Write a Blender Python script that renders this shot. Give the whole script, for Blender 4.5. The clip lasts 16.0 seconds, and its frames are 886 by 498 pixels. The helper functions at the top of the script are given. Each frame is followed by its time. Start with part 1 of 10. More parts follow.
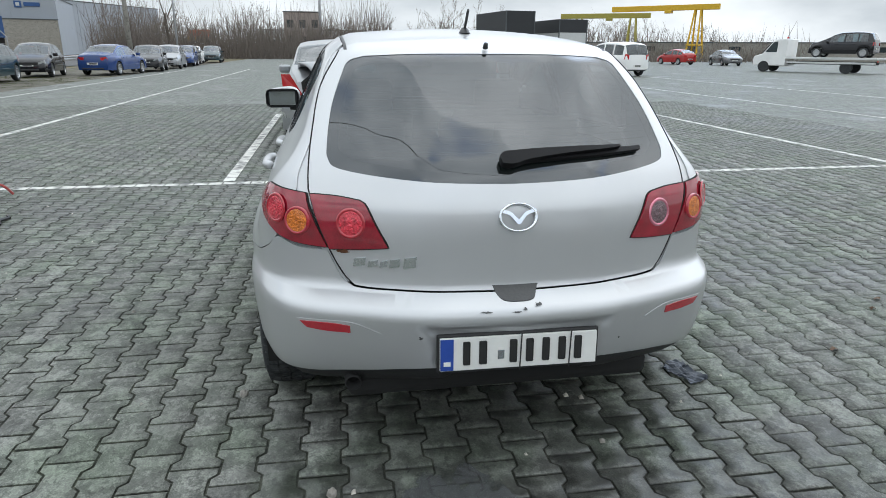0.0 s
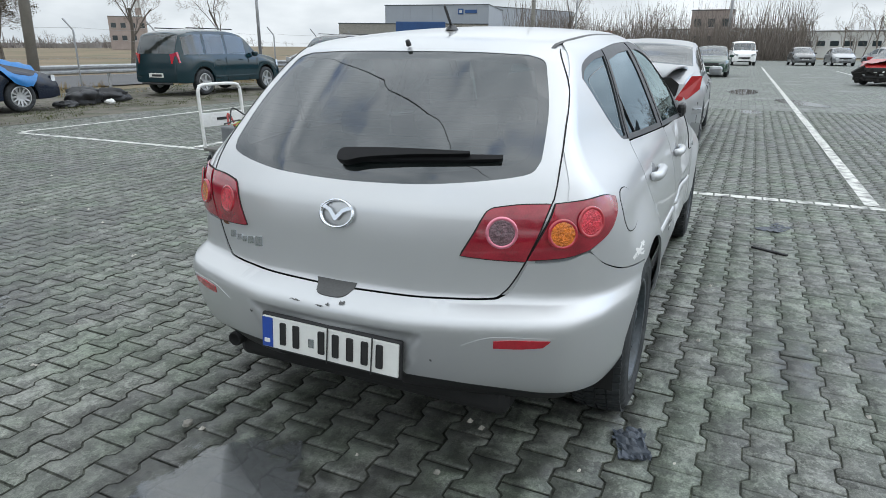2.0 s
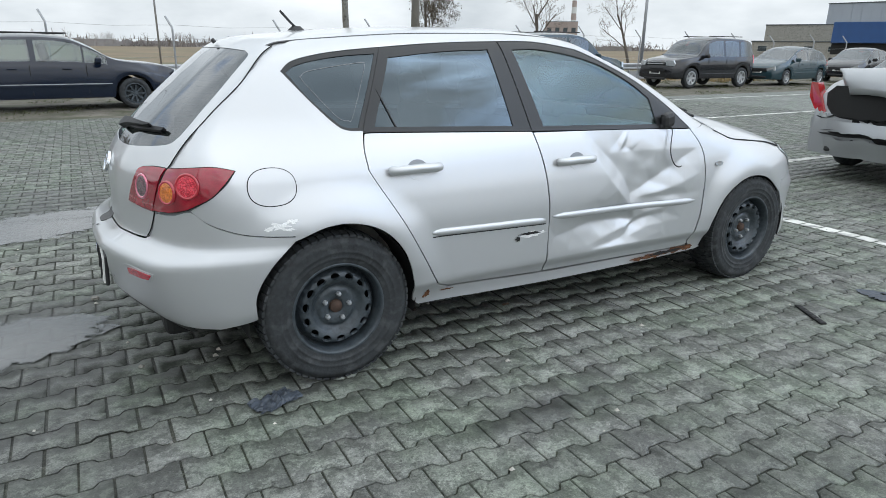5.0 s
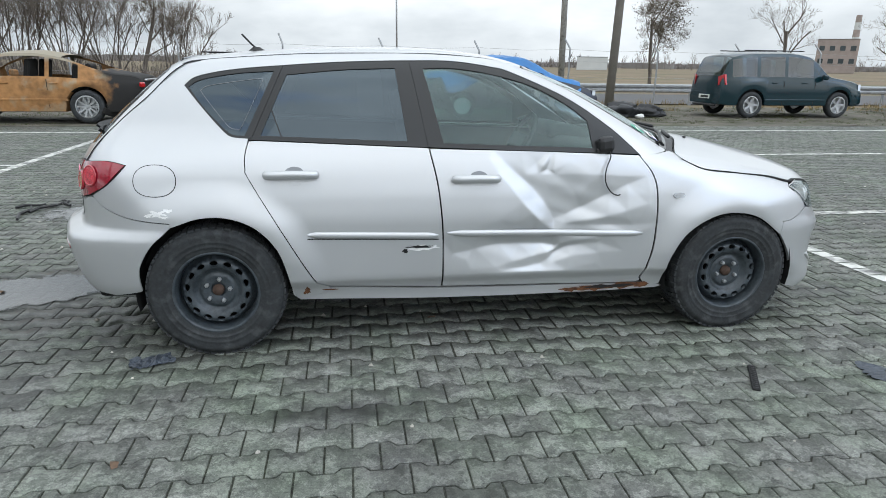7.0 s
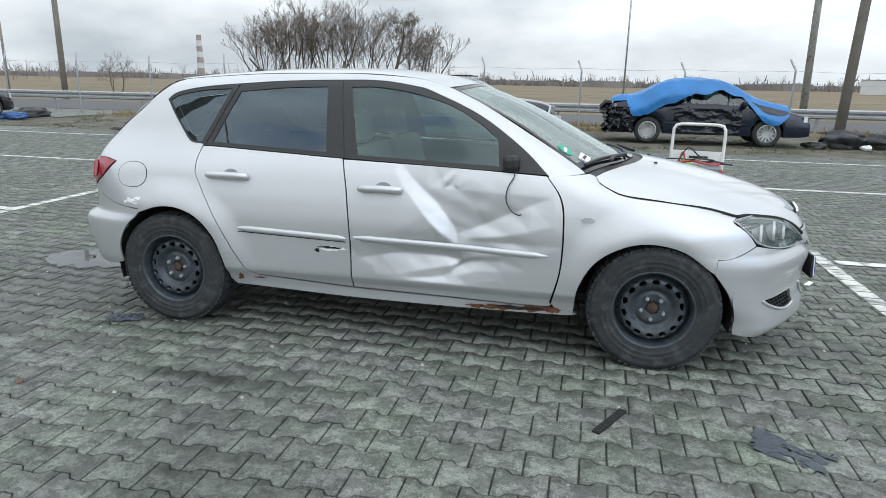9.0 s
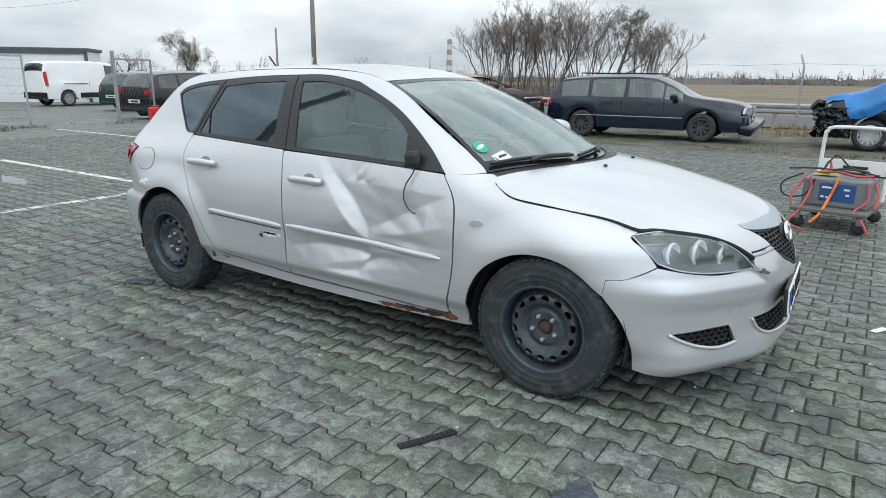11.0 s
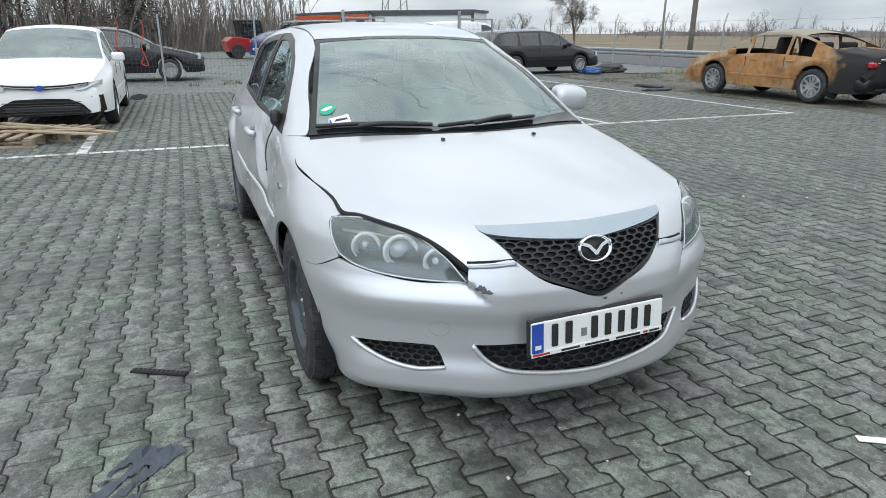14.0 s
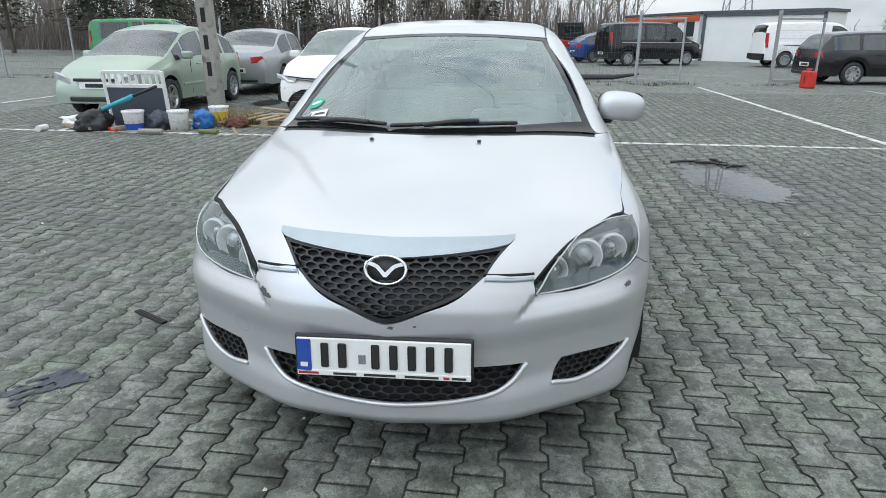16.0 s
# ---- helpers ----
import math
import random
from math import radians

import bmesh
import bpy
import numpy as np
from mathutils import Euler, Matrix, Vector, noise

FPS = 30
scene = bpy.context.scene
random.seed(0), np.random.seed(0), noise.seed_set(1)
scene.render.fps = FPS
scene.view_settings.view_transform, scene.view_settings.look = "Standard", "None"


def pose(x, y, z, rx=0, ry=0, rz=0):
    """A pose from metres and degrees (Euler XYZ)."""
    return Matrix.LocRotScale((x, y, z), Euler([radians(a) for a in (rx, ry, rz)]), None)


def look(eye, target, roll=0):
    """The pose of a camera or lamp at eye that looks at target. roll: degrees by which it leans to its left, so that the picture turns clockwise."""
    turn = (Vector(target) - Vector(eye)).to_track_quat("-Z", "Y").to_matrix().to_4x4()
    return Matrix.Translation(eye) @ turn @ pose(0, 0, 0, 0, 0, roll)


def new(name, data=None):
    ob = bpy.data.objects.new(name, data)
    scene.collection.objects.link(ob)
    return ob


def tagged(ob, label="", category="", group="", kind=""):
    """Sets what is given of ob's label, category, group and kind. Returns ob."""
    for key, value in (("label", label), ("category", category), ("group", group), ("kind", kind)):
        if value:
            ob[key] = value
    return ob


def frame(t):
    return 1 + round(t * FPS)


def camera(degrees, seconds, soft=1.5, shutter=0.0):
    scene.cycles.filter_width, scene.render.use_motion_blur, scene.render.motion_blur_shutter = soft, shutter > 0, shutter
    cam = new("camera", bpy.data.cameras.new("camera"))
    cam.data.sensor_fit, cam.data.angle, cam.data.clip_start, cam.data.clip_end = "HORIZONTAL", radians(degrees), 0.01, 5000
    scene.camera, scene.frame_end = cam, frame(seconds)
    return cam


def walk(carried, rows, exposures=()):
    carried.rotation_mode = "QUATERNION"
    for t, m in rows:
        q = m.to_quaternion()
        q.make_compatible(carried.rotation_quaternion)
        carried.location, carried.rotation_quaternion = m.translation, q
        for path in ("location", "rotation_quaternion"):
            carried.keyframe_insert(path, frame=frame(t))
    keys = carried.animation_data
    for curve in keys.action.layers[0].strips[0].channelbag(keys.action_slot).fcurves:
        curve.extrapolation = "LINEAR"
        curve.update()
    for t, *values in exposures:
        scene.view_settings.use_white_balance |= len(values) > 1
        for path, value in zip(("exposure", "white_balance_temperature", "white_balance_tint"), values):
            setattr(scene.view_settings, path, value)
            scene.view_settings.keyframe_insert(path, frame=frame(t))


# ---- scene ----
cam = camera(69.6, 16.0, soft=0.6)
PATH = [
    (0, (-3.914, 0.564, 1.352), (-2.034, 0.236, 0.754), 0.4),
    (0.5, (-4.014, 0.107, 1.369), (-2.103, 0.09, 0.777), 0.4),
    (1, (-3.914, -0.282, 1.372), (-2.021, -0.039, 0.776), 0.4),
    (1.5, (-3.826, -0.709, 1.342), (-1.996, -0.167, 0.743), 0.2),
    (2, (-3.68, -1.106, 1.351), (-1.943, -0.319, 0.747), 0.3),
    (2.5, (-3.45, -1.461, 1.373), (-1.824, -0.469, 0.763), 0.5),
    (3, (-3.253, -1.876, 1.379), (-1.781, -0.666, 0.77), 0.4),
    (3.5, (-3.017, -2.204, 1.363), (-1.647, -0.878, 0.758), 0.4),
    (4, (-2.722, -2.547, 1.359), (-1.461, -1.113, 0.765), 0.5),
    (4.2, (-2.616, -2.699, 1.348), (-1.415, -1.213, 0.757), 0.5),
    (6.3, (-1.236, -3.601, 1.39), (-0.694, -1.773, 0.788), 0.8),
    (6.5, (-1.067, -3.657, 1.398), (-0.598, -1.803, 0.81), 0.8),
    (7, (-0.722, -3.809, 1.37), (-0.412, -1.914, 0.809), 0.9),
    (7.5, (-0.284, -3.933, 1.352), (-0.152, -2.008, 0.825), 0.9),
    (8, (0.148, -3.942, 1.394), (0.104, -2.013, 0.866), 0.9),
    (8.5, (0.583, -3.998, 1.393), (0.34, -2.082, 0.875), 0.9),
    (8.7, (0.718, -3.99, 1.38), (0.412, -2.081, 0.867), 1.0),
    (10.8, (2.26, -3.322, 1.39), (1.243, -1.68, 0.874), 0.6),
    (11, (2.372, -3.252, 1.366), (1.316, -1.635, 0.849), 0.6),
    (11.5, (2.731, -2.97, 1.408), (1.534, -1.459, 0.876), 0.5),
    (12, (2.947, -2.664, 1.385), (1.651, -1.237, 0.851), 0.7),
    (12.5, (3.249, -2.324, 1.367), (1.806, -1.061, 0.802), 0.7),
    (13, (3.46, -2.02, 1.368), (1.898, -0.916, 0.782), 0.7),
    (13.5, (3.609, -1.594, 1.401), (1.937, -0.697, 0.768), 0.5),
    (14, (3.812, -1.227, 1.385), (2.06, -0.507, 0.743), 0.2),
    (14.5, (3.895, -0.832, 1.375), (2.073, -0.322, 0.726), 0.3),
    (15, (3.91, -0.432, 1.389), (2.034, -0.172, 0.745), 0.2),
    (15.5, (3.928, 0.01, 1.381), (2.034, -0.007, 0.74), 0.3),
    (16, (3.869, 0.391, 1.365), (1.987, 0.164, 0.727), 0.2),
]
walk(cam, [(t, look(eye, target, roll)) for t, eye, target, roll in PATH])

# ---- sky, sun ----
SUN_AZ, SUN_EL = radians(-48), radians(45)   # bearing from +x towards +y, height
world = bpy.data.worlds.new("overcast_sky")
scene.world = world
world.use_nodes = True
wn, wl = world.node_tree.nodes, world.node_tree.links
wn.clear()
w_out, w_bg = wn.new("ShaderNodeOutputWorld"), wn.new("ShaderNodeBackground")
w_sky = wn.new("ShaderNodeTexSky")
w_sky.sky_type, w_sky.sun_disc = "NISHITA", False
w_sky.sun_elevation, w_sky.sun_rotation = SUN_EL, radians(90) - SUN_AZ
w_co, w_map = wn.new("ShaderNodeTexCoord"), wn.new("ShaderNodeMapping")
w_map.inputs["Scale"].default_value, w_map.inputs["Location"].default_value = (1.0, 1.0, 2.6), (2.3, 5.1, 0.7)
w_n1, w_n2 = wn.new("ShaderNodeTexNoise"), wn.new("ShaderNodeTexNoise")
w_n1.inputs["Scale"].default_value, w_n1.inputs["Detail"].default_value = 3.2, 7
w_n2.inputs["Scale"].default_value, w_n2.inputs["Detail"].default_value = 3.4, 6
w_r1, w_r2 = wn.new("ShaderNodeValToRGB"), wn.new("ShaderNodeValToRGB")
w_r1.color_ramp.elements[0].position, w_r1.color_ramp.elements[0].color = 0.32, (0.0, 0.0, 0.0, 1)
w_r1.color_ramp.elements[1].position, w_r1.color_ramp.elements[1].color = 0.52, (1, 1, 1, 1)
w_r2.color_ramp.elements[0].position, w_r2.color_ramp.elements[0].color = 0.32, (0.49, 0.55, 0.60, 1)
w_r2.color_ramp.elements[1].position, w_r2.color_ramp.elements[1].color = 0.68, (0.975, 1.035, 1.075, 1)
w_dim = wn.new("ShaderNodeMixRGB")
w_dim.blend_type, w_dim.inputs[0].default_value = "MULTIPLY", 1.0
w_dim.inputs[2].default_value = (0.13, 0.165, 0.20, 1)
w_mix = wn.new("ShaderNodeMixRGB")
wl.new(w_co.outputs["Generated"], w_map.inputs[0])
wl.new(w_map.outputs[0], w_n1.inputs[0])
wl.new(w_map.outputs[0], w_n2.inputs[0])
# the cloud closes towards the horizon, where one looks along it
w_el, w_lo, w_add = wn.new("ShaderNodeSeparateXYZ"), wn.new("ShaderNodeMapRange"), wn.new("ShaderNodeMath")
w_lo.inputs[1].default_value, w_lo.inputs[2].default_value, w_lo.inputs[3].default_value, w_lo.inputs[4].default_value = 0.08, 0.30, 0.3, 0.11
wl.new(w_co.outputs["Generated"], w_el.inputs[0])
wl.new(w_el.outputs["Z"], w_lo.inputs[0])
wl.new(w_n1.outputs[0], w_add.inputs[0])
wl.new(w_lo.outputs[0], w_add.inputs[1])
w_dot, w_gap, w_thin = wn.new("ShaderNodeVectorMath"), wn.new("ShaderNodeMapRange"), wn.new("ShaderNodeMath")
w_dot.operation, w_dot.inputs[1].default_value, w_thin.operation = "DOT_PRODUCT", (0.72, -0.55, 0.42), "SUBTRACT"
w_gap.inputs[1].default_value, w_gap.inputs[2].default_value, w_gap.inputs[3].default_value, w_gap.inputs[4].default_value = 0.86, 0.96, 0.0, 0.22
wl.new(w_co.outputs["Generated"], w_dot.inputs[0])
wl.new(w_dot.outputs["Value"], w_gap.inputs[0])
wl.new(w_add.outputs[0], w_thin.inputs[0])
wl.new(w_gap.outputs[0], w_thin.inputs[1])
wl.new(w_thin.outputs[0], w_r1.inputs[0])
wl.new(w_n2.outputs[0], w_r2.inputs[0])
wl.new(w_sky.outputs[0], w_dim.inputs[1])
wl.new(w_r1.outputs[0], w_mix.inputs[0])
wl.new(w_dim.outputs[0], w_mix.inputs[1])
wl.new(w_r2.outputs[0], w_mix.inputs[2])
# an overcast sky is brighter overhead than at the horizon
w_sep, w_up, w_mul = wn.new("ShaderNodeSeparateXYZ"), wn.new("ShaderNodeMapRange"), wn.new("ShaderNodeMixRGB")
w_up.inputs[1].default_value, w_up.inputs[2].default_value, w_up.inputs[3].default_value, w_up.inputs[4].default_value = 0.05, 0.9, 1.05, 2.10
w_mul.blend_type, w_mul.inputs[0].default_value = "MULTIPLY", 1.0
wl.new(w_co.outputs["Generated"], w_sep.inputs[0])
wl.new(w_sep.outputs["Z"], w_up.inputs[0])
wl.new(w_mix.outputs[0], w_mul.inputs[1])
wl.new(w_up.outputs[0], w_mul.inputs[2])
wl.new(w_mul.outputs[0], w_bg.inputs[0])
w_bg.inputs[1].default_value = 1.0
wl.new(w_bg.outputs[0], w_out.inputs[0])

sun = new("sun", bpy.data.lights.new("sun", "SUN"))
sun.data.energy, sun.data.angle, sun.data.color = 0.75, radians(80), (1.0, 0.98, 0.95)
sun.matrix_world = look((0, 0, 0), (-math.cos(SUN_AZ) * math.cos(SUN_EL), -math.sin(SUN_AZ) * math.cos(SUN_EL), -math.sin(SUN_EL)))
scene.view_settings.exposure = 0.0

# ---- materials ----
def mat(name, rgb, rough=0.6, metal=0.0, vary=0.15, scale=3.0, fine=40.0, bump=0.1, dirt=None, dirt_amt=0.0, coat=0.0, island=0.0, obj=0.0):
    """A surface with a base colour that varies at two scales, with grain, stains and relief."""
    m = bpy.data.materials.new(name)
    m.use_nodes = True
    n, l = m.node_tree.nodes, m.node_tree.links
    b = n["Principled BSDF"]
    co = n.new("ShaderNodeTexCoord")
    big, small = n.new("ShaderNodeTexNoise"), n.new("ShaderNodeTexNoise")
    big.inputs["Scale"].default_value, big.inputs["Detail"].default_value = scale, 5
    small.inputs["Scale"].default_value, small.inputs["Detail"].default_value = fine, 4
    for t in (big, small):
        l.new(co.outputs["Object"], t.inputs[0])
    add = n.new("ShaderNodeMath")
    add.operation = "MULTIPLY_ADD"
    l.new(big.outputs[0], add.inputs[0])
    add.inputs[1].default_value = 0.6
    sc = n.new("ShaderNodeMath")
    sc.operation, sc.inputs[1].default_value = "MULTIPLY", 0.4
    l.new(small.outputs[0], sc.inputs[0])
    l.new(sc.outputs[0], add.inputs[2])
    fac = add.outputs[0]
    ramp = n.new("ShaderNodeValToRGB")
    ramp.color_ramp.elements[0].position, ramp.color_ramp.elements[1].position = 0.3, 0.7
    ramp.color_ramp.elements[0].color = (*[c * (1 - vary) for c in rgb], 1)
    ramp.color_ramp.elements[1].color = (*[min(1, c * (1 + vary)) for c in rgb], 1)
    l.new(fac, ramp.inputs[0])
    out = ramp.outputs[0]
    for amt, src in ((island, "ShaderNodeNewGeometry"), (obj, "ShaderNodeObjectInfo")):
        if amt:
            g, mr, mm = n.new(src), n.new("ShaderNodeMapRange"), n.new("ShaderNodeMixRGB")
            mr.inputs[3].default_value, mr.inputs[4].default_value = 1 - amt, 1 + amt
            l.new(g.outputs["Random Per Island" if src == "ShaderNodeNewGeometry" else "Random"], mr.inputs[0])
            mm.blend_type, mm.inputs[0].default_value = "MULTIPLY", 1
            l.new(out, mm.inputs[1]), l.new(mr.outputs[0], mm.inputs[2])
            out = mm.outputs[0]
    if dirt:
        dn, dr, dm = n.new("ShaderNodeTexNoise"), n.new("ShaderNodeValToRGB"), n.new("ShaderNodeMixRGB")
        dn.inputs["Scale"].default_value, dn.inputs["Detail"].default_value = scale * 2.3, 8
        l.new(co.outputs["Object"], dn.inputs[0])
        dr.color_ramp.elements[0].position, dr.color_ramp.elements[1].position = 0.62 - dirt_amt * 0.3, 0.72 - dirt_amt * 0.1
        l.new(dn.outputs[0], dr.inputs[0]), l.new(dr.outputs[0], dm.inputs[0])
        l.new(out, dm.inputs[1])
        dm.inputs[2].default_value = (*dirt, 1)
        out = dm.outputs[0]
    l.new(out, b.inputs["Base Color"])
    rr = n.new("ShaderNodeMapRange")
    rr.inputs[3].default_value, rr.inputs[4].default_value = max(0, rough - 0.08), min(1, rough + 0.08)
    l.new(fac, rr.inputs[0]), l.new(rr.outputs[0], b.inputs["Roughness"])
    b.inputs["Metallic"].default_value = metal
    b.inputs["Coat Weight"].default_value, b.inputs["Coat Roughness"].default_value = coat, 0.06
    if bump:
        bp = n.new("ShaderNodeBump")
        bp.inputs["Strength"].default_value, bp.inputs["Distance"].default_value = bump, 0.01
        l.new(small.outputs[0], bp.inputs["Height"]), l.new(bp.outputs[0], b.inputs["Normal"])
    return m


def glass(name, tint, through_amt, sheen=0.02, haze=0.0, coat=(0.95, 0.97, 1.0)):
    """A thin pane: clear part tinted, with a true mirror coat by Fresnel."""
    m = bpy.data.materials.new(name)
    m.use_nodes = True
    n, l = m.node_tree.nodes, m.node_tree.links
    n.clear()
    out, mix, tr, gl, fr, lift_ = (n.new("ShaderNode" + k) for k in ("OutputMaterial", "MixShader", "BsdfTransparent", "BsdfGlossy", "Fresnel", "Math"))
    lift_.operation, lift_.inputs[1].default_value, lift_.inputs[2].default_value = "MULTIPLY_ADD", 1.0, sheen
    tr.inputs[0].default_value = (*[c * through_amt for c in tint], 1)
    gl.inputs["Roughness"].default_value = 0.015
    gl.inputs[0].default_value = (*coat, 1)
    fr.inputs[0].default_value = 1.6
    l.new(fr.outputs[0], lift_.inputs[0]), l.new(lift_.outputs[0], mix.inputs[0]), l.new(tr.outputs[0], mix.inputs[1]), l.new(gl.outputs[0], mix.inputs[2])
    if haze:      # a thin pale film: dust, and sky sheen put into the colour
        film, lay = n.new("ShaderNodeBsdfDiffuse"), n.new("ShaderNodeMixShader")
        film.inputs[0].default_value = (0.40, 0.50, 0.45, 1)
        spots, sp = n.new("ShaderNodeTexNoise"), n.new("ShaderNodeMapRange")
        spots.inputs["Scale"].default_value, spots.inputs["Detail"].default_value = 2.5, 6
        sp.inputs[1].default_value, sp.inputs[2].default_value, sp.inputs[3].default_value, sp.inputs[4].default_value = 0.3, 0.7, haze * 0.6, haze * 1.4
        l.new(n.new("ShaderNodeTexCoord").outputs["Object"], spots.inputs[0])
        l.new(spots.outputs[0], sp.inputs[0])
        l.new(sp.outputs[0], lay.inputs[0]), l.new(mix.outputs[0], lay.inputs[1]), l.new(film.outputs[0], lay.inputs[2])
        l.new(lay.outputs[0], out.inputs[0])
    else:
        l.new(mix.outputs[0], out.inputs[0])
    return m


def paint(name, rgb, rough=0.32, metal=0.0, coat=0.8, dust=0.25):
    m = mat(name, rgb, rough * 0.6 if max(rgb) < 0.25 else rough, metal, 0.10, 1.2, 300.0, 0.004, None, 0, coat * 0.35)
    m.node_tree.nodes["Principled BSDF"].inputs["Specular IOR Level"].default_value = 0.4
    return m


M_RUBBER = mat("tyre_rubber", (0.025, 0.028, 0.030), 0.80, 0, 0.6, 9, 70, 0.25, (0.055, 0.058, 0.060), 0.35)
M_BLACK = mat("black_plastic", (0.018, 0.018, 0.019), 0.5, 0, 0.2, 8, 90, 0.1)
M_UNDER = mat("underbody_black", (0.012, 0.012, 0.012), 0.85)
M_ALLOY = mat("alloy", (0.55, 0.56, 0.57), 0.35, 0.9, 0.1, 10, 80, 0.05)
M_STEEL = mat("steel_wheel", (0.046, 0.057, 0.066), 0.40, 0.15, 0.6, 11, 70, 0.15, (0.06, 0.07, 0.078), 0.4)
M_CARGLASS = glass("car_glass", (0.48, 0.68, 0.72), 0.50, 0.05, 0.03)
M_PANE = mat("dark_pane", (0.035, 0.047, 0.052), 0.05, 0, 0.25, 2, 20, 0.0)
M_REDLAMP = mat("red_lamp", (0.45, 0.012, 0.015), 0.12, 0, 0.15, 12, 90, 0.05, coat=1.0)
M_CLEARLAMP = mat("clear_lamp", (0.45, 0.47, 0.48), 0.12, 0.3, 0.25, 14, 90, 0.05, coat=1.0)
M_PLATE = mat("plate_white", (0.75, 0.75, 0.72), 0.4, 0, 0.05, 9, 60, 0.02)
M_INK = mat("plate_black", (0.02, 0.02, 0.02), 0.5)
M_PLBLUE = mat("plate_blue", (0.02, 0.07, 0.36), 0.45)
M_CONCRETE = mat("concrete", (0.30, 0.29, 0.26), 0.9, 0, 0.25, 2.5, 40, 0.4, (0.14, 0.13, 0.12), 0.3)
M_GALV = mat("galvanised", (0.36, 0.37, 0.38), 0.5, 0.6, 0.2, 6, 50, 0.05)
M_BARK = mat("bark", (0.11, 0.095, 0.08), 0.95, 0, 0.35, 4, 30, 0.4)
M_TWIG = mat("twigs", (0.17, 0.145, 0.125), 0.95, 0, 0.3, 4, 30, 0.2)
M_LINE = mat("road_paint", (0.62, 0.62, 0.58), 0.8, 0, 0.12, 3, 60, 0.2, (0.16, 0.16, 0.155), 0.55)
M_WOODPAL = mat("pallet_wood", (0.30, 0.235, 0.16), 0.85, 0, 0.3, 5, 50, 0.3, obj=0.25)

# ---- mesh helpers ----
def obj_from(name, verts, faces, material, parent=None, label="", smooth=False):
    me = bpy.data.meshes.new(name)
    me.from_pydata([tuple(v) for v in verts], [], [tuple(f) for f in faces])
    if material:
        me.materials.append(material)
    if smooth:
        me.polygons.foreach_set("use_smooth", [True] * len(me.polygons))
    ob = new(name, me)
    ob.parent = parent
    return tagged(ob, label)


def part(name, bm, material, parent=None, label="", smooth=False):
    me = bpy.data.meshes.new(name)
    bm.normal_update()
    bm.to_mesh(me)
    bm.free()
    me.materials.append(material)
    if smooth:
        me.polygons.foreach_set("use_smooth", [True] * len(me.polygons))
    ob = new(name, me)
    ob.parent = parent
    return tagged(ob, label)


def again(ob, m, parent=None):
    """Another object on the same mesh."""
    o = new(ob.name.split(".")[0], ob.data)
    o.matrix_basis = m
    o.parent = parent if parent is not None else ob.parent
    if ob.get("label"):
        o["label"] = ob["label"]
    return o


def box_bm(sx, sy, sz, m=None, bevel=0.0, bm=None):
    """A box of that size centred on its base, bevelled, moved by m."""
    own = bmesh.new()
    bmesh.ops.create_cube(own, size=1.0, matrix=Matrix.Translation((0, 0, sz / 2)) @ Matrix.Diagonal((sx, sy, sz, 1)))
    if bevel:
        bmesh.ops.bevel(own, geom=own.edges[:], offset=bevel, segments=2, affect="EDGES", profile=0.5)
    if m is not None:
        bmesh.ops.transform(own, matrix=m, verts=own.verts)
    return own if bm is None else merge_bm(bm, own)


def merge_bm(bm, other):
    me = bpy.data.meshes.new("joined")
    other.to_mesh(me)
    other.free()
    bm.from_mesh(me)
    bpy.data.meshes.remove(me)
    return bm


def lathe(profile, n=40, axis="y", m=None):
    """Turn (radius, offset) rows round the axis."""
    V, F = [], []
    k = len(profile)
    for i in range(n):
        a = 2 * math.pi * i / n
        for r, h in profile:
            V.append((r * math.cos(a), h, r * math.sin(a)) if axis == "y" else (r * math.cos(a), r * math.sin(a), h))
    for i in range(n):
        for j in range(k - 1):
            F.append((i * k + j, i * k + j + 1, ((i + 1) % n) * k + j + 1, ((i + 1) % n) * k + j))
    if m is not None:
        V = [m @ Vector(v) for v in V]
    return V, F


def tube(points, radii, n=6, cap=True):
    """A tapered tube through the points."""
    P = [Vector(p) for p in points]
    V, F = [], []
    for i, p in enumerate(P):
        d = (P[min(i + 1, len(P) - 1)] - P[max(i - 1, 0)]).normalized()
        s = d.orthogonal().normalized() if i == 0 else (s - d * s.dot(d)).normalized()
        t = d.cross(s)
        for k in range(n):
            a = 2 * math.pi * k / n
            V.append(p + (s * math.cos(a) + t * math.sin(a)) * radii[min(i, len(radii) - 1)])
    for i in range(len(P) - 1):
        for k in range(n):
            F.append((i * n + k, i * n + (k + 1) % n, (i + 1) * n + (k + 1) % n, (i + 1) * n + k))
    if cap:
        F.append(tuple(range(n))[::-1])
        F.append(tuple((len(P) - 1) * n + k for k in range(n)))
    return V, F


def join(*pieces):
    V, F = [], []
    for v, f in pieces:
        o = len(V)
        V += list(v)
        F += [tuple(i + o for i in q) for q in f]
    return V, F


def empty(name, m, label, category, group=""):
    e = new(name)
    e.matrix_basis = m
    return tagged(e, label, category, group)


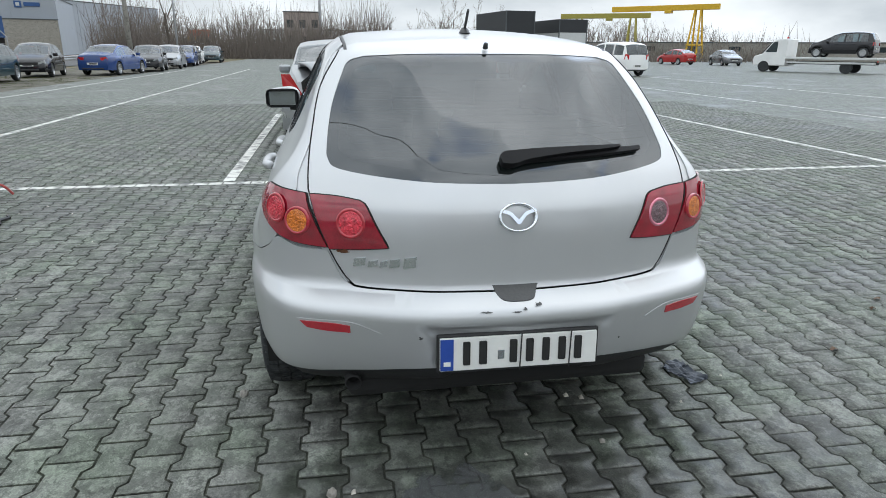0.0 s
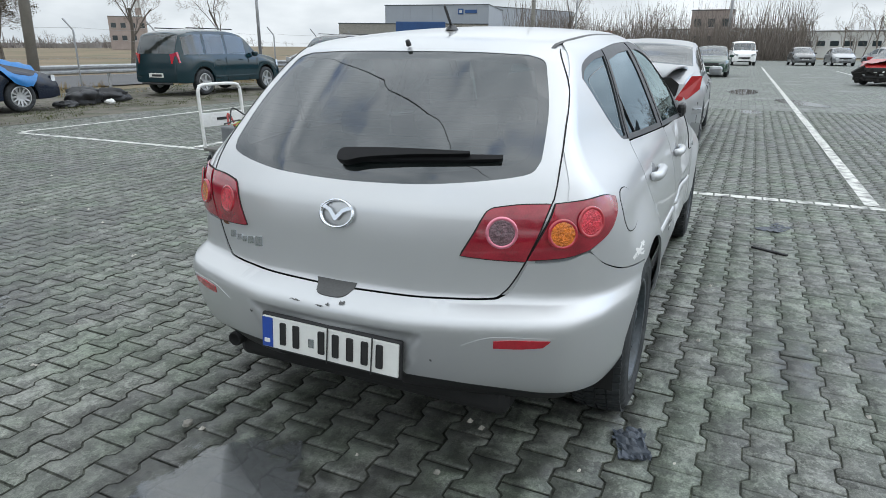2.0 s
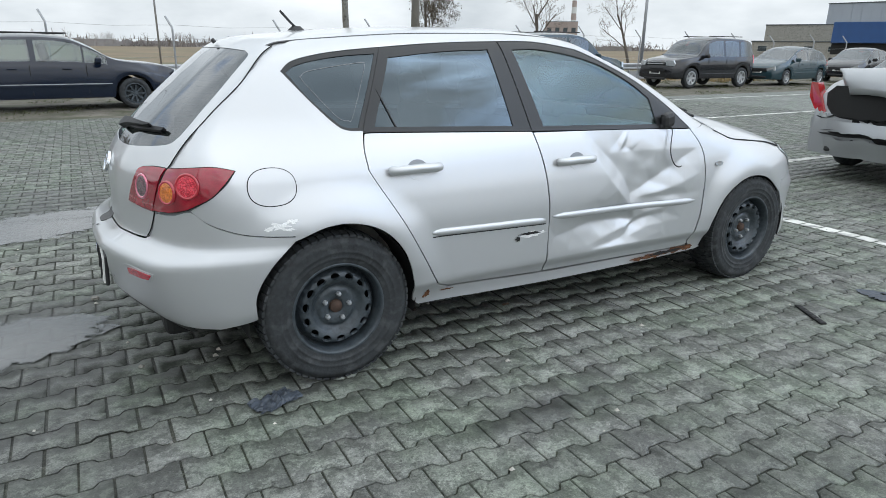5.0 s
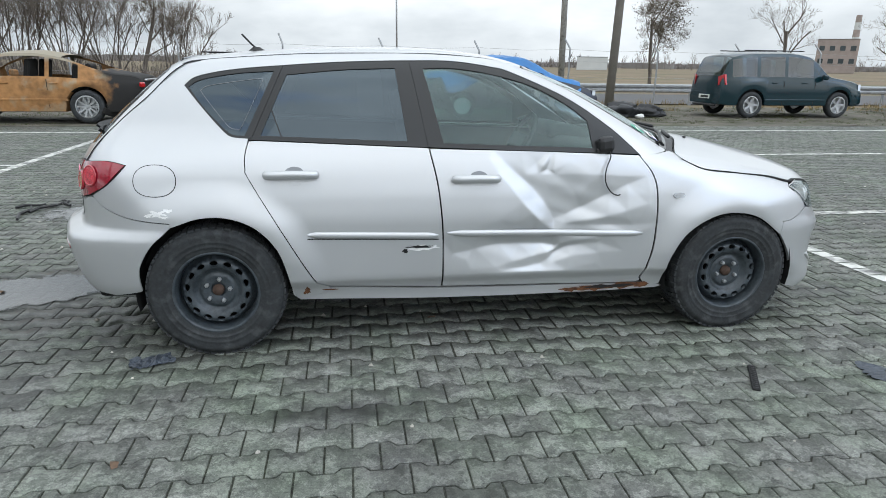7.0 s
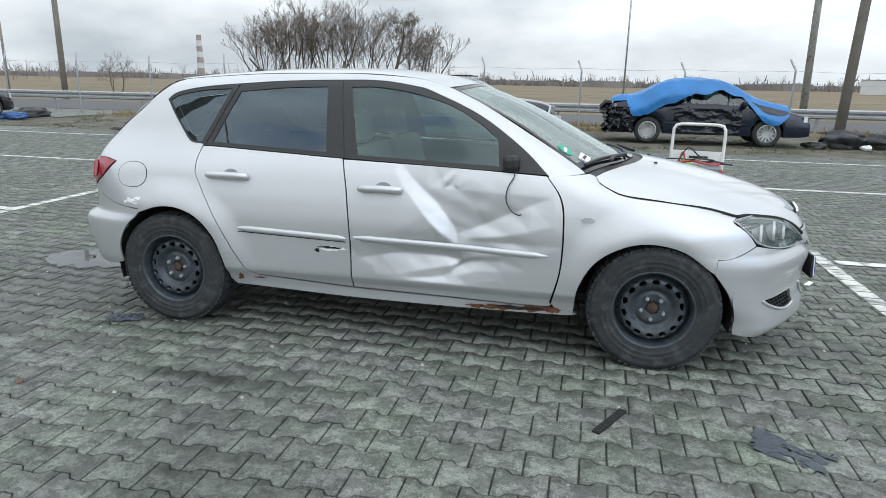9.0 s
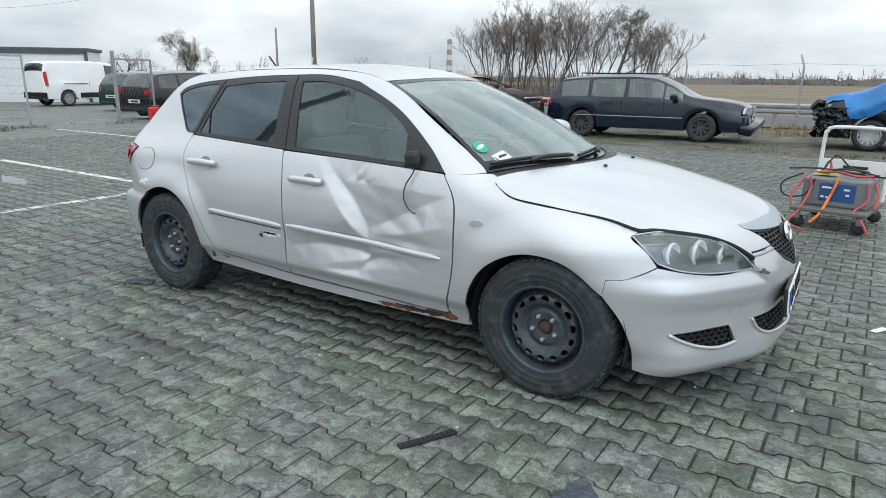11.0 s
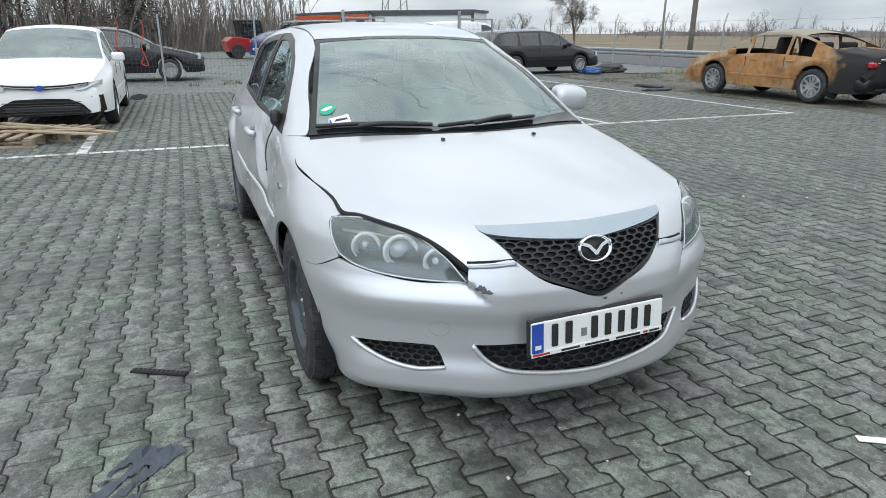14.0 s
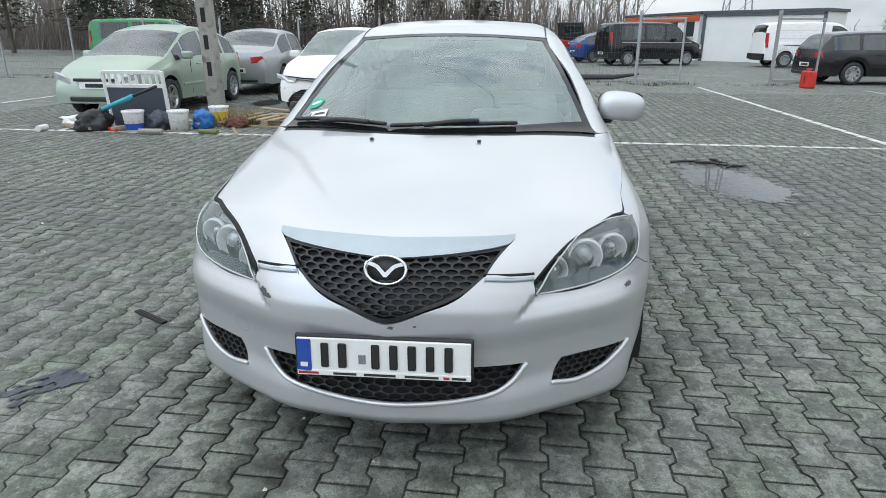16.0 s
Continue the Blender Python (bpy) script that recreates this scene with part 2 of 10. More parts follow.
def curve_fn(pts):
    """A smooth function through (u, v) pairs: cubic Hermite with limited slopes."""
    u = np.array([p[0] for p in pts], float)
    v = np.array([p[1] for p in pts], float)
    h, d = np.diff(u), np.diff(v) / np.diff(u)
    s = np.zeros(len(u))
    s[0], s[-1] = d[0], d[-1]
    for i in range(1, len(u) - 1):
        if d[i - 1] * d[i] > 0:
            w1, w2 = 2 * h[i] + h[i - 1], h[i] + 2 * h[i - 1]
            s[i] = (w1 + w2) / (w1 / d[i - 1] + w2 / d[i])

    def f(q):
        q = np.asarray(q, float)
        i = np.clip(np.searchsorted(u, q) - 1, 0, len(u) - 2)
        t = np.clip((q - u[i]) / h[i], 0, 1)
        a = (1 + 2 * t) * (1 - t) ** 2 * v[i] + t * (1 - t) ** 2 * h[i] * s[i] + t * t * (3 - 2 * t) * v[i + 1] + t * t * (t - 1) * h[i] * s[i + 1]
        return a + np.where(q < u[0], (q - u[0]) * s[0], 0) + np.where(q > u[-1], (q - u[-1]) * s[-1], 0)
    return f

# ---- ground ----
def stone_mat(name, rgb, per_piece, vary, scale, rough, stains, joints=False):
    """Paving: colour per piece, blotches, damp stains and grain, all laid out by place on the ground."""
    m = bpy.data.materials.new(name)
    m.use_nodes = True
    n, l = m.node_tree.nodes, m.node_tree.links
    b = n["Principled BSDF"]
    geo = n.new("ShaderNodeNewGeometry")

    def noise_at(s, detail=5, rough_=0.6):
        t = n.new("ShaderNodeTexNoise")
        t.inputs["Scale"].default_value, t.inputs["Detail"].default_value, t.inputs["Roughness"].default_value = s, detail, rough_
        l.new(geo.outputs["Position"], t.inputs[0])
        return t.outputs[0]

    def span(src, a, bb, lo, hi):
        r = n.new("ShaderNodeMapRange")
        for i, v in enumerate((a, bb, lo, hi)):
            r.inputs[i + 1].default_value = v
        l.new(src, r.inputs[0])
        return r.outputs[0]

    def times(a, bb):
        t = n.new("ShaderNodeMath")
        t.operation = "MULTIPLY"
        l.new(a, t.inputs[0]), l.new(bb, t.inputs[1])
        return t.outputs[0]
    grain, blot, wide = noise_at(170, 4), noise_at(scale, 8, 0.68), noise_at(0.55, 6)
    v = times(span(grain, 0.3, 0.7, 1 - vary * 0.8, 1 + vary * 0.8), span(blot, 0.35, 0.65, 1 - vary * 0.32, 1 + vary * 0.32))
    v = times(v, span(wide, 0.36, 0.52, 1 - stains, 1.06))
    v = times(v, span(noise_at(46, 6, 0.75), 0.45, 0.55, 1 - vary * 0.42, 1 + vary * 0.36))
    pale = span(noise_at(3.1, 9, 0.8), 0.66, 0.74, 1.0, 1.55)      # lime bloom and scrapes
    v = times(v, pale)
    if stains:      # trodden dirt in crisp patches, and pale grit specks with their glint put into the colour
        v = times(v, span(noise_at(8.5, 10, 0.78), 0.488, 0.512, 0.66, 1.10))
        v = times(v, span(noise_at(21, 8, 0.72), 0.570, 0.590, 1.0, 0.68))
        v = times(v, span(noise_at(120, 2, 0.5), 0.735, 0.76, 1.0, 1.9))
    # damp and oily ground: an oval, frayed by noise
    wet = None
    fray = noise_at(5.5, 6, 0.7)
    for x, y, rx, ry, amt in (DAMP if stains else ()):
        mp, ln, ad = n.new("ShaderNodeMapping"), n.new("ShaderNodeVectorMath"), n.new("ShaderNodeMath")
        mp.inputs["Location"].default_value, mp.inputs["Scale"].default_value = (-x / rx, -y / ry, 0), (1 / rx, 1 / ry, 0)
        ln.operation = "LENGTH"
        ad.operation, ad.inputs[1].default_value = "MULTIPLY_ADD", 1.9
        l.new(geo.outputs["Position"], mp.inputs[0]), l.new(mp.outputs[0], ln.inputs[0])
        l.new(fray, ad.inputs[0]), l.new(ln.outputs["Value"], ad.inputs[2])
        here = span(ad.outputs[0], 1.65, 2.05, 1 - amt, 1.0)
        wet = here if wet is None else times(wet, here)
    if wet is not None:
        v = times(v, wet)
    if per_piece == "island":
        v = times(v, span(geo.outputs["Random Per Island"], 0, 1, 0.80, 1.17))
    elif per_piece == "object":
        v = times(v, span(n.new("ShaderNodeObjectInfo").outputs["Random"], 0, 1, 0.80, 1.17))
    if joints:
        br = n.new("ShaderNodeTexBrick")
        br.inputs["Scale"].default_value = 1.0
        for k, q in (("Brick Width", 0.2), ("Row Height", 0.165), ("Mortar Size", 0.006), ("Mortar Smooth", 0.3)):
            br.inputs[k].default_value = q
        br.inputs["Color1"].default_value, br.inputs["Color2"].default_value = (0.82, 0.82, 0.82, 1), (1.12, 1.12, 1.12, 1)
        br.inputs["Mortar"].default_value = (0.4, 0.4, 0.4, 1)
        l.new(geo.outputs["Position"], br.inputs[0])
        v = times(v, br.outputs["Color"])
    col = n.new("ShaderNodeMixRGB")
    col.blend_type, col.inputs[0].default_value = "MULTIPLY", 1
    tint = n.new("ShaderNodeMixRGB")
    tint.inputs[1].default_value, tint.inputs[2].default_value = (*rgb, 1), (rgb[0] * 0.86, rgb[1] * 0.97, rgb[2] * 0.84, 1)
    l.new(span(noise_at(2.3), 0.4, 0.65, 0, 1), tint.inputs[0])
    l.new(tint.outputs[0], col.inputs[1]), l.new(v, col.inputs[2])
    l.new(col.outputs[0], b.inputs["Base Color"])
    shine = span(wide, 0.34, 0.5, rough - 0.28, rough)
    if wet is not None:
        shine = times(shine, span(wet, 0.35, 1.0, 0.42, 1.0))
    l.new(shine, b.inputs["Roughness"])
    bp = n.new("ShaderNodeBump")
    bp.inputs["Strength"].default_value, bp.inputs["Distance"].default_value = 0.5, 0.004
    l.new(blot, bp.inputs["Height"])
    bp2 = n.new("ShaderNodeBump")
    bp2.inputs["Strength"].default_value, bp2.inputs["Distance"].default_value = 0.6, 0.002
    l.new(grain, bp2.inputs["Height"]), l.new(bp.outputs[0], bp2.inputs["Normal"])
    l.new(bp2.outputs[0], b.inputs["Normal"])
    return m


# x, y, half lengths, strength
DAMP = ((-2.20, 0.10, 0.80, 0.70, 0.36), (-2.35, -0.45, 0.55, 0.42, 0.30), (-2.6, 0.75, 0.7, 0.35, 0.25), (-2.85, 0.15, 0.7, 0.38, 0.40), (-0.75, -1.47, 0.34, 0.10, 0.45), (-2.75, 2.7, 1.3, 0.75, 0.4), (2.30, -0.40, 0.22, 0.16, 0.45), (-8.0, -3.5, 2.2, 0.8, 0.35),
        (-1.5, 3.6, 1.6, 0.6, 0.3), (5.2, 1.4, 1.5, 0.5, 0.3), (9.5, -3.6, 2.6, 0.9, 0.3), (-5.6, -0.2, 1.2, 0.35, 0.3), (0.2, 5.6, 2.2, 0.5, 0.28))
PAVE = (0.166, 0.171, 0.155)
M_PAVER = stone_mat("paver_concrete", PAVE, "island", 0.40, 11, 0.78, 0.34)
M_PAVER_ONE = stone_mat("paver_concrete_single", PAVE, "object", 0.40, 11, 0.78, 0.34)
# slightly paler than PAVE: sheen at low angles put into the colour
M_PAVE_FAR = stone_mat("paving_far", (0.175, 0.181, 0.168), "", 0.3, 5, 0.74, 0.26, True)
# dark joint sand; on block sides also the shade of the gap as colour
M_JOINT = stone_mat("joint_sand", (0.060, 0.062, 0.050), "", 0.75, 5, 0.95, 0.2)
M_FIELD = mat("winter_field", (0.17, 0.125, 0.075), 0.95, 0, 0.35, 0.05, 3, 0.3, (0.10, 0.10, 0.05), 0.5)
M_DIRT = mat("trampled_dirt", (0.120, 0.108, 0.088), 0.92, 0, 0.6, 0.9, 18, 1.0, (0.062, 0.066, 0.036), 0.62)
M_ASPHALT = mat("asphalt", (0.09, 0.09, 0.092), 0.9, 0, 0.15, 0.6, 60, 0.3)


def sheet(name, x0, x1, y0, y1, z, material, label, n=1, rough=0.0):
    xs, ys = np.linspace(x0, x1, n + 1), np.linspace(y0, y1, n + 1)
    V = [(x, y, z + (noise.noise((x * 0.9, y * 0.9, 3)) + 0.6 * noise.noise((x * 3, y * 3, 8))) * rough) for y in ys for x in xs]
    F = [(j * (n + 1) + i, j * (n + 1) + i + 1, (j + 1) * (n + 1) + i + 1, (j + 1) * (n + 1) + i) for j in range(n) for i in range(n)]
    return tagged(obj_from(name, V, F, material), label, "ground", kind="structure")


sheet("ground", -2500, 2500, -2500, 2500, -0.06, M_FIELD, "flat brown winter field reaching the horizon")
pavement = sheet("pavement", -75, 95, -70, 10.6, -0.0060, M_JOINT, "wide car park paved in grey interlocking concrete blocks")
verge = sheet("verge", -16.2, 60, 10.6, 17.6, -0.012, M_DIRT, "strip of trampled dirt and sparse grass beside the car park", 70, 0.03)
yard = sheet("yard", -75, -16.2, 10.6, 19.0, -0.003, M_PAVE_FAR, "grey paved yard behind the gate")
sheet("road", -400, 500, 19.5, 27.5, -0.02, M_ASPHALT, "grey asphalt country road behind the guard rail")

# interlocking blocks: 0.2 m by 0.165 m over their wide ends, waisted, every second row shifted by half a block
BL, BW, BA, BJ = 0.201, 0.1422, 0.0128, 0.0033
LAY, LAY_U, LAY_V = radians(-0.75), 0.017, -0.950      # how the courses lie on the lot
OUT = [(-0.1 + BJ, -1, 1), (-0.063, -1, 1), (-0.041, -1, -1), (0.041, -1, -1), (0.063, -1, 1), (0.1 - BJ, -1, 1),
       (0.1 - BJ, 1, 1), (0.063, 1, 1), (0.041, 1, -1), (-0.041, 1, -1), (-0.063, 1, 1), (-0.1 + BJ, 1, 1)]
TOP = np.array([(x * 0.982, s * (BW / 2 + w * BA - BJ - 0.0014), 0.0) for x, s, w in OUT])
RIM = np.array([(x, s * (BW / 2 + w * BA - BJ), -0.003) for x, s, w in OUT])
LOW = np.array([(x, s * (BW / 2 + w * BA - BJ), -0.011) for x, s, w in OUT])
BLOCK = np.vstack([TOP, RIM, LOW])
BLOCK_F = [tuple(range(12))] + [(i, i + 12, (i + 1) % 12 + 12, (i + 1) % 12) for i in range(12)] + [(i + 12, i + 24, (i + 1) % 12 + 24, (i + 1) % 12 + 12) for i in range(12)]
NEAR = (-2.5, 2.5, -2.70, -1.05)     # this stretch beside the car is laid block by block


def block_places(x0, x1, y0, y1):
    cl, sl = math.cos(LAY), math.sin(LAY)
    for r in range(math.ceil((y0 - LAY_V) / BW) - 2, math.floor((y1 - LAY_V) / BW) + 3):
        for c in range(math.ceil((x0 - LAY_U) / BL) - 2, math.floor((x1 - LAY_U) / BL) + 3):
            u, v = LAY_U + (c + 0.5 + 0.5 * (r % 2)) * BL, LAY_V + r * BW
            x, y = cl * u - sl * v, sl * u + cl * v
            if x0 <= x <= x1 and y0 <= y <= y1:
                yield x, y


def is_near(x, y):
    return NEAR[0] < x < NEAR[1] and NEAR[2] < y < NEAR[3]


def blocks_mesh(name, places, faces):
    rnd = np.random.RandomState(5)
    P = np.array(places)
    k = len(P)
    V = np.repeat(BLOCK[None], k, 0)
    tilt = rnd.normal(0, 0.005, (k, 2))
    V[:, :, 2] += (V[:, :, 0] * tilt[:, :1] + V[:, :, 1] * tilt[:, 1:]) + rnd.normal(0, 0.0007, (k, 1))
    V[:, :, :2] = V[:, :, :2] @ np.array([[math.cos(LAY), math.sin(LAY)], [-math.sin(LAY), math.cos(LAY)]])
    V[:, :, :2] += P[:, None, :] + rnd.normal(0, 0.0008, (k, 1, 2))
    loops = np.concatenate([np.array(f) for f in faces])
    sizes = np.array([len(f) for f in faces])
    me = bpy.data.meshes.new(name)
    me.vertices.add(k * 36)
    me.vertices.foreach_set("co", V.ravel())
    L = (loops[None] + 36 * np.arange(k)[:, None]).ravel()
    S = np.tile(sizes, k)
    me.loops.add(len(L))
    me.loops.foreach_set("vertex_index", L)
    me.polygons.add(len(S))
    me.polygons.foreach_set("loop_start", np.concatenate([[0], np.cumsum(S)[:-1]]))
    me.polygons.foreach_set("loop_total", S)
    # sides take the dark joint colour: dirt, plus painted shade of the joint's depth
    me.polygons.foreach_set("material_index", np.tile(np.array([0] + [1] * (len(faces) - 1)), k))
    me.update(calc_edges=True)
    me.materials.append(M_PAVER)
    me.materials.append(M_JOINT)
    return me


FAR_X0, FAR_X1, FAR_Y0, FAR_Y1 = -13.0, 13.0, -9.0, 10.5
all_places = [p for p in block_places(FAR_X0, FAR_X1, FAR_Y0, FAR_Y1) if not is_near(*p)]
laid = new("paving_blocks", blocks_mesh("paving_blocks", all_places, BLOCK_F[:13]))
laid.parent = pavement
tagged(laid, "grey waisted concrete paving blocks with dark joints", kind="stuff")
for k, (x0, x1, y0, y1) in enumerate(((-75, FAR_X0, -70, 10.6), (FAR_X1, 95, -70, 10.6), (FAR_X0, FAR_X1, -70, FAR_Y0))):
    o = obj_from("paving_far", [(x0, y0, 0), (x1, y0, 0), (x1, y1, 0), (x0, y1, 0)], [(0, 1, 2, 3)], M_PAVE_FAR, pavement)
    o.location.z = -0.002

# painted bay lines, broken at the joints
def line_x(x, y0, y1, w=0.12):
    V, F = [], []
    for r in range(math.ceil(y0 / BW), math.floor(y1 / BW)):
        a, b = r * BW + 0.008, (r + 1) * BW - 0.008
        o = len(V)
        j = random.uniform(-0.006, 0.006)
        V += [(x - w / 2 + j, a, 0), (x + w / 2 + j, a, 0), (x + w / 2 - j, b, 0), (x - w / 2 - j, b, 0)]
        F.append((o, o + 1, o + 2, o + 3))
    return V, F


def line_y(y, x0, x1, w=0.12):
    V, F = [], []
    for c in range(math.ceil(x0 / BL), math.floor(x1 / BL)):
        a, b = c * BL + 0.004, (c + 1) * BL - 0.004
        o = len(V)
        V += [(a, y - w / 2, 0), (b, y - w / 2, 0), (b, y + w / 2, 0), (a, y + w / 2, 0)]
        F.append((o, o + 1, o + 2, o + 3))
    return V, F


LINES_X = [(2.92, -16.5, 9.4), (-4.86, -20, 9.4)]
LINES_Y = [(1.66, 2.9, 10.5), (-2.32, 2.9, 52), (5.72, 2.9, 42), (-6.5, 2.9, 45), (-11.2, 2.9, 45), (-16.4, 2.9, 45), (9.45, 2.9, 40),
           (1.52, -9.6, -4.8), (5.22, -15.2, -4.8), (-2.35, -9.6, -4.8), (9.3, -14.5, -4.8), (-6.4, -9.6, -4.8), (-10.2, -13, -4.8)]
for x, a, b in LINES_X:
    tagged(obj_from("bay_line", *line_x(x, a, b), M_LINE), "worn white painted parking bay line on the paving", "road marking", "painted bay lines", "structure").location.z = 0.004
for y, a, b in LINES_Y:
    tagged(obj_from("bay_line", *line_y(y, a, b), M_LINE), "worn white painted parking bay line on the paving", "road marking", "painted bay lines", "structure").location.z = 0.005

# ---- parked vehicles ----
RIMS = {}
M_BURNT = mat("burnt_bare_steel", (0.30, 0.150, 0.055), 0.8, 0.1, 0.7, 1.3, 9, 0.25, (0.33, 0.27, 0.18), 0.34)


def scorch(m):
    """Ash on the roof and soot towards the tail, in frayed patches."""
    n, l = m.node_tree.nodes, m.node_tree.links
    b = n["Principled BSDF"]
    src = b.inputs["Base Color"].links[0].from_socket
    co, sep, fr = n.new("ShaderNodeTexCoord"), n.new("ShaderNodeSeparateXYZ"), n.new("ShaderNodeTexNoise")
    fr.inputs["Scale"].default_value, fr.inputs["Detail"].default_value = 2.2, 7
    l.new(co.outputs["Object"], sep.inputs[0]), l.new(co.outputs["Object"], fr.inputs[0])
    for axis, k, lo, hi, rgb in (("Z", 0.5, 1.50, 1.64, (0.30, 0.265, 0.20, 1)), ("X", -1.1, -2.42, -2.20, (0.016, 0.015, 0.014, 1))):
        add, mr, mix = n.new("ShaderNodeMath"), n.new("ShaderNodeMapRange"), n.new("ShaderNodeMixRGB")
        add.operation, add.inputs[1].default_value = "MULTIPLY_ADD", k
        l.new(fr.outputs[0], add.inputs[0]), l.new(sep.outputs[axis], add.inputs[2])
        for i, v in enumerate((lo, hi) if axis == "Z" else (hi, lo)):
            mr.inputs[i + 1].default_value = v
        l.new(add.outputs[0], mr.inputs[0]), l.new(mr.outputs[0], mix.inputs[0]), l.new(src, mix.inputs[1])
        mix.inputs[2].default_value = rgb
        src = mix.outputs[0]
    l.new(src, b.inputs["Base Color"])


scorch(M_BURNT)
M_SOOT = mat("soot", (0.012, 0.011, 0.010), 0.95)


def wheel_parts(r, w, spokes, rim_mat):
    """Tyre and rim meshes round the y axis; the outer face looks to -y."""
    key = (r, w, spokes, rim_mat.name)
    if key in RIMS:
        return RIMS[key]
    h, q = w / 2, r * 0.66
    ty = lathe([(q, -h * 0.8), (q + 0.02, -h * 0.97), (r - 0.05, -h), (r - 0.012, -h * 0.82), (r, -h * 0.5), (r, h * 0.5), (r - 0.03, h), (q, h * 0.8)], 32)
    rim = lathe([(q + 0.006, -h * 0.86), (q - 0.015, -h * 0.88), (q - 0.03, -h * 0.5), (q - 0.035, h * 0.2), (0.04, h * 0.25)], 32)
    pieces = [rim, lathe([(0.001, -h * 0.62), (0.045, -h * 0.6), (0.05, -h * 0.2)], 12)]
    for i in range(spokes):
        a = 2 * math.pi * i / spokes
        s = 0.032 if spokes <= 6 else 0.018
        d, t = Vector((math.cos(a), 0, math.sin(a))), Vector((-math.sin(a), 0, math.cos(a)))
        V = []
        for rad, off, ss in ((0.03, -h * 0.58, s * 1.15), (q - 0.01, -h * 0.72, s)):
            for sg in (-1, 1):
                V.append(d * rad + t * ss * sg + Vector((0, off, 0)))
                V.append(d * rad + t * ss * sg + Vector((0, off + 0.035, 0)))
        pieces.append((V, [(0, 2, 6, 4), (0, 4, 5, 1), (2, 3, 7, 6), (1, 5, 7, 3)]))
    out = []
    for nm, (V, F), m in (("tyre", ty, M_RUBBER), ("rim", join(*pieces), rim_mat)):
        me = bpy.data.meshes.new(nm)
        me.from_pydata([tuple(v) for v in V], [], F)
        me.materials.append(m)
        if nm == "tyre":
            me.polygons.foreach_set("use_smooth", [True] * len(me.polygons))
        out.append(me)
    RIMS[key] = out
    return out


def add_wheels(car, xs, y, r, w, spokes=10, rim_mat=None):
    for x in xs:
        for side in (-1, 1):
            me = wheel_parts(r, w, spokes, rim_mat or M_ALLOY)
            t = new("wheel", me[0])
            t.parent, t.matrix_basis = car, pose(x, side * y, r, 0, 0, 0 if side < 0 else 180)
            k = new("rim", me[1])
            k.parent = t


def car_shell(car, top, belt, W, wheels, r, body_mat, side_glass, ws, rg, roof=0.74, zb=0.24, head=(), tail=(), glass_mat=None, taper=0.80, crown=0.04, bump_mat=None, arch=1.17):
    """A vehicle body lofted from its outline: top and belt are heights along x; side_glass, ws and rg are stretches of x for panes;
    head and tail are (x0, x1, lowest, highest) stretches of the flank for the lamps."""
    T, B = curve_fn(top), curve_fn(belt)
    x0, x1 = top[0][0], top[-1][0]
    knots = sorted({round(v, 3) for v in list(np.linspace(x0, x1, 64)) + [e for s in side_glass for e in s] + list(ws) + list(rg) + [x0 + 0.02, x1 - 0.02, x0 + 0.07, x1 - 0.07]
                    + [wx + arch * r * math.cos(a) for wx in wheels for a in np.linspace(0, math.pi, 13)]})
    xs = np.array([v for v in knots if x0 <= v <= x1])
    hmax = max(T(x) - B(x) for x in xs)
    half = (x1 - x0) / 2
    mid = (x1 + x0) / 2
    R = []
    for x in xs:
        t = float(T(x))
        b = min(float(B(x)), t - 0.012)
        e = abs(x - mid) / half
        w = W * (1 - (1 - taper) * max(0, (e - 0.62) / 0.38) ** 2.4)
        low = zb + 0.03 * max(0, (e - 0.9) * 10)
        for wx in wheels:
            dx = abs(x - wx)
            if dx < arch * r:
                low = max(low, r + math.sqrt(max(0, (arch * r) ** 2 - dx * dx)))
        low = min(low, b - 0.05)
        h = t - b
        q = min(1, max(0, h / hmax)) ** 0.8
        rw = w * (0.93 * (1 - q) + roof * q)
        ring = [(0.0, low), (w * 0.9, low), (w * 0.985, low + 0.012)]
        for f, k in ((0.3, 1.0), (0.62, 1.0), (0.9, 0.975), (1.0, 0.95)):
            ring.append((w * k, low + (b - low) * f))
        g = w * 0.945
        ring += [(g + (rw - g) * 0.10, b + h * 0.09), (g + (rw - g) * 0.88, b + h * 0.86), (rw * 0.97, b + h * 0.965), (rw * 0.80, t + crown * q * 0.3), (rw * 0.4, t + crown * 0.8 * q + 0.008), (0.0, t + crown * q + 0.01)]
        R.append([(x, a, z) for a, z in ring])
    k = len(R[0])
    ring_all = [[*[(x, -a, z) for x, a, z in r], *[(x, a, z) for x, a, z in r[-2:0:-1]]] for r in R]
    m = len(ring_all[0])
    V = [p for r in ring_all for p in r]
    body, panes = [], {}

    def inside(x, s):
        return s[0] - 1e-4 <= x <= s[1] + 1e-4
    for i in range(len(xs) - 1):
        xc = (xs[i] + xs[i + 1]) / 2
        for j in range(m):
            f = (i * m + j, (i + 1) * m + j, (i + 1) * m + (j + 1) % m, i * m + (j + 1) % m)
            jj = j if j < k - 1 else m - 1 - j
            side = "R" if j < k - 1 else "L"
            key = None
            if jj == 7:
                for n_, s in enumerate(side_glass):
                    if inside(xc, s):
                        key = ("window", side, n_)
            elif jj in (9, 10, 11):
                if inside(xc, ws):
                    key = ("windscreen", "", 0)
                elif inside(xc, rg):
                    key = ("rear_window", "", 0)
            if key:
                panes.setdefault(key, []).append(f)
            else:
                body.append(f)
    body.append(tuple(range(m)))
    body.append(tuple((len(xs) - 1) * m + j for j in range(m))[::-1])
    b = obj_from("body", V, body, body_mat, car, smooth=True)
    b.data.set_sharp_from_angle(angle=radians(32))
    b.data.materials.append(M_UNDER)
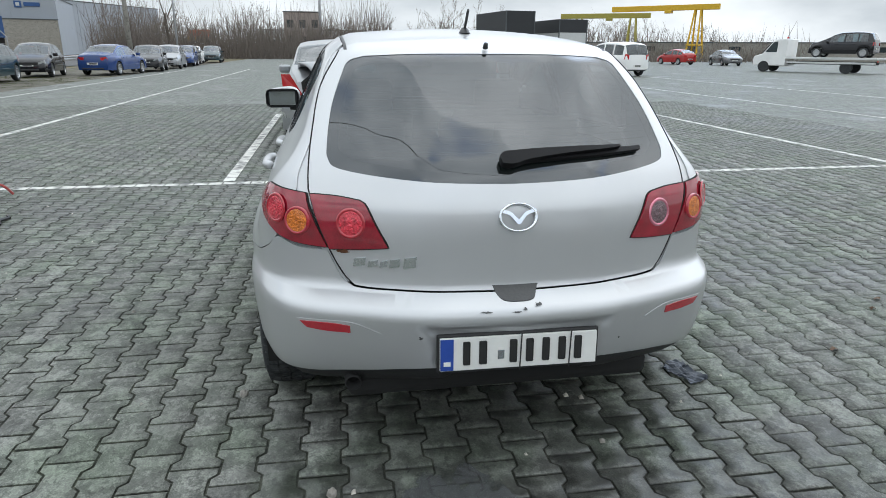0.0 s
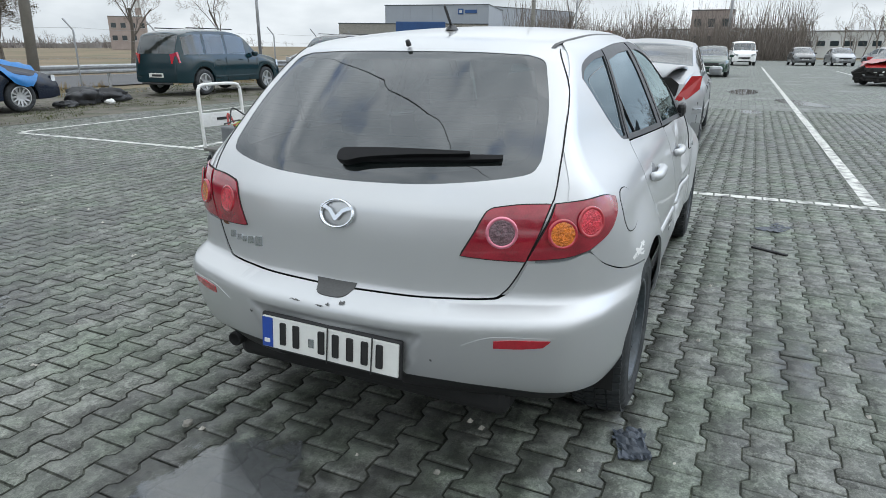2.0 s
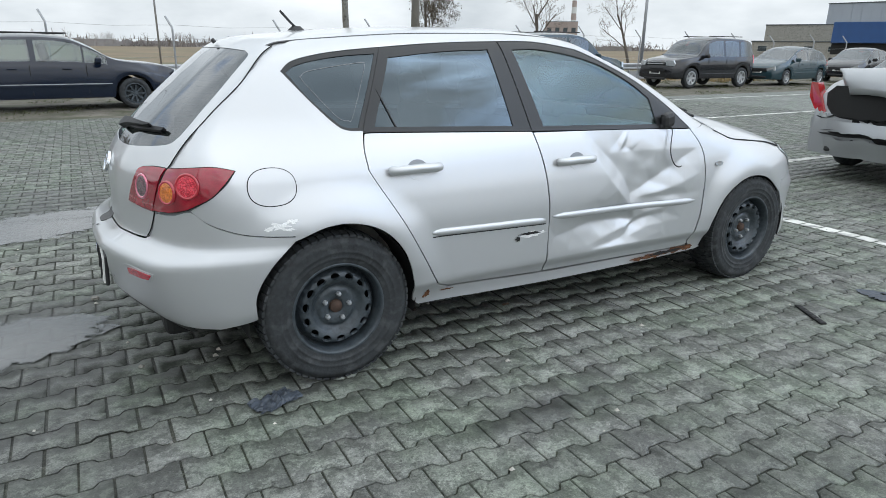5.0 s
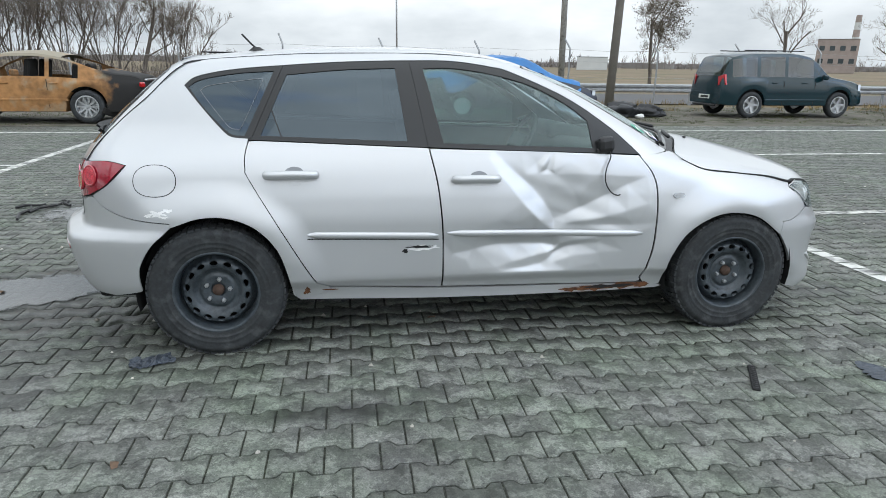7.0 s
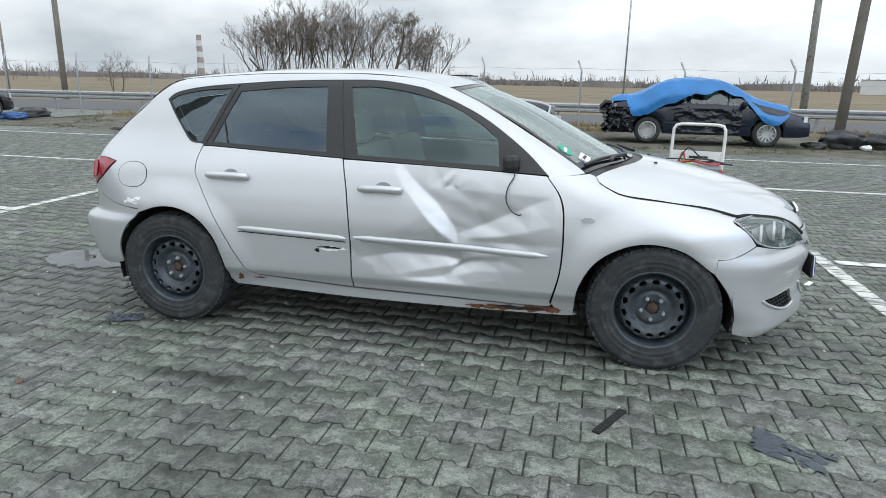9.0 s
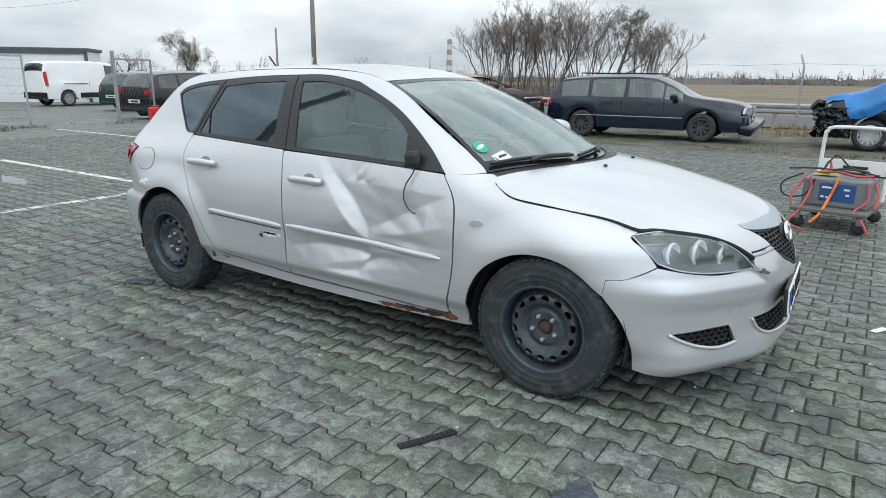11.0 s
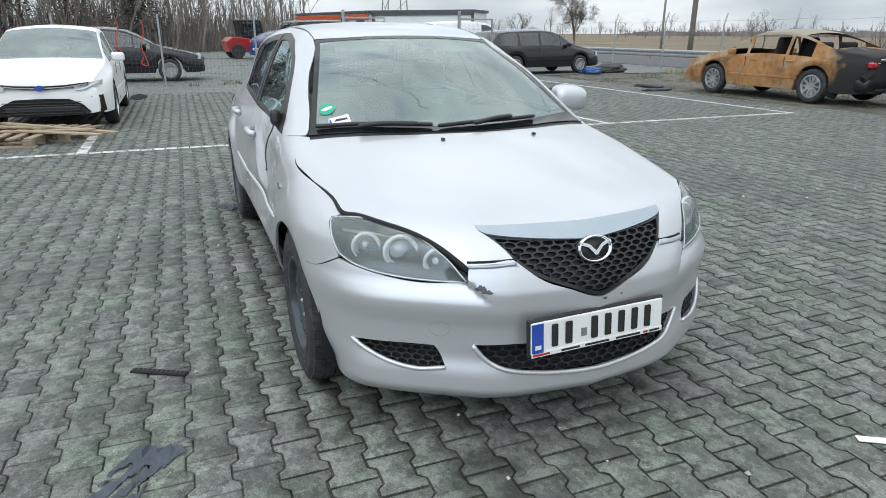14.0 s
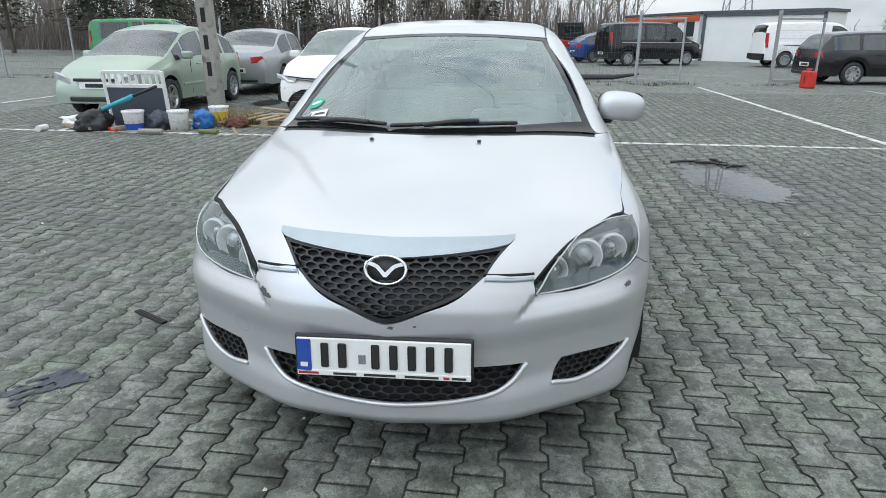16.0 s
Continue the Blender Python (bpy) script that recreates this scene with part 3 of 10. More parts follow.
    for p in b.data.polygons:
        if p.index < (len(xs) - 1) * m and p.normal.z < -0.75 and p.center.z < 0.8:
            p.material_index = 1
    for (nm, _, _), F in (() if glass_mat == "none" else panes.items()):
        used = sorted({v for f in F for v in f})
        ix = {v: n_ for n_, v in enumerate(used)}
        obj_from(nm, [V[v] for v in used], [tuple(ix[v] for v in f) for f in F], glass_mat or M_CARGLASS, car, smooth=True)
    # lamps: pieces of the flank and of the end, lifted a little
    for rows, nm, m_ in ((head, "headlight", M_CLEARLAMP), (tail, "tail_light", M_REDLAMP)):
        for a0, a1, j0, j1 in rows:
            for side in (-1, 1):
                pts = [i for i, x in enumerate(xs) if a0 - 1e-3 <= x <= a1 + 1e-3]
                VV = []
                for i in pts:
                    for j in range(j0, j1 + 1):
                        x, a, z = R[i][j]
                        VV.append((x + 0.012 * np.sign(x), side * (a * 1.006 + 0.006), z))
                c = j1 - j0 + 1
                FF = [(i * c + j, i * c + j + 1, (i + 1) * c + j + 1, (i + 1) * c + j) for i in range(len(pts) - 1) for j in range(c - 1)]
                o = len(VV)
                end = pts[-1] if (xs[pts[-1]] > 0) else pts[0]
                last = [VV[(pts.index(end)) * c + j] for j in range(c)]
                VV += [(x, y * 0.62, z * 0.985 + 0.01) for x, y, z in last]
                e0 = pts.index(end) * c
                FF += [(e0 + j, e0 + j + 1, o + j + 1, o + j) for j in range(c - 1)]
                obj_from(nm, VV, FF, m_, car, smooth=True)
    return T, B, xs, R


def car_trim(car, L0, L1, W, zplate, T, doors, belt_z, handle=None, mirror_x=None, body_mat=None, grille=None, rails=None, plate=(True, True)):
    for side in (-1, 1):
        # black strips on the flank stand in for the shade in the door gaps
        for x in doors:
            part("door_gap", box_bm(0.012, 0.006, belt_z - 0.34, pose(x, side * (W * 0.993), 0.32), 0), M_UNDER, car)
        for x in handle or ():
            part("door_handle", box_bm(0.17, 0.035, 0.03, pose(x, side * W * 0.985, belt_z - 0.11), 0.01), body_mat or M_BLACK, car)
        if mirror_x is not None:
            part("mirror", box_bm(0.13, 0.2, 0.14, pose(mirror_x, side * (W + 0.06), belt_z + 0.0, 0, 0, side * 12), 0.04), body_mat or M_BLACK, car)
        for a, b in ([rails] if rails else ()):
            part("roof_rail", box_bm(b - a, 0.03, 0.03, pose((a + b) / 2, side * W * 0.62, float(T((a + b) / 2)) + 0.05), 0.01), M_BLACK, car)
        part("side_moulding", box_bm(1.9, 0.02, 0.05, pose(-0.05, side * W * 1.0, 0.47), 0.008), body_mat or M_BLACK, car)
    for on, x, sg in ((plate[0], L0, -1), (plate[1], L1, 1)):
        if on:
            p = part("number_plate", box_bm(0.018, 0.52, 0.114, pose(x + sg * 0.012, 0, zplate), 0.004), M_PLATE, car)
            part("plate_bar", box_bm(0.006, 0.36, 0.06, pose(x + sg * 0.023, 0.03 * sg, zplate + 0.027), 0), M_INK, p)
    part("front_bumper_strip", box_bm(0.05, W * 1.05, 0.08, pose(L1 + 0.0, 0, 0.30), 0.02), M_BLACK, car)
    part("rear_bumper_strip", box_bm(0.05, W * 1.2, 0.06, pose(L0 - 0.0, 0, 0.30), 0.02), M_BLACK, car)
    if grille:
        part("grille", box_bm(0.05, grille[0], grille[1], pose(L1 + 0.004, 0, grille[2]), 0.015), M_BLACK, car)


SEDAN = dict(top=[(-2.3, 0.62), (-2.25, 0.93), (-1.75, 1.04), (-1.55, 1.10), (-0.85, 1.40), (-0.3, 1.45), (0.2, 1.42), (0.55, 1.29), (1.15, 0.98), (1.5, 0.90), (2.0, 0.78), (2.24, 0.68), (2.3, 0.55)],
             belt=[(-2.3, 0.86), (0.0, 0.93), (1.1, 0.88), (2.3, 0.6)], W=0.89, wheels=(-1.35, 1.35), r=0.315,
             side_glass=[(-1.35, -0.5), (-0.4, 0.42), (0.46, 0.9)], ws=(0.3, 1.14), rg=(-1.62, -0.92), style="sedan")
WAGON = dict(top=[(-2.4, 0.60), (-2.36, 0.92), (-2.18, 1.22), (-2.0, 1.39), (-1.2, 1.46), (-0.3, 1.48), (0.25, 1.44), (0.6, 1.31), (1.2, 1.0), (1.55, 0.92), (2.1, 0.79), (2.34, 0.68), (2.4, 0.55)],
             belt=[(-2.4, 0.93), (0.0, 0.93), (1.1, 0.89), (2.4, 0.6)], W=0.90, wheels=(-1.42, 1.42), r=0.32,
             side_glass=[(-2.02, -1.32), (-1.22, -0.42), (-0.32, 0.5), (0.54, 0.95)], ws=(0.36, 1.18), rg=(-2.34, -2.06), style="wagon")
SUV = dict(top=[(-2.3, 0.66), (-2.27, 1.02), (-2.16, 1.4), (-2.0, 1.66), (-1.2, 1.76), (-0.2, 1.77), (0.35, 1.70), (0.62, 1.56), (1.12, 1.14), (1.5, 1.08), (2.05, 0.98), (2.26, 0.84), (2.3, 0.6)],
           belt=[(-2.3, 1.06), (0.0, 1.06), (1.1, 1.03), (2.3, 0.72)], W=0.93, wheels=(-1.41, 1.41), r=0.36,
           side_glass=[(-2.02, -1.3), (-1.2, -0.42), (-0.32, 0.5)], ws=(0.45, 1.1), rg=(-2.25, -2.04), zb=0.34, roof=0.80, style="suv")
HATCH = dict(top=[(-2.15, 0.60), (-2.1, 0.95), (-1.9, 1.12), (-1.45, 1.34), (-0.8, 1.46), (-0.2, 1.49), (0.3, 1.42), (0.7, 1.25), (1.3, 0.98), (1.6, 0.90), (1.95, 0.78), (2.14, 0.66), (2.2, 0.52)],
             belt=[(-2.15, 0.95), (0.0, 0.93), (1.1, 0.88), (2.2, 0.6)], W=0.87, wheels=(-1.35, 1.35), r=0.31,
             side_glass=[(-1.7, -1.15), (-1.05, -0.3), (-0.2, 0.6), (0.64, 1.0)], ws=(0.4, 1.28), rg=(-1.9, -1.3), style="hatch")
VAN = dict(top=[(-2.45, 0.7), (-2.42, 1.3), (-2.34, 1.78), (-2.1, 1.88), (0.0, 1.92), (0.75, 1.88), (1.05, 1.72), (1.62, 1.2), (1.95, 1.08), (2.3, 0.92), (2.42, 0.7), (2.45, 0.5)],
           belt=[(-2.45, 1.1), (0.0, 1.1), (1.5, 1.05), (2.45, 0.7)], W=0.95, wheels=(-1.5, 1.55), r=0.33,
           side_glass=[(-1.9, -0.75), (-0.6, 0.3), (0.42, 1.2)], ws=(0.95, 1.62), rg=(-2.4, -2.32), roof=0.86, zb=0.3, style="van")


LAMP_SHAPES = {      # rear and front lamps by kind of car: outlines in (y, z)
    "sedan": ([(0.42, 0.72), (0.40, 0.85), (0.66, 0.88), (0.74, 0.75)], [(0.40, 0.58), (0.46, 0.68), (0.74, 0.73), (0.76, 0.60)]),
    "wagon": ([(0.50, 0.76), (0.50, 0.92), (0.72, 0.94), (0.76, 0.77)], [(0.42, 0.60), (0.46, 0.71), (0.74, 0.75), (0.76, 0.62)]),
    "suv": ([(0.58, 0.88), (0.56, 1.12), (0.74, 1.18), (0.80, 0.90)], [(0.46, 0.74), (0.46, 0.88), (0.76, 0.94), (0.80, 0.76)]),
    "hatch": ([(0.48, 0.74), (0.46, 0.92), (0.70, 0.98), (0.74, 0.77)], [(0.42, 0.58), (0.48, 0.68), (0.72, 0.76), (0.74, 0.60)]),
    "van": ([(0.70, 0.85), (0.69, 1.45), (0.78, 1.48), (0.81, 0.86)], [(0.48, 0.74), (0.52, 0.90), (0.80, 0.97), (0.82, 0.76)])}


def ends_of(car, rows):
    """Pieces set on a car's front or rear: (name, material, outline in (y, z), x, depth, both sides)."""
    for nm, m_, ring, x, d, twin in rows:
        for sg in ((1, -1) if twin else (1,)):
            V = [(x + (d if k else 0) - 0.9 * max(0, abs(y) - 0.45) ** 2 * (1 if x > 0 else -1), sg * y, z) for k in (0, 1) for y, z in ring]
            n_ = len(ring)
            F = [tuple(range(n_))[::-1], tuple(range(n_, 2 * n_))] + [(i, (i + 1) % n_, n_ + (i + 1) % n_, n_ + i) for i in range(n_)]
            obj_from(nm, V, F, m_, car)


def vehicle(name, kind, m, body_mat, label, cat, spokes=10, rim=None, wheels=True, grille=(0.9, 0.12, 0.56), doors=(-0.45, 0.55), gl=None, rails=False, lamps=(True, True), plates=(True, True), **change):
    car = empty(name, m, label, cat, "parked vehicles")
    spec = {**kind, **change}
    T, B, xs, R = car_shell(car, body_mat=body_mat, glass_mat=gl, **{k_: v_ for k_, v_ in spec.items() if k_ != "style"})
    if wheels:
        add_wheels(car, spec["wheels"], spec["W"] - 0.10, spec["r"], 0.2, spokes, rim)
    rear_, front_ = LAMP_SHAPES[spec["style"]]
    x0_, x1_ = spec["top"][0][0], spec["top"][-1][0]
    ends_of(car, ([("tail_light", M_REDLAMP, rear_, x0_ + 0.045, -0.06, True)] if lamps[0] else []) + ([("headlight", M_CLEARLAMP, front_, x1_ - 0.09, 0.085, True)] if lamps[1] else []))
    bz = float(B(0))
    inside_ = M_SOOT if gl == "none" else M_CABIN
    part("cabin", box_bm(2.5, spec["W"] * 1.6, bz - 0.42, pose(-0.15, 0, 0.34), 0.05), inside_, car)
    for sx_ in (-0.95, 0.0):
        for sy_ in (-0.38, 0.38):
            part("seat", box_bm(0.14, 0.46, float(T(sx_)) - bz - 0.02, pose(sx_ - 0.1, sy_, bz - 0.10, 0, -10, 0), 0.05), inside_, car)
    car_trim(car, spec["top"][0][0], spec["top"][-1][0], spec["W"], 0.50, T, doors, bz, (-0.75, 0.2), 0.78, body_mat, grille, (-1.6, 0.3) if rails else None, plates)
    return car


PT = {k: paint(k, *v) for k, v in dict(
    navy_paint=((0.006, 0.011, 0.024), 0.25), green_black_paint=((0.006, 0.026, 0.034), 0.22), black_paint=((0.012, 0.012, 0.014), 0.22), white_paint=((0.78, 0.78, 0.77), 0.3),
    teal_paint=((0.02, 0.045, 0.055), 0.25), blue_paint=((0.02, 0.05, 0.17), 0.25), silver_paint=((0.36, 0.37, 0.38), 0.33, 0.6), red_paint=((0.35, 0.02, 0.02), 0.3),
    pale_green_paint=((0.33, 0.40, 0.33), 0.35, 0.3), grey_paint=((0.13, 0.135, 0.14), 0.3, 0.4), van_green_paint=((0.02, 0.20, 0.06), 0.35), dark_green_paint=((0.02, 0.05, 0.035), 0.3)).items()}
M_CABIN = mat("car_cabin_grey", (0.07, 0.07, 0.068), 0.9)



def mirrored(half):
    return half + [(-y, z) for y, z in half[::-1]]


def C(x, y, deg):
    return pose(x, y, 0, 0, 0, deg)


old_estate = vehicle("station_wagon", WAGON, C(-2.30, 13.25, 3), PT["navy_paint"], "old dark navy estate car on the dirt verge", "car", 9, M_STEEL, grille=None, rails=True, gl=glass("greenish_car_glass", (0.75, 0.92, 0.86), 0.7, 0.06, 0.06),
                     top=[(-2.4, 0.60), (-2.36, 0.92), (-2.2, 1.18), (-2.02, 1.38), (-1.2, 1.45), (-0.3, 1.47), (0.25, 1.43), (0.6, 1.30), (1.12, 1.02), (1.3, 0.985), (1.8, 0.93), (2.2, 0.85), (2.34, 0.76), (2.4, 0.5)], lamps=(True, False))
ends_of(old_estate, (("headlight", M_CLEARLAMP, [(0.48, 0.80), (0.76, 0.80), (0.80, 0.66), (0.50, 0.64)], 2.36, 0.05, True), ("grille", M_GALV, mirrored([(0.0, 0.80), (0.30, 0.80), (0.26, 0.60), (0.0, 0.58)]), 2.37, 0.05, False), ("bare_carrier", M_UNDER, mirrored([(0.0, 0.56), (0.78, 0.58), (0.80, 0.36), (0.0, 0.30)]), 2.36, 0.05, False)))
part("hanging_bumper", box_bm(0.30, 1.5, 0.22, pose(2.40, -0.12, 0.26, 6, 8, -4), 0.06), PT["navy_paint"], old_estate, "dark bumper hanging loose", smooth=True)
for sg in (-1, 1):
    part("chrome_strip", box_bm(2.6, 0.012, 0.02, pose(-0.3, sg * 0.905, 0.52), 0.004), M_GALV, old_estate)
burnt = vehicle("burnt_car", SEDAN, C(-7.4, 12.05, 181), M_BURNT, "burnt-out saloon with rusty bare orange steel and ash", "car", 10, lamps=(False, False), plates=(False, False), grille=None, gl="none", wheels=(-1.42, 1.45), r=0.35, W=0.93, doors=(-0.62, 0.42),
                top=[(-2.48, 0.55), (-2.46, 0.80), (-2.38, 0.97), (-1.85, 1.06), (-1.55, 1.14), (-0.85, 1.38), (-0.30, 1.455), (0.15, 1.44), (0.60, 1.30), (1.15, 1.03), (1.6, 0.94), (2.1, 0.82), (2.38, 0.66), (2.45, 0.5)],
                side_glass=[(-1.22, -0.66), (-0.58, 0.38), (0.46, 0.86)], ws=(0.36, 1.14), rg=(-1.66, -0.88))
tarp_car = vehicle("wrecked_car", SEDAN, C(3.8, 13.5, -2), PT["navy_paint"], "crashed dark blue saloon under a blue tarpaulin", "car", 12, lamps=(False, True), plates=(False, True))
vehicle("suv", SUV, C(12.1, 13.9, 2), PT["green_black_paint"], "dark green off-road car parked on the dirt verge", "car", 5, rails=True)
black_suv = vehicle("suv", SUV, C(19.0, 13.95, 180), PT["black_paint"], "black off-road car with bare front end", "car", 6, rails=True, grille=None, lamps=(True, False))
vehicle("hatchback", HATCH, C(24.4, 13.9, 185), PT["teal_paint"], "dark teal hatchback in the row of parked cars", "car")
vehicle("hatchback", HATCH, C(30.5, 14.2, 190), PT["black_paint"], "black hatchback in the row of parked cars", "car")
vehicle("sedan", SEDAN, C(33.2, 11.6, -8), PT["blue_paint"], "blue saloon seen from its boot in the row", "car")
vehicle("sedan", SEDAN, C(38.6, 11.2, 188), PT["black_paint"], "black saloon with dusty bonnet in the row", "car")
vehicle("hatchback", HATCH, C(44.0, 11.2, 185), PT["silver_paint"], "silver hatchback at the end of the row", "car")
for i in range(5):
    vehicle("hatchback", HATCH if i % 2 else SEDAN, C(50 + i * 4.2, 11.5 + (i % 3) * 0.5, 186), PT[("blue_paint", "grey_paint", "white_paint", "teal_paint", "black_paint")[i]], "far parked car in the long row", "car")
jag = vehicle("crashed_saloon", SEDAN, Matrix.Translation((7.55, 0.32, 0)) @ pose(0, 0, 0, 0, 0, 1.0), PT["silver_paint"], "silver luxury saloon with a crushed open boot", "car", 10, lamps=(False, True), plates=(False, True),
              top=[(-2.5, 0.58), (-2.46, 0.9), (-1.9, 1.08), (-1.6, 1.13), (-0.95, 1.38), (-0.3, 1.45), (0.3, 1.40), (0.7, 1.26), (1.3, 1.0), (1.7, 0.93), (2.2, 0.82), (2.46, 0.7), (2.5, 0.55)], W=0.95, wheels=(-1.55, 1.5), r=0.34)
vehicle("suv", SUV, C(31.9, -15.4, 12), PT["white_paint"], "white sports utility car standing on the lot", "car", 5)
red_car = vehicle("sedan", SEDAN, C(28.2, -6.9, 150), PT["red_paint"], "red saloon with a smashed front on the lot", "car")
vehicle("sedan", SEDAN, C(33.6, 0.5, 180), PT["dark_green_paint"], "dark green saloon standing on the lot", "car")
vehicle("delivery_van", VAN, C(59.2, -0.8, 185), PT["white_paint"], "white delivery van at the far side of the lot", "van")
for i, (x, y, d, p) in enumerate(((56, -38, 170, "grey_paint"), (60, -35, 10, "red_paint"), (66, -33, 175, "white_paint"), (62, -5.5, 185, "grey_paint"), (63, -8.5, 185, "silver_paint"), (61, -11.5, 20, "silver_paint"), (66, -14, 185, "white_paint"))):
    vehicle("sedan", HATCH if i % 2 else SEDAN, C(x, y, d), PT[p], "far parked car on the lot", "car")
white_car = vehicle("sedan", SEDAN, C(-9.15, -2.98, 0), PT["white_paint"], "white saloon with a crushed milky windscreen", "car", 10, grille=None, gl=glass("milky_glass", (0.5, 0.6, 0.6), 0.5, 0.1, 0.25),
                    lamps=(True, False), plates=(True, False), top=[(-2.3, 0.62), (-2.25, 0.93), (-1.75, 1.04), (-1.55, 1.10), (-0.85, 1.40), (-0.3, 1.45), (0.2, 1.42), (0.55, 1.29), (1.15, 0.98), (1.5, 0.92), (1.95, 0.83), (2.18, 0.74), (2.26, 0.66), (2.3, 0.5)])
M_DASHED = mat("grille_slat_grey", (0.035, 0.035, 0.036), 0.4)
M_GLOSSBLACK = mat("gloss_black", (0.012, 0.012, 0.013), 0.25)
ends_of(white_car, (("lower_grille", M_GLOSSBLACK, mirrored([(0.0, 0.485), (0.34, 0.475), (0.50, 0.40), (0.60, 0.29), (0.55, 0.25), (0.0, 0.24)]), 2.27, 0.05, False),
                    ("upper_grille", M_GLOSSBLACK, mirrored([(0.0, 0.655), (0.30, 0.665), (0.62, 0.70), (0.60, 0.665), (0.30, 0.625), (0.0, 0.60)]), 2.265, 0.045, False),
                    ("grille_bar", M_ALLOY, mirrored([(0.0, 0.635), (0.30, 0.645), (0.60, 0.685), (0.60, 0.672), (0.30, 0.632), (0.0, 0.615)]), 2.315, 0.012, False),
                    ("headlight", M_CLEARLAMP, [(0.42, 0.655), (0.80, 0.73), (0.79, 0.66), (0.55, 0.60), (0.44, 0.60)], 2.27, 0.05, True),
                    ("side_vent", M_GLOSSBLACK, [(0.62, 0.50), (0.78, 0.52), (0.80, 0.30), (0.70, 0.25), (0.72, 0.42)], 2.30, 0.035, True),
                    ("front_emblem", M_PLBLUE, [(0.06 * math.cos(k * 0.785), 0.63 + 0.04 * math.sin(k * 0.785)) for k in range(8)], 2.33, 0.012, False)))
for k in range(5):
    part("grille_slat", box_bm(0.012, 0.98 - 0.0 * k, 0.010, pose(2.325, 0, 0.275 + 0.038 * k), 0), M_DASHED, white_car)
vehicle("sedan", SEDAN, C(-13.0, -6.35, 183), PT["silver_paint"], "silver saloon parked with its boot towards the lot", "car", 7)
vehicle("hatchback", HATCH, C(-8.25, -6.6, 2), PT["pale_green_paint"], "pale green hybrid hatchback facing the lot", "car", 7, grille=(0.7, 0.05, 0.62))
vehicle("van", VAN, C(-22.4, -14.8, 100), PT["van_green_paint"], "green panel van behind the pale car", "van")
vehicle("station_wagon", WAGON, C(-18.2, -2.7, 90), PT["black_paint"], "black estate car behind the fence", "car", 9)
vehicle("station_wagon", WAGON, C(-17.6, 11.2, 96), PT["black_paint"], "black estate car beside the gate", "car", 9)
white_van = vehicle("delivery_van", VAN, C(-28.6, 13.4, 96), PT["white_paint"], "white high-roof delivery van", "van", side_glass=[(0.42, 1.2)], W=0.9)
black_van = vehicle("van", VAN, C(-29.3, 6.3, 110), PT["black_paint"], "black passenger van behind the fence", "van", 10)
vehicle("hatchback", HATCH, C(-32.6, 4.9, 112), PT["blue_paint"], "small blue car behind the fence", "car")
vehicle("station_wagon", WAGON, C(-22.6, 13.3, 96), PT["dark_green_paint"], "dark green estate car behind the gate", "car")

# the black off-road car's bare face, the red car's smashed nose, the burnt car's sooty tail
ends_of(black_suv, (("grille_bar", M_ALLOY, mirrored([(0.09, 0.95), (0.40, 0.95), (0.40, 0.92), (0.09, 0.92)]), 2.25, 0.05, False), ("grille_bar", M_ALLOY, mirrored([(0.09, 0.87), (0.38, 0.87), (0.38, 0.84), (0.09, 0.84)]), 2.27, 0.05, False),
                    ("headlight", M_CLEARLAMP, [(0.46, 0.93), (0.74, 0.98), (0.80, 0.86), (0.76, 0.78), (0.50, 0.80)], 2.26, 0.06, True), ("bare_carrier", M_UNDER, mirrored([(0.0, 0.70), (0.72, 0.70), (0.76, 0.52), (0.5, 0.40), (0.0, 0.40)]), 2.26, 0.06, False),
                    ("cross_bar", M_GLOSSBLACK, mirrored([(0.0, 0.66), (0.5, 0.66), (0.5, 0.58), (0.0, 0.58)]), 2.32, 0.04, False)))
rr = random.Random(9)
for i in range(22):
    part("smashed_metal", box_bm(rr.uniform(0.05, 0.25), rr.uniform(0.1, 0.5), rr.uniform(0.05, 0.25), pose(2.12 + rr.uniform(0, 0.22), rr.uniform(-0.65, 0.65), rr.uniform(0.12, 0.50), rr.uniform(-40, 40), rr.uniform(-40, 40), rr.uniform(0, 90)), 0.01), M_GALV if i % 5 == 0 else M_SOOT, red_car)
part("smashed_core", box_bm(0.40, 1.40, 0.46, pose(2.12, 0, 0.16), 0.06), M_SOOT, red_car)
V, F = [], []
for i in range(8):
    for j in range(11):
        u, v = i / 7, -1 + 2 * j / 10
        V.append((1.10 + 1.05 * u, 0.74 * v * (1 - 0.05 * u), 0.99 + 0.02 * math.sin(u * 3) - 0.06 * v * v - 0.10 * u + 0.05 * math.sin(v * 4) * u))
F = [(i * 11 + j, (i + 1) * 11 + j, (i + 1) * 11 + j + 1, i * 11 + j + 1) for i in range(7) for j in range(10)]
obj_from("buckled_bonnet", V, F, PT["red_paint"], red_car, "buckled red bonnet", True)
part("burnt_bumper", box_bm(0.30, 1.70, 0.30, pose(-2.36, 0, 0.28, 0, 6, 0), 0.09), M_GLOSSBLACK, burnt, "half-melted black bumper", smooth=True)
part("boot_panel", box_bm(0.05, 0.62, 0.20, pose(-2.485, -0.05, 0.62, 0, -8, 0), 0.03), PT["grey_paint"], burnt, "scorched grey plate panel", smooth=True)
part("chrome_strip", box_bm(0.05, 1.05, 0.045, pose(-2.485, 0, 0.885), 0.015), M_ALLOY, burnt, "bright boot strip")
for sg in (-1, 1):
    part("tail_light", box_bm(0.12, 0.44, 0.11, pose(-2.42, sg * 0.60, 0.76, 0, 0, sg * 16), 0.03), M_REDLAMP, burnt, "red tail light half melted")
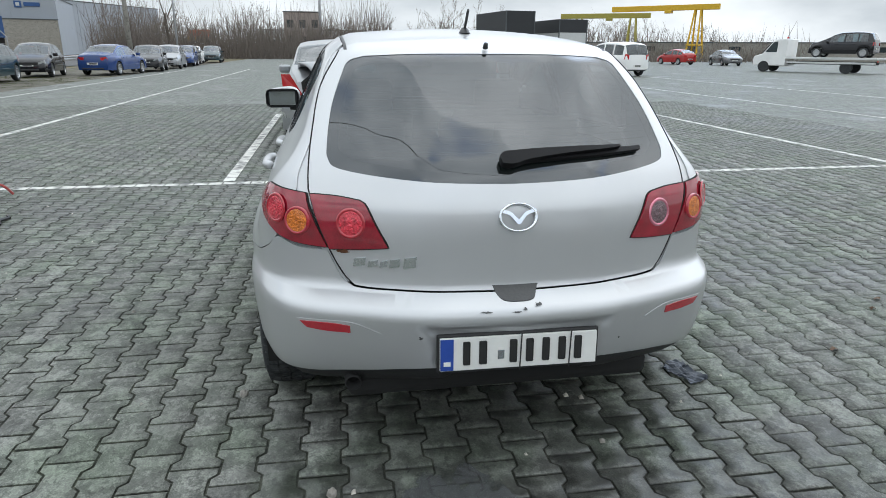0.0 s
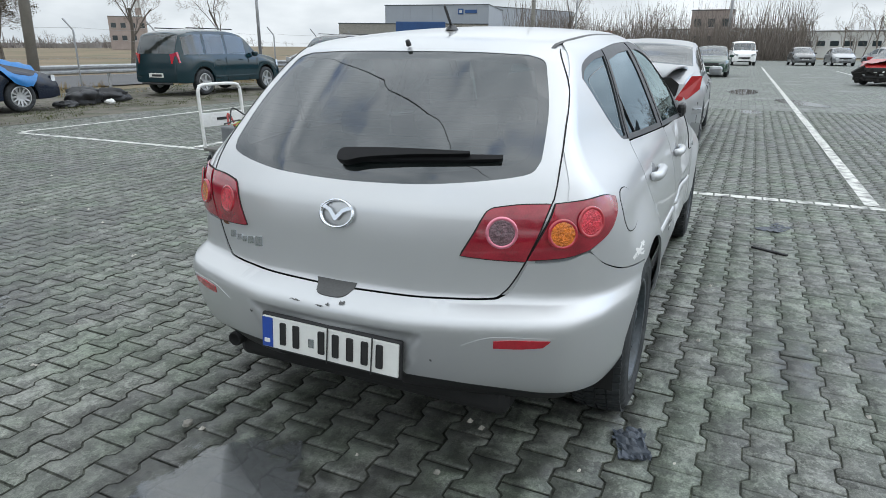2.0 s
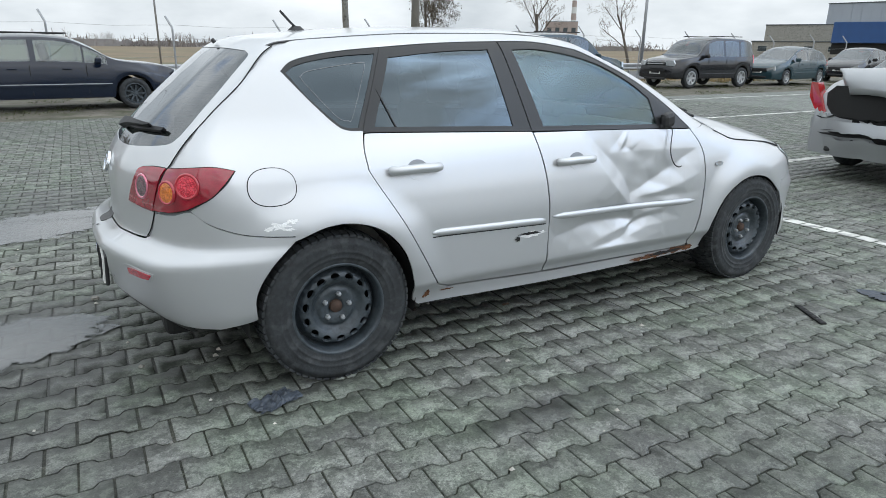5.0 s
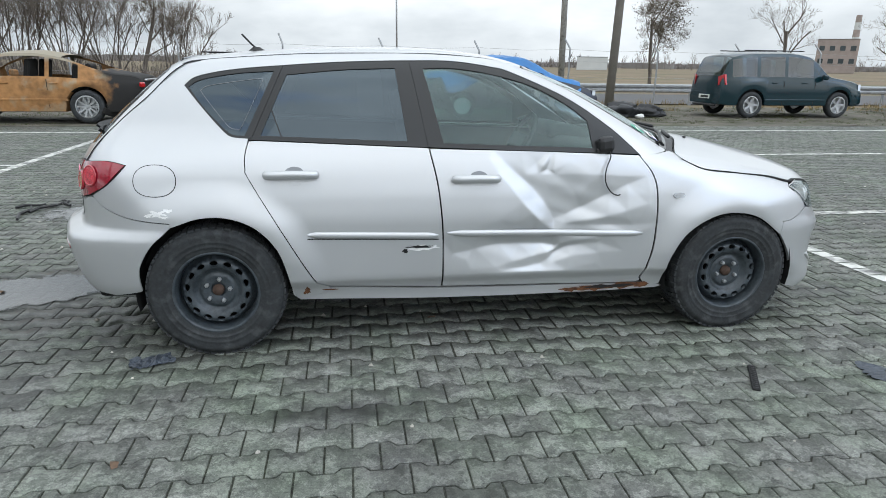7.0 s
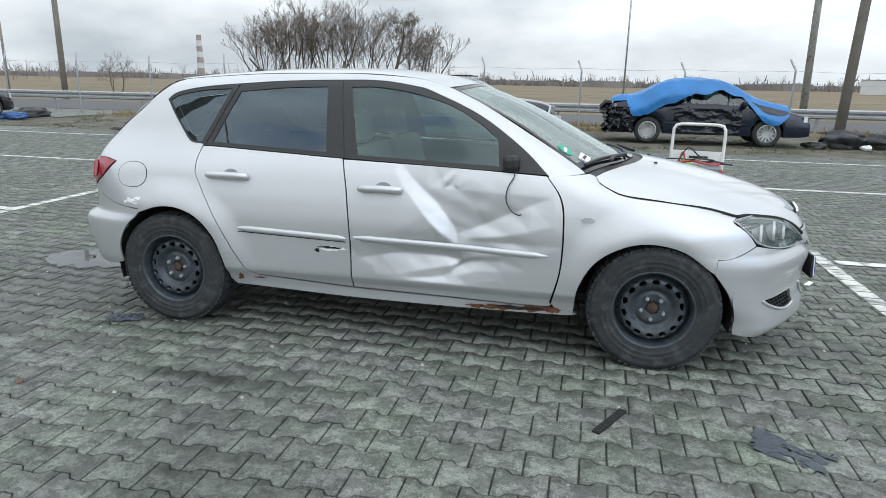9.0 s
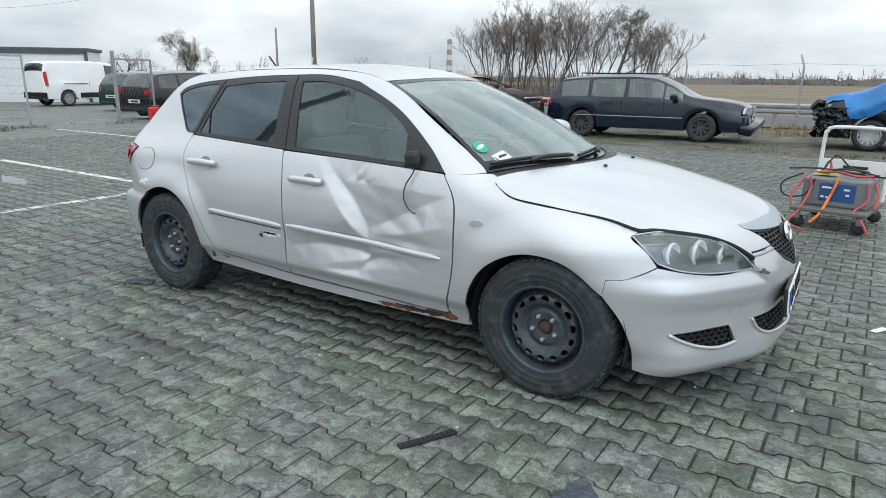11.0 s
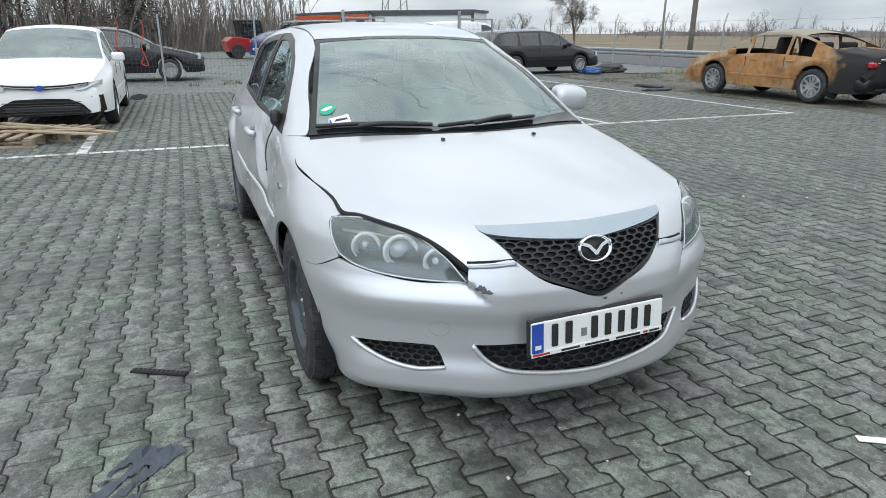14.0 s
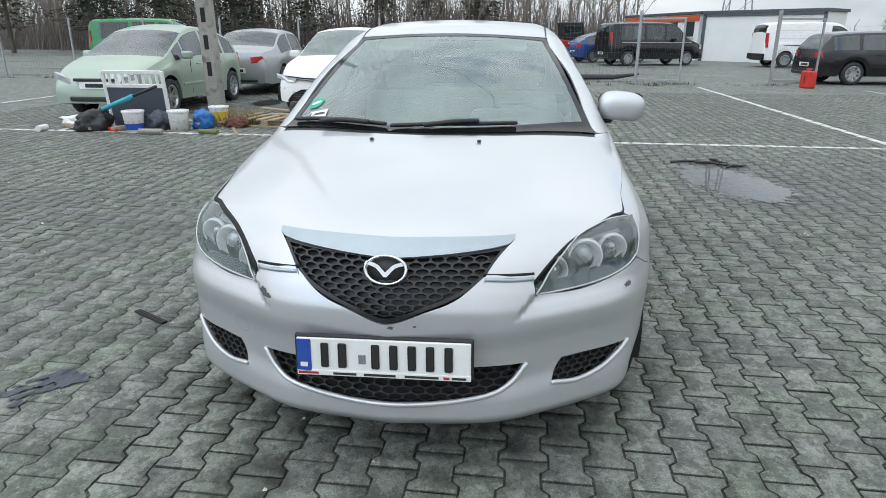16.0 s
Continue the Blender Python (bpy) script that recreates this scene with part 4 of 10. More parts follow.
for i in range(16):
    part("charred_scrap", box_bm(rr.uniform(0.06, 0.3), rr.uniform(0.06, 0.3), rr.uniform(0.03, 0.14), pose(rr.uniform(-2.5, -1.6), rr.uniform(-0.85, 0.85), rr.uniform(0.12, 0.9), rr.uniform(-40, 40), rr.uniform(-40, 40), rr.uniform(0, 90)), 0.01), M_SOOT, burnt)
for sg in (-1, 1):
    part("side_stripe", box_bm(3.6, 0.012, 0.035, pose(-0.1, sg * 0.945, 1.02), 0.004), M_ALLOY, black_van, "bright side stripe")
    part("side_cladding", box_bm(1.9, 0.03, 0.22, pose(0.0, sg * 0.90, 0.36), 0.01), M_GLOSSBLACK, white_van, "black side cladding")
    part("door_rail", box_bm(1.1, 0.02, 0.03, pose(-1.1, sg * 0.90, 0.95), 0.005), M_GLOSSBLACK, white_van)
part("rear_bumper", box_bm(0.10, 1.6, 0.26, pose(-2.44, 0, 0.34), 0.03), M_GLOSSBLACK, white_van, "black rear bumper")

# ---- the silver hatchback: its form as one smooth closed surface ----
# x forward, y to its left, z up, a = distance from the middle plane.
H_REAR = curve_fn([(0.12, -1.84), (0.20, -1.94), (0.27, -2.035), (0.34, -2.095), (0.42, -2.125), (0.50, -2.143), (0.55, -2.150), (0.575, -2.142), (0.595, -2.11), (0.612, -2.07), (0.64, -2.057), (0.70, -2.054), (0.78, -2.052), (0.86, -2.042),
                   (0.94, -1.998), (1.08, -1.868), (1.20, -1.735), (1.30, -1.615), (1.36, -1.54), (1.40, -1.48)])
H_REAR_G = curve_fn([(0, 0), (0.25, 0.012), (0.41, 0.05), (0.55, 0.10), (0.65, 0.14), (0.73, 0.19), (0.80, 0.29), (0.86, 0.46), (0.95, 0.95)])
H_FRONT = curve_fn([(0.10, 2.02), (0.16, 2.10), (0.20, 2.165), (0.235, 2.19), (0.28, 2.188), (0.36, 2.168), (0.45, 2.172), (0.535, 2.189), (0.575, 2.187), (0.62, 2.172), (0.68, 2.140), (0.73, 2.108), (0.78, 2.06), (0.84, 1.95), (0.9, 1.80)])
H_FRONT_G = curve_fn([(0, 0), (0.28, 0.035), (0.37, 0.065), (0.43, 0.098), (0.50, 0.14), (0.6, 0.205), (0.70, 0.28), (0.77, 0.36), (0.82, 0.46), (0.87, 0.62), (0.95, 1.0)])
H_TOP = curve_fn([(-1.7, 1.33), (-1.50, 1.382), (-1.17, 1.418), (-0.71, 1.447), (-0.30, 1.452), (0.0, 1.432), (0.20, 1.398), (0.40, 1.335), (0.63, 1.245), (0.82, 1.155), (1.00, 1.062), (1.10, 1.012),
                  (1.18, 0.985), (1.30, 0.966), (1.45, 0.942), (1.62, 0.906), (1.80, 0.862), (1.97, 0.812), (2.1, 0.765), (2.3, 0.67)])
H_SIDE = curve_fn([(0.05, 0.79), (0.16, 0.812), (0.25, 0.815), (0.31, 0.830), (0.352, 0.8545), (0.361, 0.8575), (0.372, 0.858), (0.50, 0.862), (0.62, 0.865), (0.74, 0.853), (0.84, 0.829), (0.91, 0.806), (0.955, 0.786), (0.99, 0.768), (1.05, 0.742), (1.15, 0.697), (1.25, 0.648), (1.35, 0.590), (1.45, 0.50)])
H_PLAN = curve_fn([(-2.3, 0.955), (-1.6, 0.985), (-1.0, 1.0), (0.5, 1.0), (1.1, 0.99), (1.6, 0.97), (2.2, 0.93)])
H_PLAN_UP = curve_fn([(-2.3, 0.84), (-1.7, 0.90), (-1.35, 0.945), (-0.9, 0.985), (-0.3, 1.0), (0.4, 1.0), (1.0, 0.99), (2.0, 0.97)])
ARCH = ((-1.315, 0.315), (1.32, 0.315))


def smax(p, q, k):
    h = np.clip(0.5 + 0.5 * (p - q) / k, 0, 1)
    return q + (p - q) * h + k * h * (1 - h)


def ease(t):
    t = np.clip(t, 0, 1)
    return t * t * (3 - 2 * t)


def bump_at(r, r0, w):
    return np.clip(1 - np.abs(r - r0) / w, 0, 1) ** 2 * (3 - 2 * np.clip(1 - np.abs(r - r0) / w, 0, 1))


def form(x, y, z, dents=False):
    """Below zero inside the body, above zero outside."""
    x, y, z = (np.asarray(v, float) for v in (x, y, z))
    a = np.abs(y)
    up = np.clip((z - 0.85) / 0.25, 0, 1)
    up = up * up * (3 - 2 * up)
    s = H_SIDE(z) * (H_PLAN(x) * (1 - up) + H_PLAN_UP(x) * up)
    for wx, wz in ARCH:      # flared wheel arches
        r = np.hypot(x - wx, z - wz)
        s = s + 0.030 * bump_at(r, 0.37, 0.17) * np.clip((z - 0.20) / 0.25, 0, 1)
    # the rear bumper's shelf runs out round its corner
    s = s + 0.013 * ease((-1.50 - x) / 0.22) * ease((z - 0.42) / 0.10) * np.clip((0.625 - z) / 0.055, 0, 1)
    side = a - s
    if dents:
        side = side + dent_depth(x, z) * (y < 0)
    top = z - (H_TOP(x + 0.33 * a * a * np.clip((x + 0.2) / 0.5, 0, 1)) - 0.105 * a * a - 0.05 * np.clip(x - 1.0, 0, 2) * np.clip(a - 0.45, 0, 1))
    rear = (H_REAR(z) + H_REAR_G(a)) - x
    rear = rear + 0.022 * ease((0.335 - 0.45 * (0.535 - z) - a) / 0.03) * ease((0.535 - z) / 0.016)      # plate pocket
    # ledge under the headlight, with a slanting end towards the nose
    ledge = 0.026 * np.clip((z - 0.552) / 0.050, 0, 1) * ease((a - 0.349 - 0.95 * (z - 0.545)) / 0.026) * (1 - ease((z - 0.64) / 0.10))
    front = x - (H_FRONT(z) - H_FRONT_G(a) - ledge)
    # top creases of the bonnet
    k_top = 0.075 + 0.05 * np.clip((x - 0.9) / 0.5, 0, 1)
    body = smax(side, top * 0.9, k_top)
    body = smax(body, rear * 0.9, 0.055)
    return smax(body, front * 0.9, 0.06)


def bisect(f, lo, hi, n=34):
    lo, hi = np.array(lo, float), np.array(hi, float)
    for _ in range(n):
        mid = (lo + hi) / 2
        ins = f(mid) < 0
        lo, hi = np.where(ins, mid, lo), np.where(ins, hi, mid)
    return (lo + hi) / 2


def cast_side(x, z, sg=-1.0, dents=False):
    x, z = np.asarray(x, float), np.asarray(z, float)
    a = bisect(lambda q: form(x, sg * q, z), np.zeros_like(x), np.full_like(x, 1.3))
    if dents:
        a = a - dent_depth(x, z)
    return np.stack([x, sg * a, z], -1)


def cast_top(x, y):
    x, y = np.asarray(x, float), np.asarray(y, float)
    z = bisect(lambda q: form(x, y, q), np.full_like(x, 0.4), np.full_like(x, 1.8))
    return np.stack([x, y, z], -1)


def cast_round(th, z, x0):
    """From the upright axis at x0, outwards: th in degrees from straight back (x0 < 0) or straight ahead (x0 > 0), plus to its left."""
    th, z = np.radians(np.asarray(th, float)), np.asarray(z, float)
    d = -1.0 if x0 < 0 else 1.0
    r = bisect(lambda q: form(x0 + d * q * np.cos(th), q * np.sin(th), z), np.zeros_like(z), np.full_like(z, 1.6))
    return np.stack([x0 + d * r * np.cos(th), r * np.sin(th), z], -1)


def cast_rear(y, z):
    y, z = np.asarray(y, float), np.asarray(z, float)
    x = bisect(lambda q: form(-q, y, z), np.full_like(y, 0.6), np.full_like(y, 2.6))
    return np.stack([-x, y, z], -1)


def cast_front(y, z):
    y, z = np.asarray(y, float), np.asarray(z, float)
    x = bisect(lambda q: form(q, y, z), np.full_like(y, 0.6), np.full_like(y, 2.6))
    return np.stack([x, y, z], -1)


def form_normal(P, dents=False):
    P = np.asarray(P, float)
    e = 0.004
    g = [form(*(P + np.eye(3)[i] * e).T, dents) - form(*(P - np.eye(3)[i] * e).T, dents) for i in range(3)]
    g = np.stack(g, -1)
    return g / np.maximum(1e-9, np.linalg.norm(g, axis=1, keepdims=True))


# the crash dents in the door on its right side: folds as lines of (x, z, depth), with smooth skin between
FOLDS = [
    [(0.008, 0.974, 0.001), (0.050, 0.930, 0.010), (0.089, 0.890, 0.018), (0.159, 0.830, 0.029), (0.204, 0.791, 0.034), (0.257, 0.732, 0.042), (0.304, 0.670, 0.047), (0.326, 0.626, 0.046)],   # long valley from the window down
    [(-0.010, 0.930, 0), (0.030, 0.868, 0.001), (0.090, 0.800, 0.002), (0.150, 0.725, 0.003), (0.205, 0.668, 0.005), (0.245, 0.628, 0.010)],            # rim behind it
    [(0.164, 0.851, 0.025), (0.240, 0.852, 0.024), (0.330, 0.850, 0.020), (0.500, 0.847, 0.010), (0.650, 0.843, 0.003), (0.803, 0.838, 0)],               # level crease
    [(0.326, 0.626, 0.046), (0.390, 0.650, 0.049), (0.461, 0.682, 0.045), (0.608, 0.752, 0.026), (0.700, 0.795, 0.012), (0.803, 0.838, 0)],               # valley that climbs forward
    [(0.380, 0.604, 0.036), (0.500, 0.622, 0.018), (0.600, 0.640, 0.008), (0.700, 0.668, 0.002), (0.810, 0.700, 0)],                                       # rim below it
    [(0.480, 0.598, 0.026), (0.620, 0.600, 0.016), (0.740, 0.597, 0.007)],
    [(-0.200, 0.560, 0), (-0.050, 0.566, 0.006), (0.100, 0.564, 0.022), (0.220, 0.562, 0.032), (0.330, 0.560, 0.036), (0.460, 0.560, 0.024), (0.600, 0.556, 0.006), (0.740, 0.55, 0.001)],   # along the moulding
    [(-0.190, 0.470, 0.009), (-0.080, 0.492, 0.019), (0.040, 0.512, 0.032), (0.150, 0.508, 0.043), (0.260, 0.500, 0.049), (0.337, 0.486, 0.049)],          # upper edge of the bright fold
    [(-0.222, 0.378, 0), (-0.100, 0.385, 0.001), (0.030, 0.392, 0.003), (0.120, 0.418, 0.012), (0.220, 0.440, 0.020), (0.300, 0.458, 0.027), (0.337, 0.468, 0.031)],   # lower edge of it, scraped
    [(0.060, 0.368, 0.001), (0.094, 0.378, 0.006), (0.180, 0.386, 0.015), (0.265, 0.398, 0.022), (0.300, 0.420, 0.024)],                                   # crumpled foot
    [(0.337, 0.468, 0.031), (0.365, 0.500, 0.026), (0.440, 0.520, 0.018), (0.540, 0.527, 0.007)],
    [(0.345, 0.462, 0.042), (0.400, 0.486, 0.034), (0.470, 0.498, 0.026), (0.560, 0.506, 0.012)],
    [(0.300, 0.372, 0.008), (0.330, 0.405, 0.016), (0.420, 0.440, 0.012), (0.560, 0.450, 0.004)],
    [(0.04, 0.362, 0), (0.20, 0.362, 0.002), (0.28, 0.362, 0.004), (0.40, 0.362, 0.001), (0.60, 0.362, 0), (0.80, 0.362, 0)]]
LOOSE = [(-0.30, 0.27, 0), (0.10, 0.27, 0), (0.50, 0.27, 0), (0.90, 0.27, 0), (-0.30, 1.0, 0), (0.90, 0.96, 0), (-0.30, 0.6, 0), (0.90, 0.6, 0), (-0.10, 0.80, 0), (-0.05, 0.70, 0), (0.05, 0.64, 0.002), (0.13, 0.615, 0.010), (-0.08, 0.60, 0.001),
         (0.82, 0.76, 0), (0.82, 0.45, 0), (0.16, 0.970, 0.004), (0.33, 0.980, 0.007), (0.50, 0.970, 0.004), (0.66, 0.95, 0), (0.235, 0.905, 0.022), (0.262, 0.890, 0.012), (0.290, 0.872, 0.024), (0.316, 0.866, 0.015), (0.40, 0.91, 0.010), (0.55, 0.90, 0.004), (0.70, 0.90, 0), (0.42, 0.77, 0.034), (0.30, 0.77, 0.036),
         (0.70, 0.63, 0.004), (0.70, 0.46, 0), (-0.12, 0.43, 0.004), (0.55, 0.40, 0), (0.45, 0.38, 0.002)]
DENTS = [p for f in FOLDS for p in f] + LOOSE


def facets():
    from mathutils.geometry import delaunay_2d_cdt
    links, k = [], 0
    for f in FOLDS:
        links += [(k + i, k + i + 1) for i in range(len(f) - 1)]
        k += len(f)
    V, _, F, orig, *_ = delaunay_2d_cdt([Vector(p[:2]) for p in DENTS], links, [], 0, 1e-6)
    P = [np.array((v[0], v[1], max(DENTS[i][2] for i in o) if o else 0.02)) for v, o in zip(V, orig)]
    return [[P[i] for i in f] for f in F]


DENT_FACETS = []


def dent_depth(x, z):
    """The dents with their creases rounded off."""
    x, z = np.broadcast_arrays(np.asarray(x, float), np.asarray(z, float))
    d = np.zeros(x.shape)
    for ring, w in ((0.0, 0.25), (0.005, 0.40), (0.012, 0.35)):
        for k in range(8 if ring else 1):
            a = k * math.pi / 4 + ring * 20
            d = d + w / (8 if ring else 1) * facet_depth(x + ring * math.cos(a), z + ring * math.sin(a))
    return d


def facet_depth(x, z):
    """How far the skin is pushed in at (x, z)."""
    if not DENT_FACETS:
        DENT_FACETS.extend(facets())
    x, z = np.broadcast_arrays(np.asarray(x, float), np.asarray(z, float))
    d = np.zeros(x.shape)
    for a, b, c in DENT_FACETS:
        det = (b[1] - c[1]) * (a[0] - c[0]) + (c[0] - b[0]) * (a[1] - c[1])
        if abs(det) < 1e-9:
            continue
        u = ((b[1] - c[1]) * (x - c[0]) + (c[0] - b[0]) * (z - c[1])) / det
        v = ((c[1] - a[1]) * (x - c[0]) + (a[0] - c[0]) * (z - c[1])) / det
        w = 1 - u - v
        d = np.where((u >= 0) & (v >= 0) & (w >= 0), u * a[2] + v * b[2] + w * c[2], d)
    return d + 0.0025 * np.sin(x * 31 + z * 17) * np.sin(z * 37 - x * 9) * np.clip(d / 0.03, 0, 1)


# ---- panels laid on that form ----
US = 0.0145      # metres per degree round the car's ends


def s3(x, z, sg=-1):
    return tuple(cast_side(np.array([x]), np.array([z]), sg)[0])


def r3(y, z):
    return tuple(cast_rear(np.array([y]), np.array([z]))[0])


def f3(y, z):
    return tuple(cast_front(np.array([y]), np.array([z]))[0])


def spline(P, step, closed=False):
    """Catmull-Rom through the points of one stretch, as evenly spaced points."""
    P = np.array(P, float)
    if len(P) == 2:
        n = max(1, int(np.ceil(np.linalg.norm(P[1] - P[0]) / step)))
        return [P[0] + (P[1] - P[0]) * k / n for k in range(n)]
    E = np.vstack([P[-1], P, P[:2]]) if closed else np.vstack([2 * P[0] - P[1], P, 2 * P[-1] - P[-2]])
    out = []
    for i in range(1, len(E) - 2):
        p0, p1, p2, p3 = E[i - 1:i + 3]
        n = max(1, int(np.ceil(np.linalg.norm(p2 - p1) / step)))
        for k in range(n):
            t = k / n
            out.append(0.5 * (2 * p1 + (p2 - p0) * t + (2 * p0 - 5 * p1 + 4 * p2 - p3) * t * t + (3 * p1 - p0 - 3 * p2 + p3) * t ** 3))
    return out


def loop_of(stretches, step=0.012):
    """A closed outline of stretches that meet at corners; one stretch alone is a smooth ring."""
    if len(stretches) == 1:
        return np.array(spline(stretches[0], step, True))
    out = []
    for i, s in enumerate(stretches):
        nxt = stretches[(i + 1) % len(stretches)][0]
        pts = list(s)
        if np.linalg.norm(np.array(pts[-1]) - np.array(nxt)) > 1e-6:
            out += spline(pts, step) + [np.array(pts[-1], float)]
            out += spline([pts[-1], nxt], step)[1:]
        else:
            out += spline(pts, step)
    return np.array(out)


def within_loop(P, L):
    x, y = P[:, 0], P[:, 1]
    ins = np.zeros(len(P), bool)
    for (ax, ay), (bx, by) in zip(L, np.roll(L, -1, 0)):
        hit = (ay > y) != (by > y)
        ins ^= hit & (x < (bx - ax) * (y - ay) / (by - ay + 1e-12) + ax)
    return ins


def fill(loops, h):
    """Triangles inside the first loop and outside the others, with points every h metres within."""
    from mathutils.geometry import delaunay_2d_cdt
    pts, edges = [], []
    for L in loops:
        o = len(pts)
        pts += [tuple(p) for p in L]
        edges += [(o + i, o + (i + 1) % len(L)) for i in range(len(L))]
    lo, hi = np.min(loops[0], 0), np.max(loops[0], 0)
    gx, gy = np.meshgrid(np.arange(lo[0], hi[0], h), np.arange(lo[1], hi[1], h))
    gx[1::2] += h / 2
    G = np.stack([gx.ravel(), gy.ravel()], 1)
    keep = within_loop(G, loops[0])
    for L in loops[1:]:
        keep &= ~within_loop(G, L)
    G = G[keep]
    if len(G):
        rim = np.array(pts)
        G = G[np.min(np.linalg.norm(G[:, None] - rim[None], axis=2), 1) > h * 0.45] if len(G) * len(rim) < 6e6 else G
    pts += [tuple(p) for p in G]
    V, _, F, *_ = delaunay_2d_cdt([Vector(p) for p in pts], edges, [], 0, 1e-6)
    V = np.array([tuple(v) for v in V])
    F = np.array([f for f in F if len(f) == 3])
    c = V[F].mean(1)
    keep = within_loop(c, loops[0])
    for L in loops[1:]:
        keep &= ~within_loop(c, L)
    return V, F[keep]


def panel(name, loops, mode, material, parent, label="", off=0.0, lip=0.010, h=0.022, sg=-1, dents=False, step=0.012, grow=0.0):
    """A sheet of the body inside the loops. Modes: side (x, z); top (x, y); rear and front (y, z); back_round and front_round (points in space)."""
    if mode.endswith("round"):
        x0 = -1.2 if mode == "back_round" else 1.2
        d = -1 if x0 < 0 else 1
        loops = [[[(math.degrees(math.atan2(p[1], (p[0] - x0) * d)) * US, p[2]) for p in s] for s in lp] for lp in loops]
    L = [loop_of(lp, step) for lp in loops]
    if grow:      # outline moved outwards, for finer joints
        q = L[0]
        t = np.roll(q, -1, 0) - np.roll(q, 1, 0)
        area = np.sum(q[:, 0] * np.roll(q[:, 1], -1) - np.roll(q[:, 0], -1) * q[:, 1])
        nrm = np.stack([t[:, 1], -t[:, 0]], 1) * np.sign(area)
        L[0] = q + nrm / np.maximum(1e-9, np.linalg.norm(nrm, axis=1, keepdims=True)) * grow
    V, F = fill(L, h)
    u, v = V[:, 0], V[:, 1]
    P = {"side": lambda: cast_side(u, v, sg, dents), "top": lambda: cast_top(u, v), "rear": lambda: cast_rear(u, v), "front": lambda: cast_front(u, v),
         "back_round": lambda: cast_round(u / US, v, -1.2), "front_round": lambda: cast_round(u / US, v, 1.2)}[mode]()
    return sheet_on(name, P, F, form_normal(P, dents), material, parent, label, off, lip)


def sheet_on(name, P, F, N, material, parent, label="", off=0.0, lip=0.010):
    P = P + N * off
    fn = np.cross(P[F[:, 1]] - P[F[:, 0]], P[F[:, 2]] - P[F[:, 0]])
    flip = np.einsum("ij,ij->i", fn, N[F[:, 0]]) < 0
    F = np.where(flip[:, None], F[:, ::-1], F)
    nv = len(P)
    if lip:
        count = {}
        for f in F:
            for a, b in ((f[0], f[1]), (f[1], f[2]), (f[2], f[0])):
                count[(min(a, b), max(a, b))] = (a, b) if (min(a, b), max(a, b)) not in count else None
        rim = [e for e in count.values() if e]
        ids = sorted({int(v) for e in rim for v in e})
        ix = {v: i for i, v in enumerate(ids)}
        a = P[ids]
        rimN = np.zeros((len(ids), 3))
        for p, q in rim:
            d = np.cross(P[q] - P[p], N[p])
            rimN[ix[int(p)]] += d
            rimN[ix[int(q)]] += d
        rimN /= np.maximum(1e-9, np.linalg.norm(rimN, axis=1, keepdims=True))
        allP = np.vstack([P, a, a - N[ids] * lip])
        k = len(ids)
        quads = [(int(p), int(nv + ix[int(p)]), 0, 0) for p, q in rim][:0]
        for p, q in rim:
            i, j = nv + ix[int(p)], nv + ix[int(q)]
            quads.append((j, i, i + k, j + k))
        allN = np.vstack([N, rimN, rimN])
        faces = [tuple(int(i) for i in f) for f in F] + quads
    else:
        allP, allN, faces = P, N, [tuple(int(i) for i in f) for f in F]
    ob = obj_from(name, allP, faces, material, parent, label, True)
    ob.data.normals_split_custom_set_from_vertices([tuple(n) for n in allN])
    return ob


def both(half, ax=0):
    """A whole outline from the half on its right side, which begins and ends on the middle line."""
    other = [[tuple(-c if i == ax else c for i, c in enumerate(p)) for p in s[::-1]] for s in half[::-1]]
    a, b = half[-1] + other[0][1:], other[-1] + half[0][1:]
    if len(half) == 1:
        return [half[0] + other[0][1:-1]]
    return [b, *half[1:-1], a, *other[1:-1]]


# ---- the silver hatchback: paint, panels, glass, lamps ----
M_SILVER = mat("silver_car_paint", (0.545, 0.553, 0.563), 0.36, 0.52, 0.025, 2.0, 900, 0.004, None, 0, 0.7)
M_BORDER = mat("black_glass_border", (0.010, 0.011, 0.012), 0.05, 0, 0.1, 12, 120, 0.0, coat=0.15)
M_BORDER.node_tree.nodes["Principled BSDF"].inputs["Specular IOR Level"].default_value = 0.25
M_CUP = mat("handle_cup_grey", (0.22, 0.23, 0.24), 0.45, 0.5, 0.1, 12, 120, 0.0)
M_SIDE = glass("tinted_side_glass", (0.20, 0.33, 0.40), 0.26, 0.045, 0.004, (0.72, 0.88, 1.0))
M_TINT = glass("tinted_glass", (0.22, 0.35, 0.37), 0.34, 0.055, 0.014)
M_CLEAR = glass("door_glass", (0.62, 0.90, 0.88), 0.70, 0.035, 0.012, (0.78, 0.95, 0.98))
# the strong film also stands in for sky mirrored in the windscreen
M_SCREEN = glass("windscreen_glass", (0.82, 0.96, 0.90), 0.85, 0.08, 0.27)
M_LENS = glass("headlight_lens", (0.96, 0.96, 0.96), 0.99, 0.04, 0.13)
M_RED = mat("lamp_red", (0.27, 0.008, 0.022), 0.10, 0, 0.35, 16, 220, 0.0, coat=1.0)
M_RED2 = mat("lamp_red_bright", (0.42, 0.016, 0.03), 0.08, 0, 0.2, 60, 220, 0.04, coat=1.0)
M_AMBER = mat("lamp_amber", (0.74, 0.17, 0.012), 0.14, 0.2, 0.55, 70, 150, 0.6, coat=1.0)
M_PINK = mat("lamp_ring_pink", (0.70, 0.20, 0.28), 0.16, 0.5, 0.2, 40, 120, 0.1, coat=1.0)
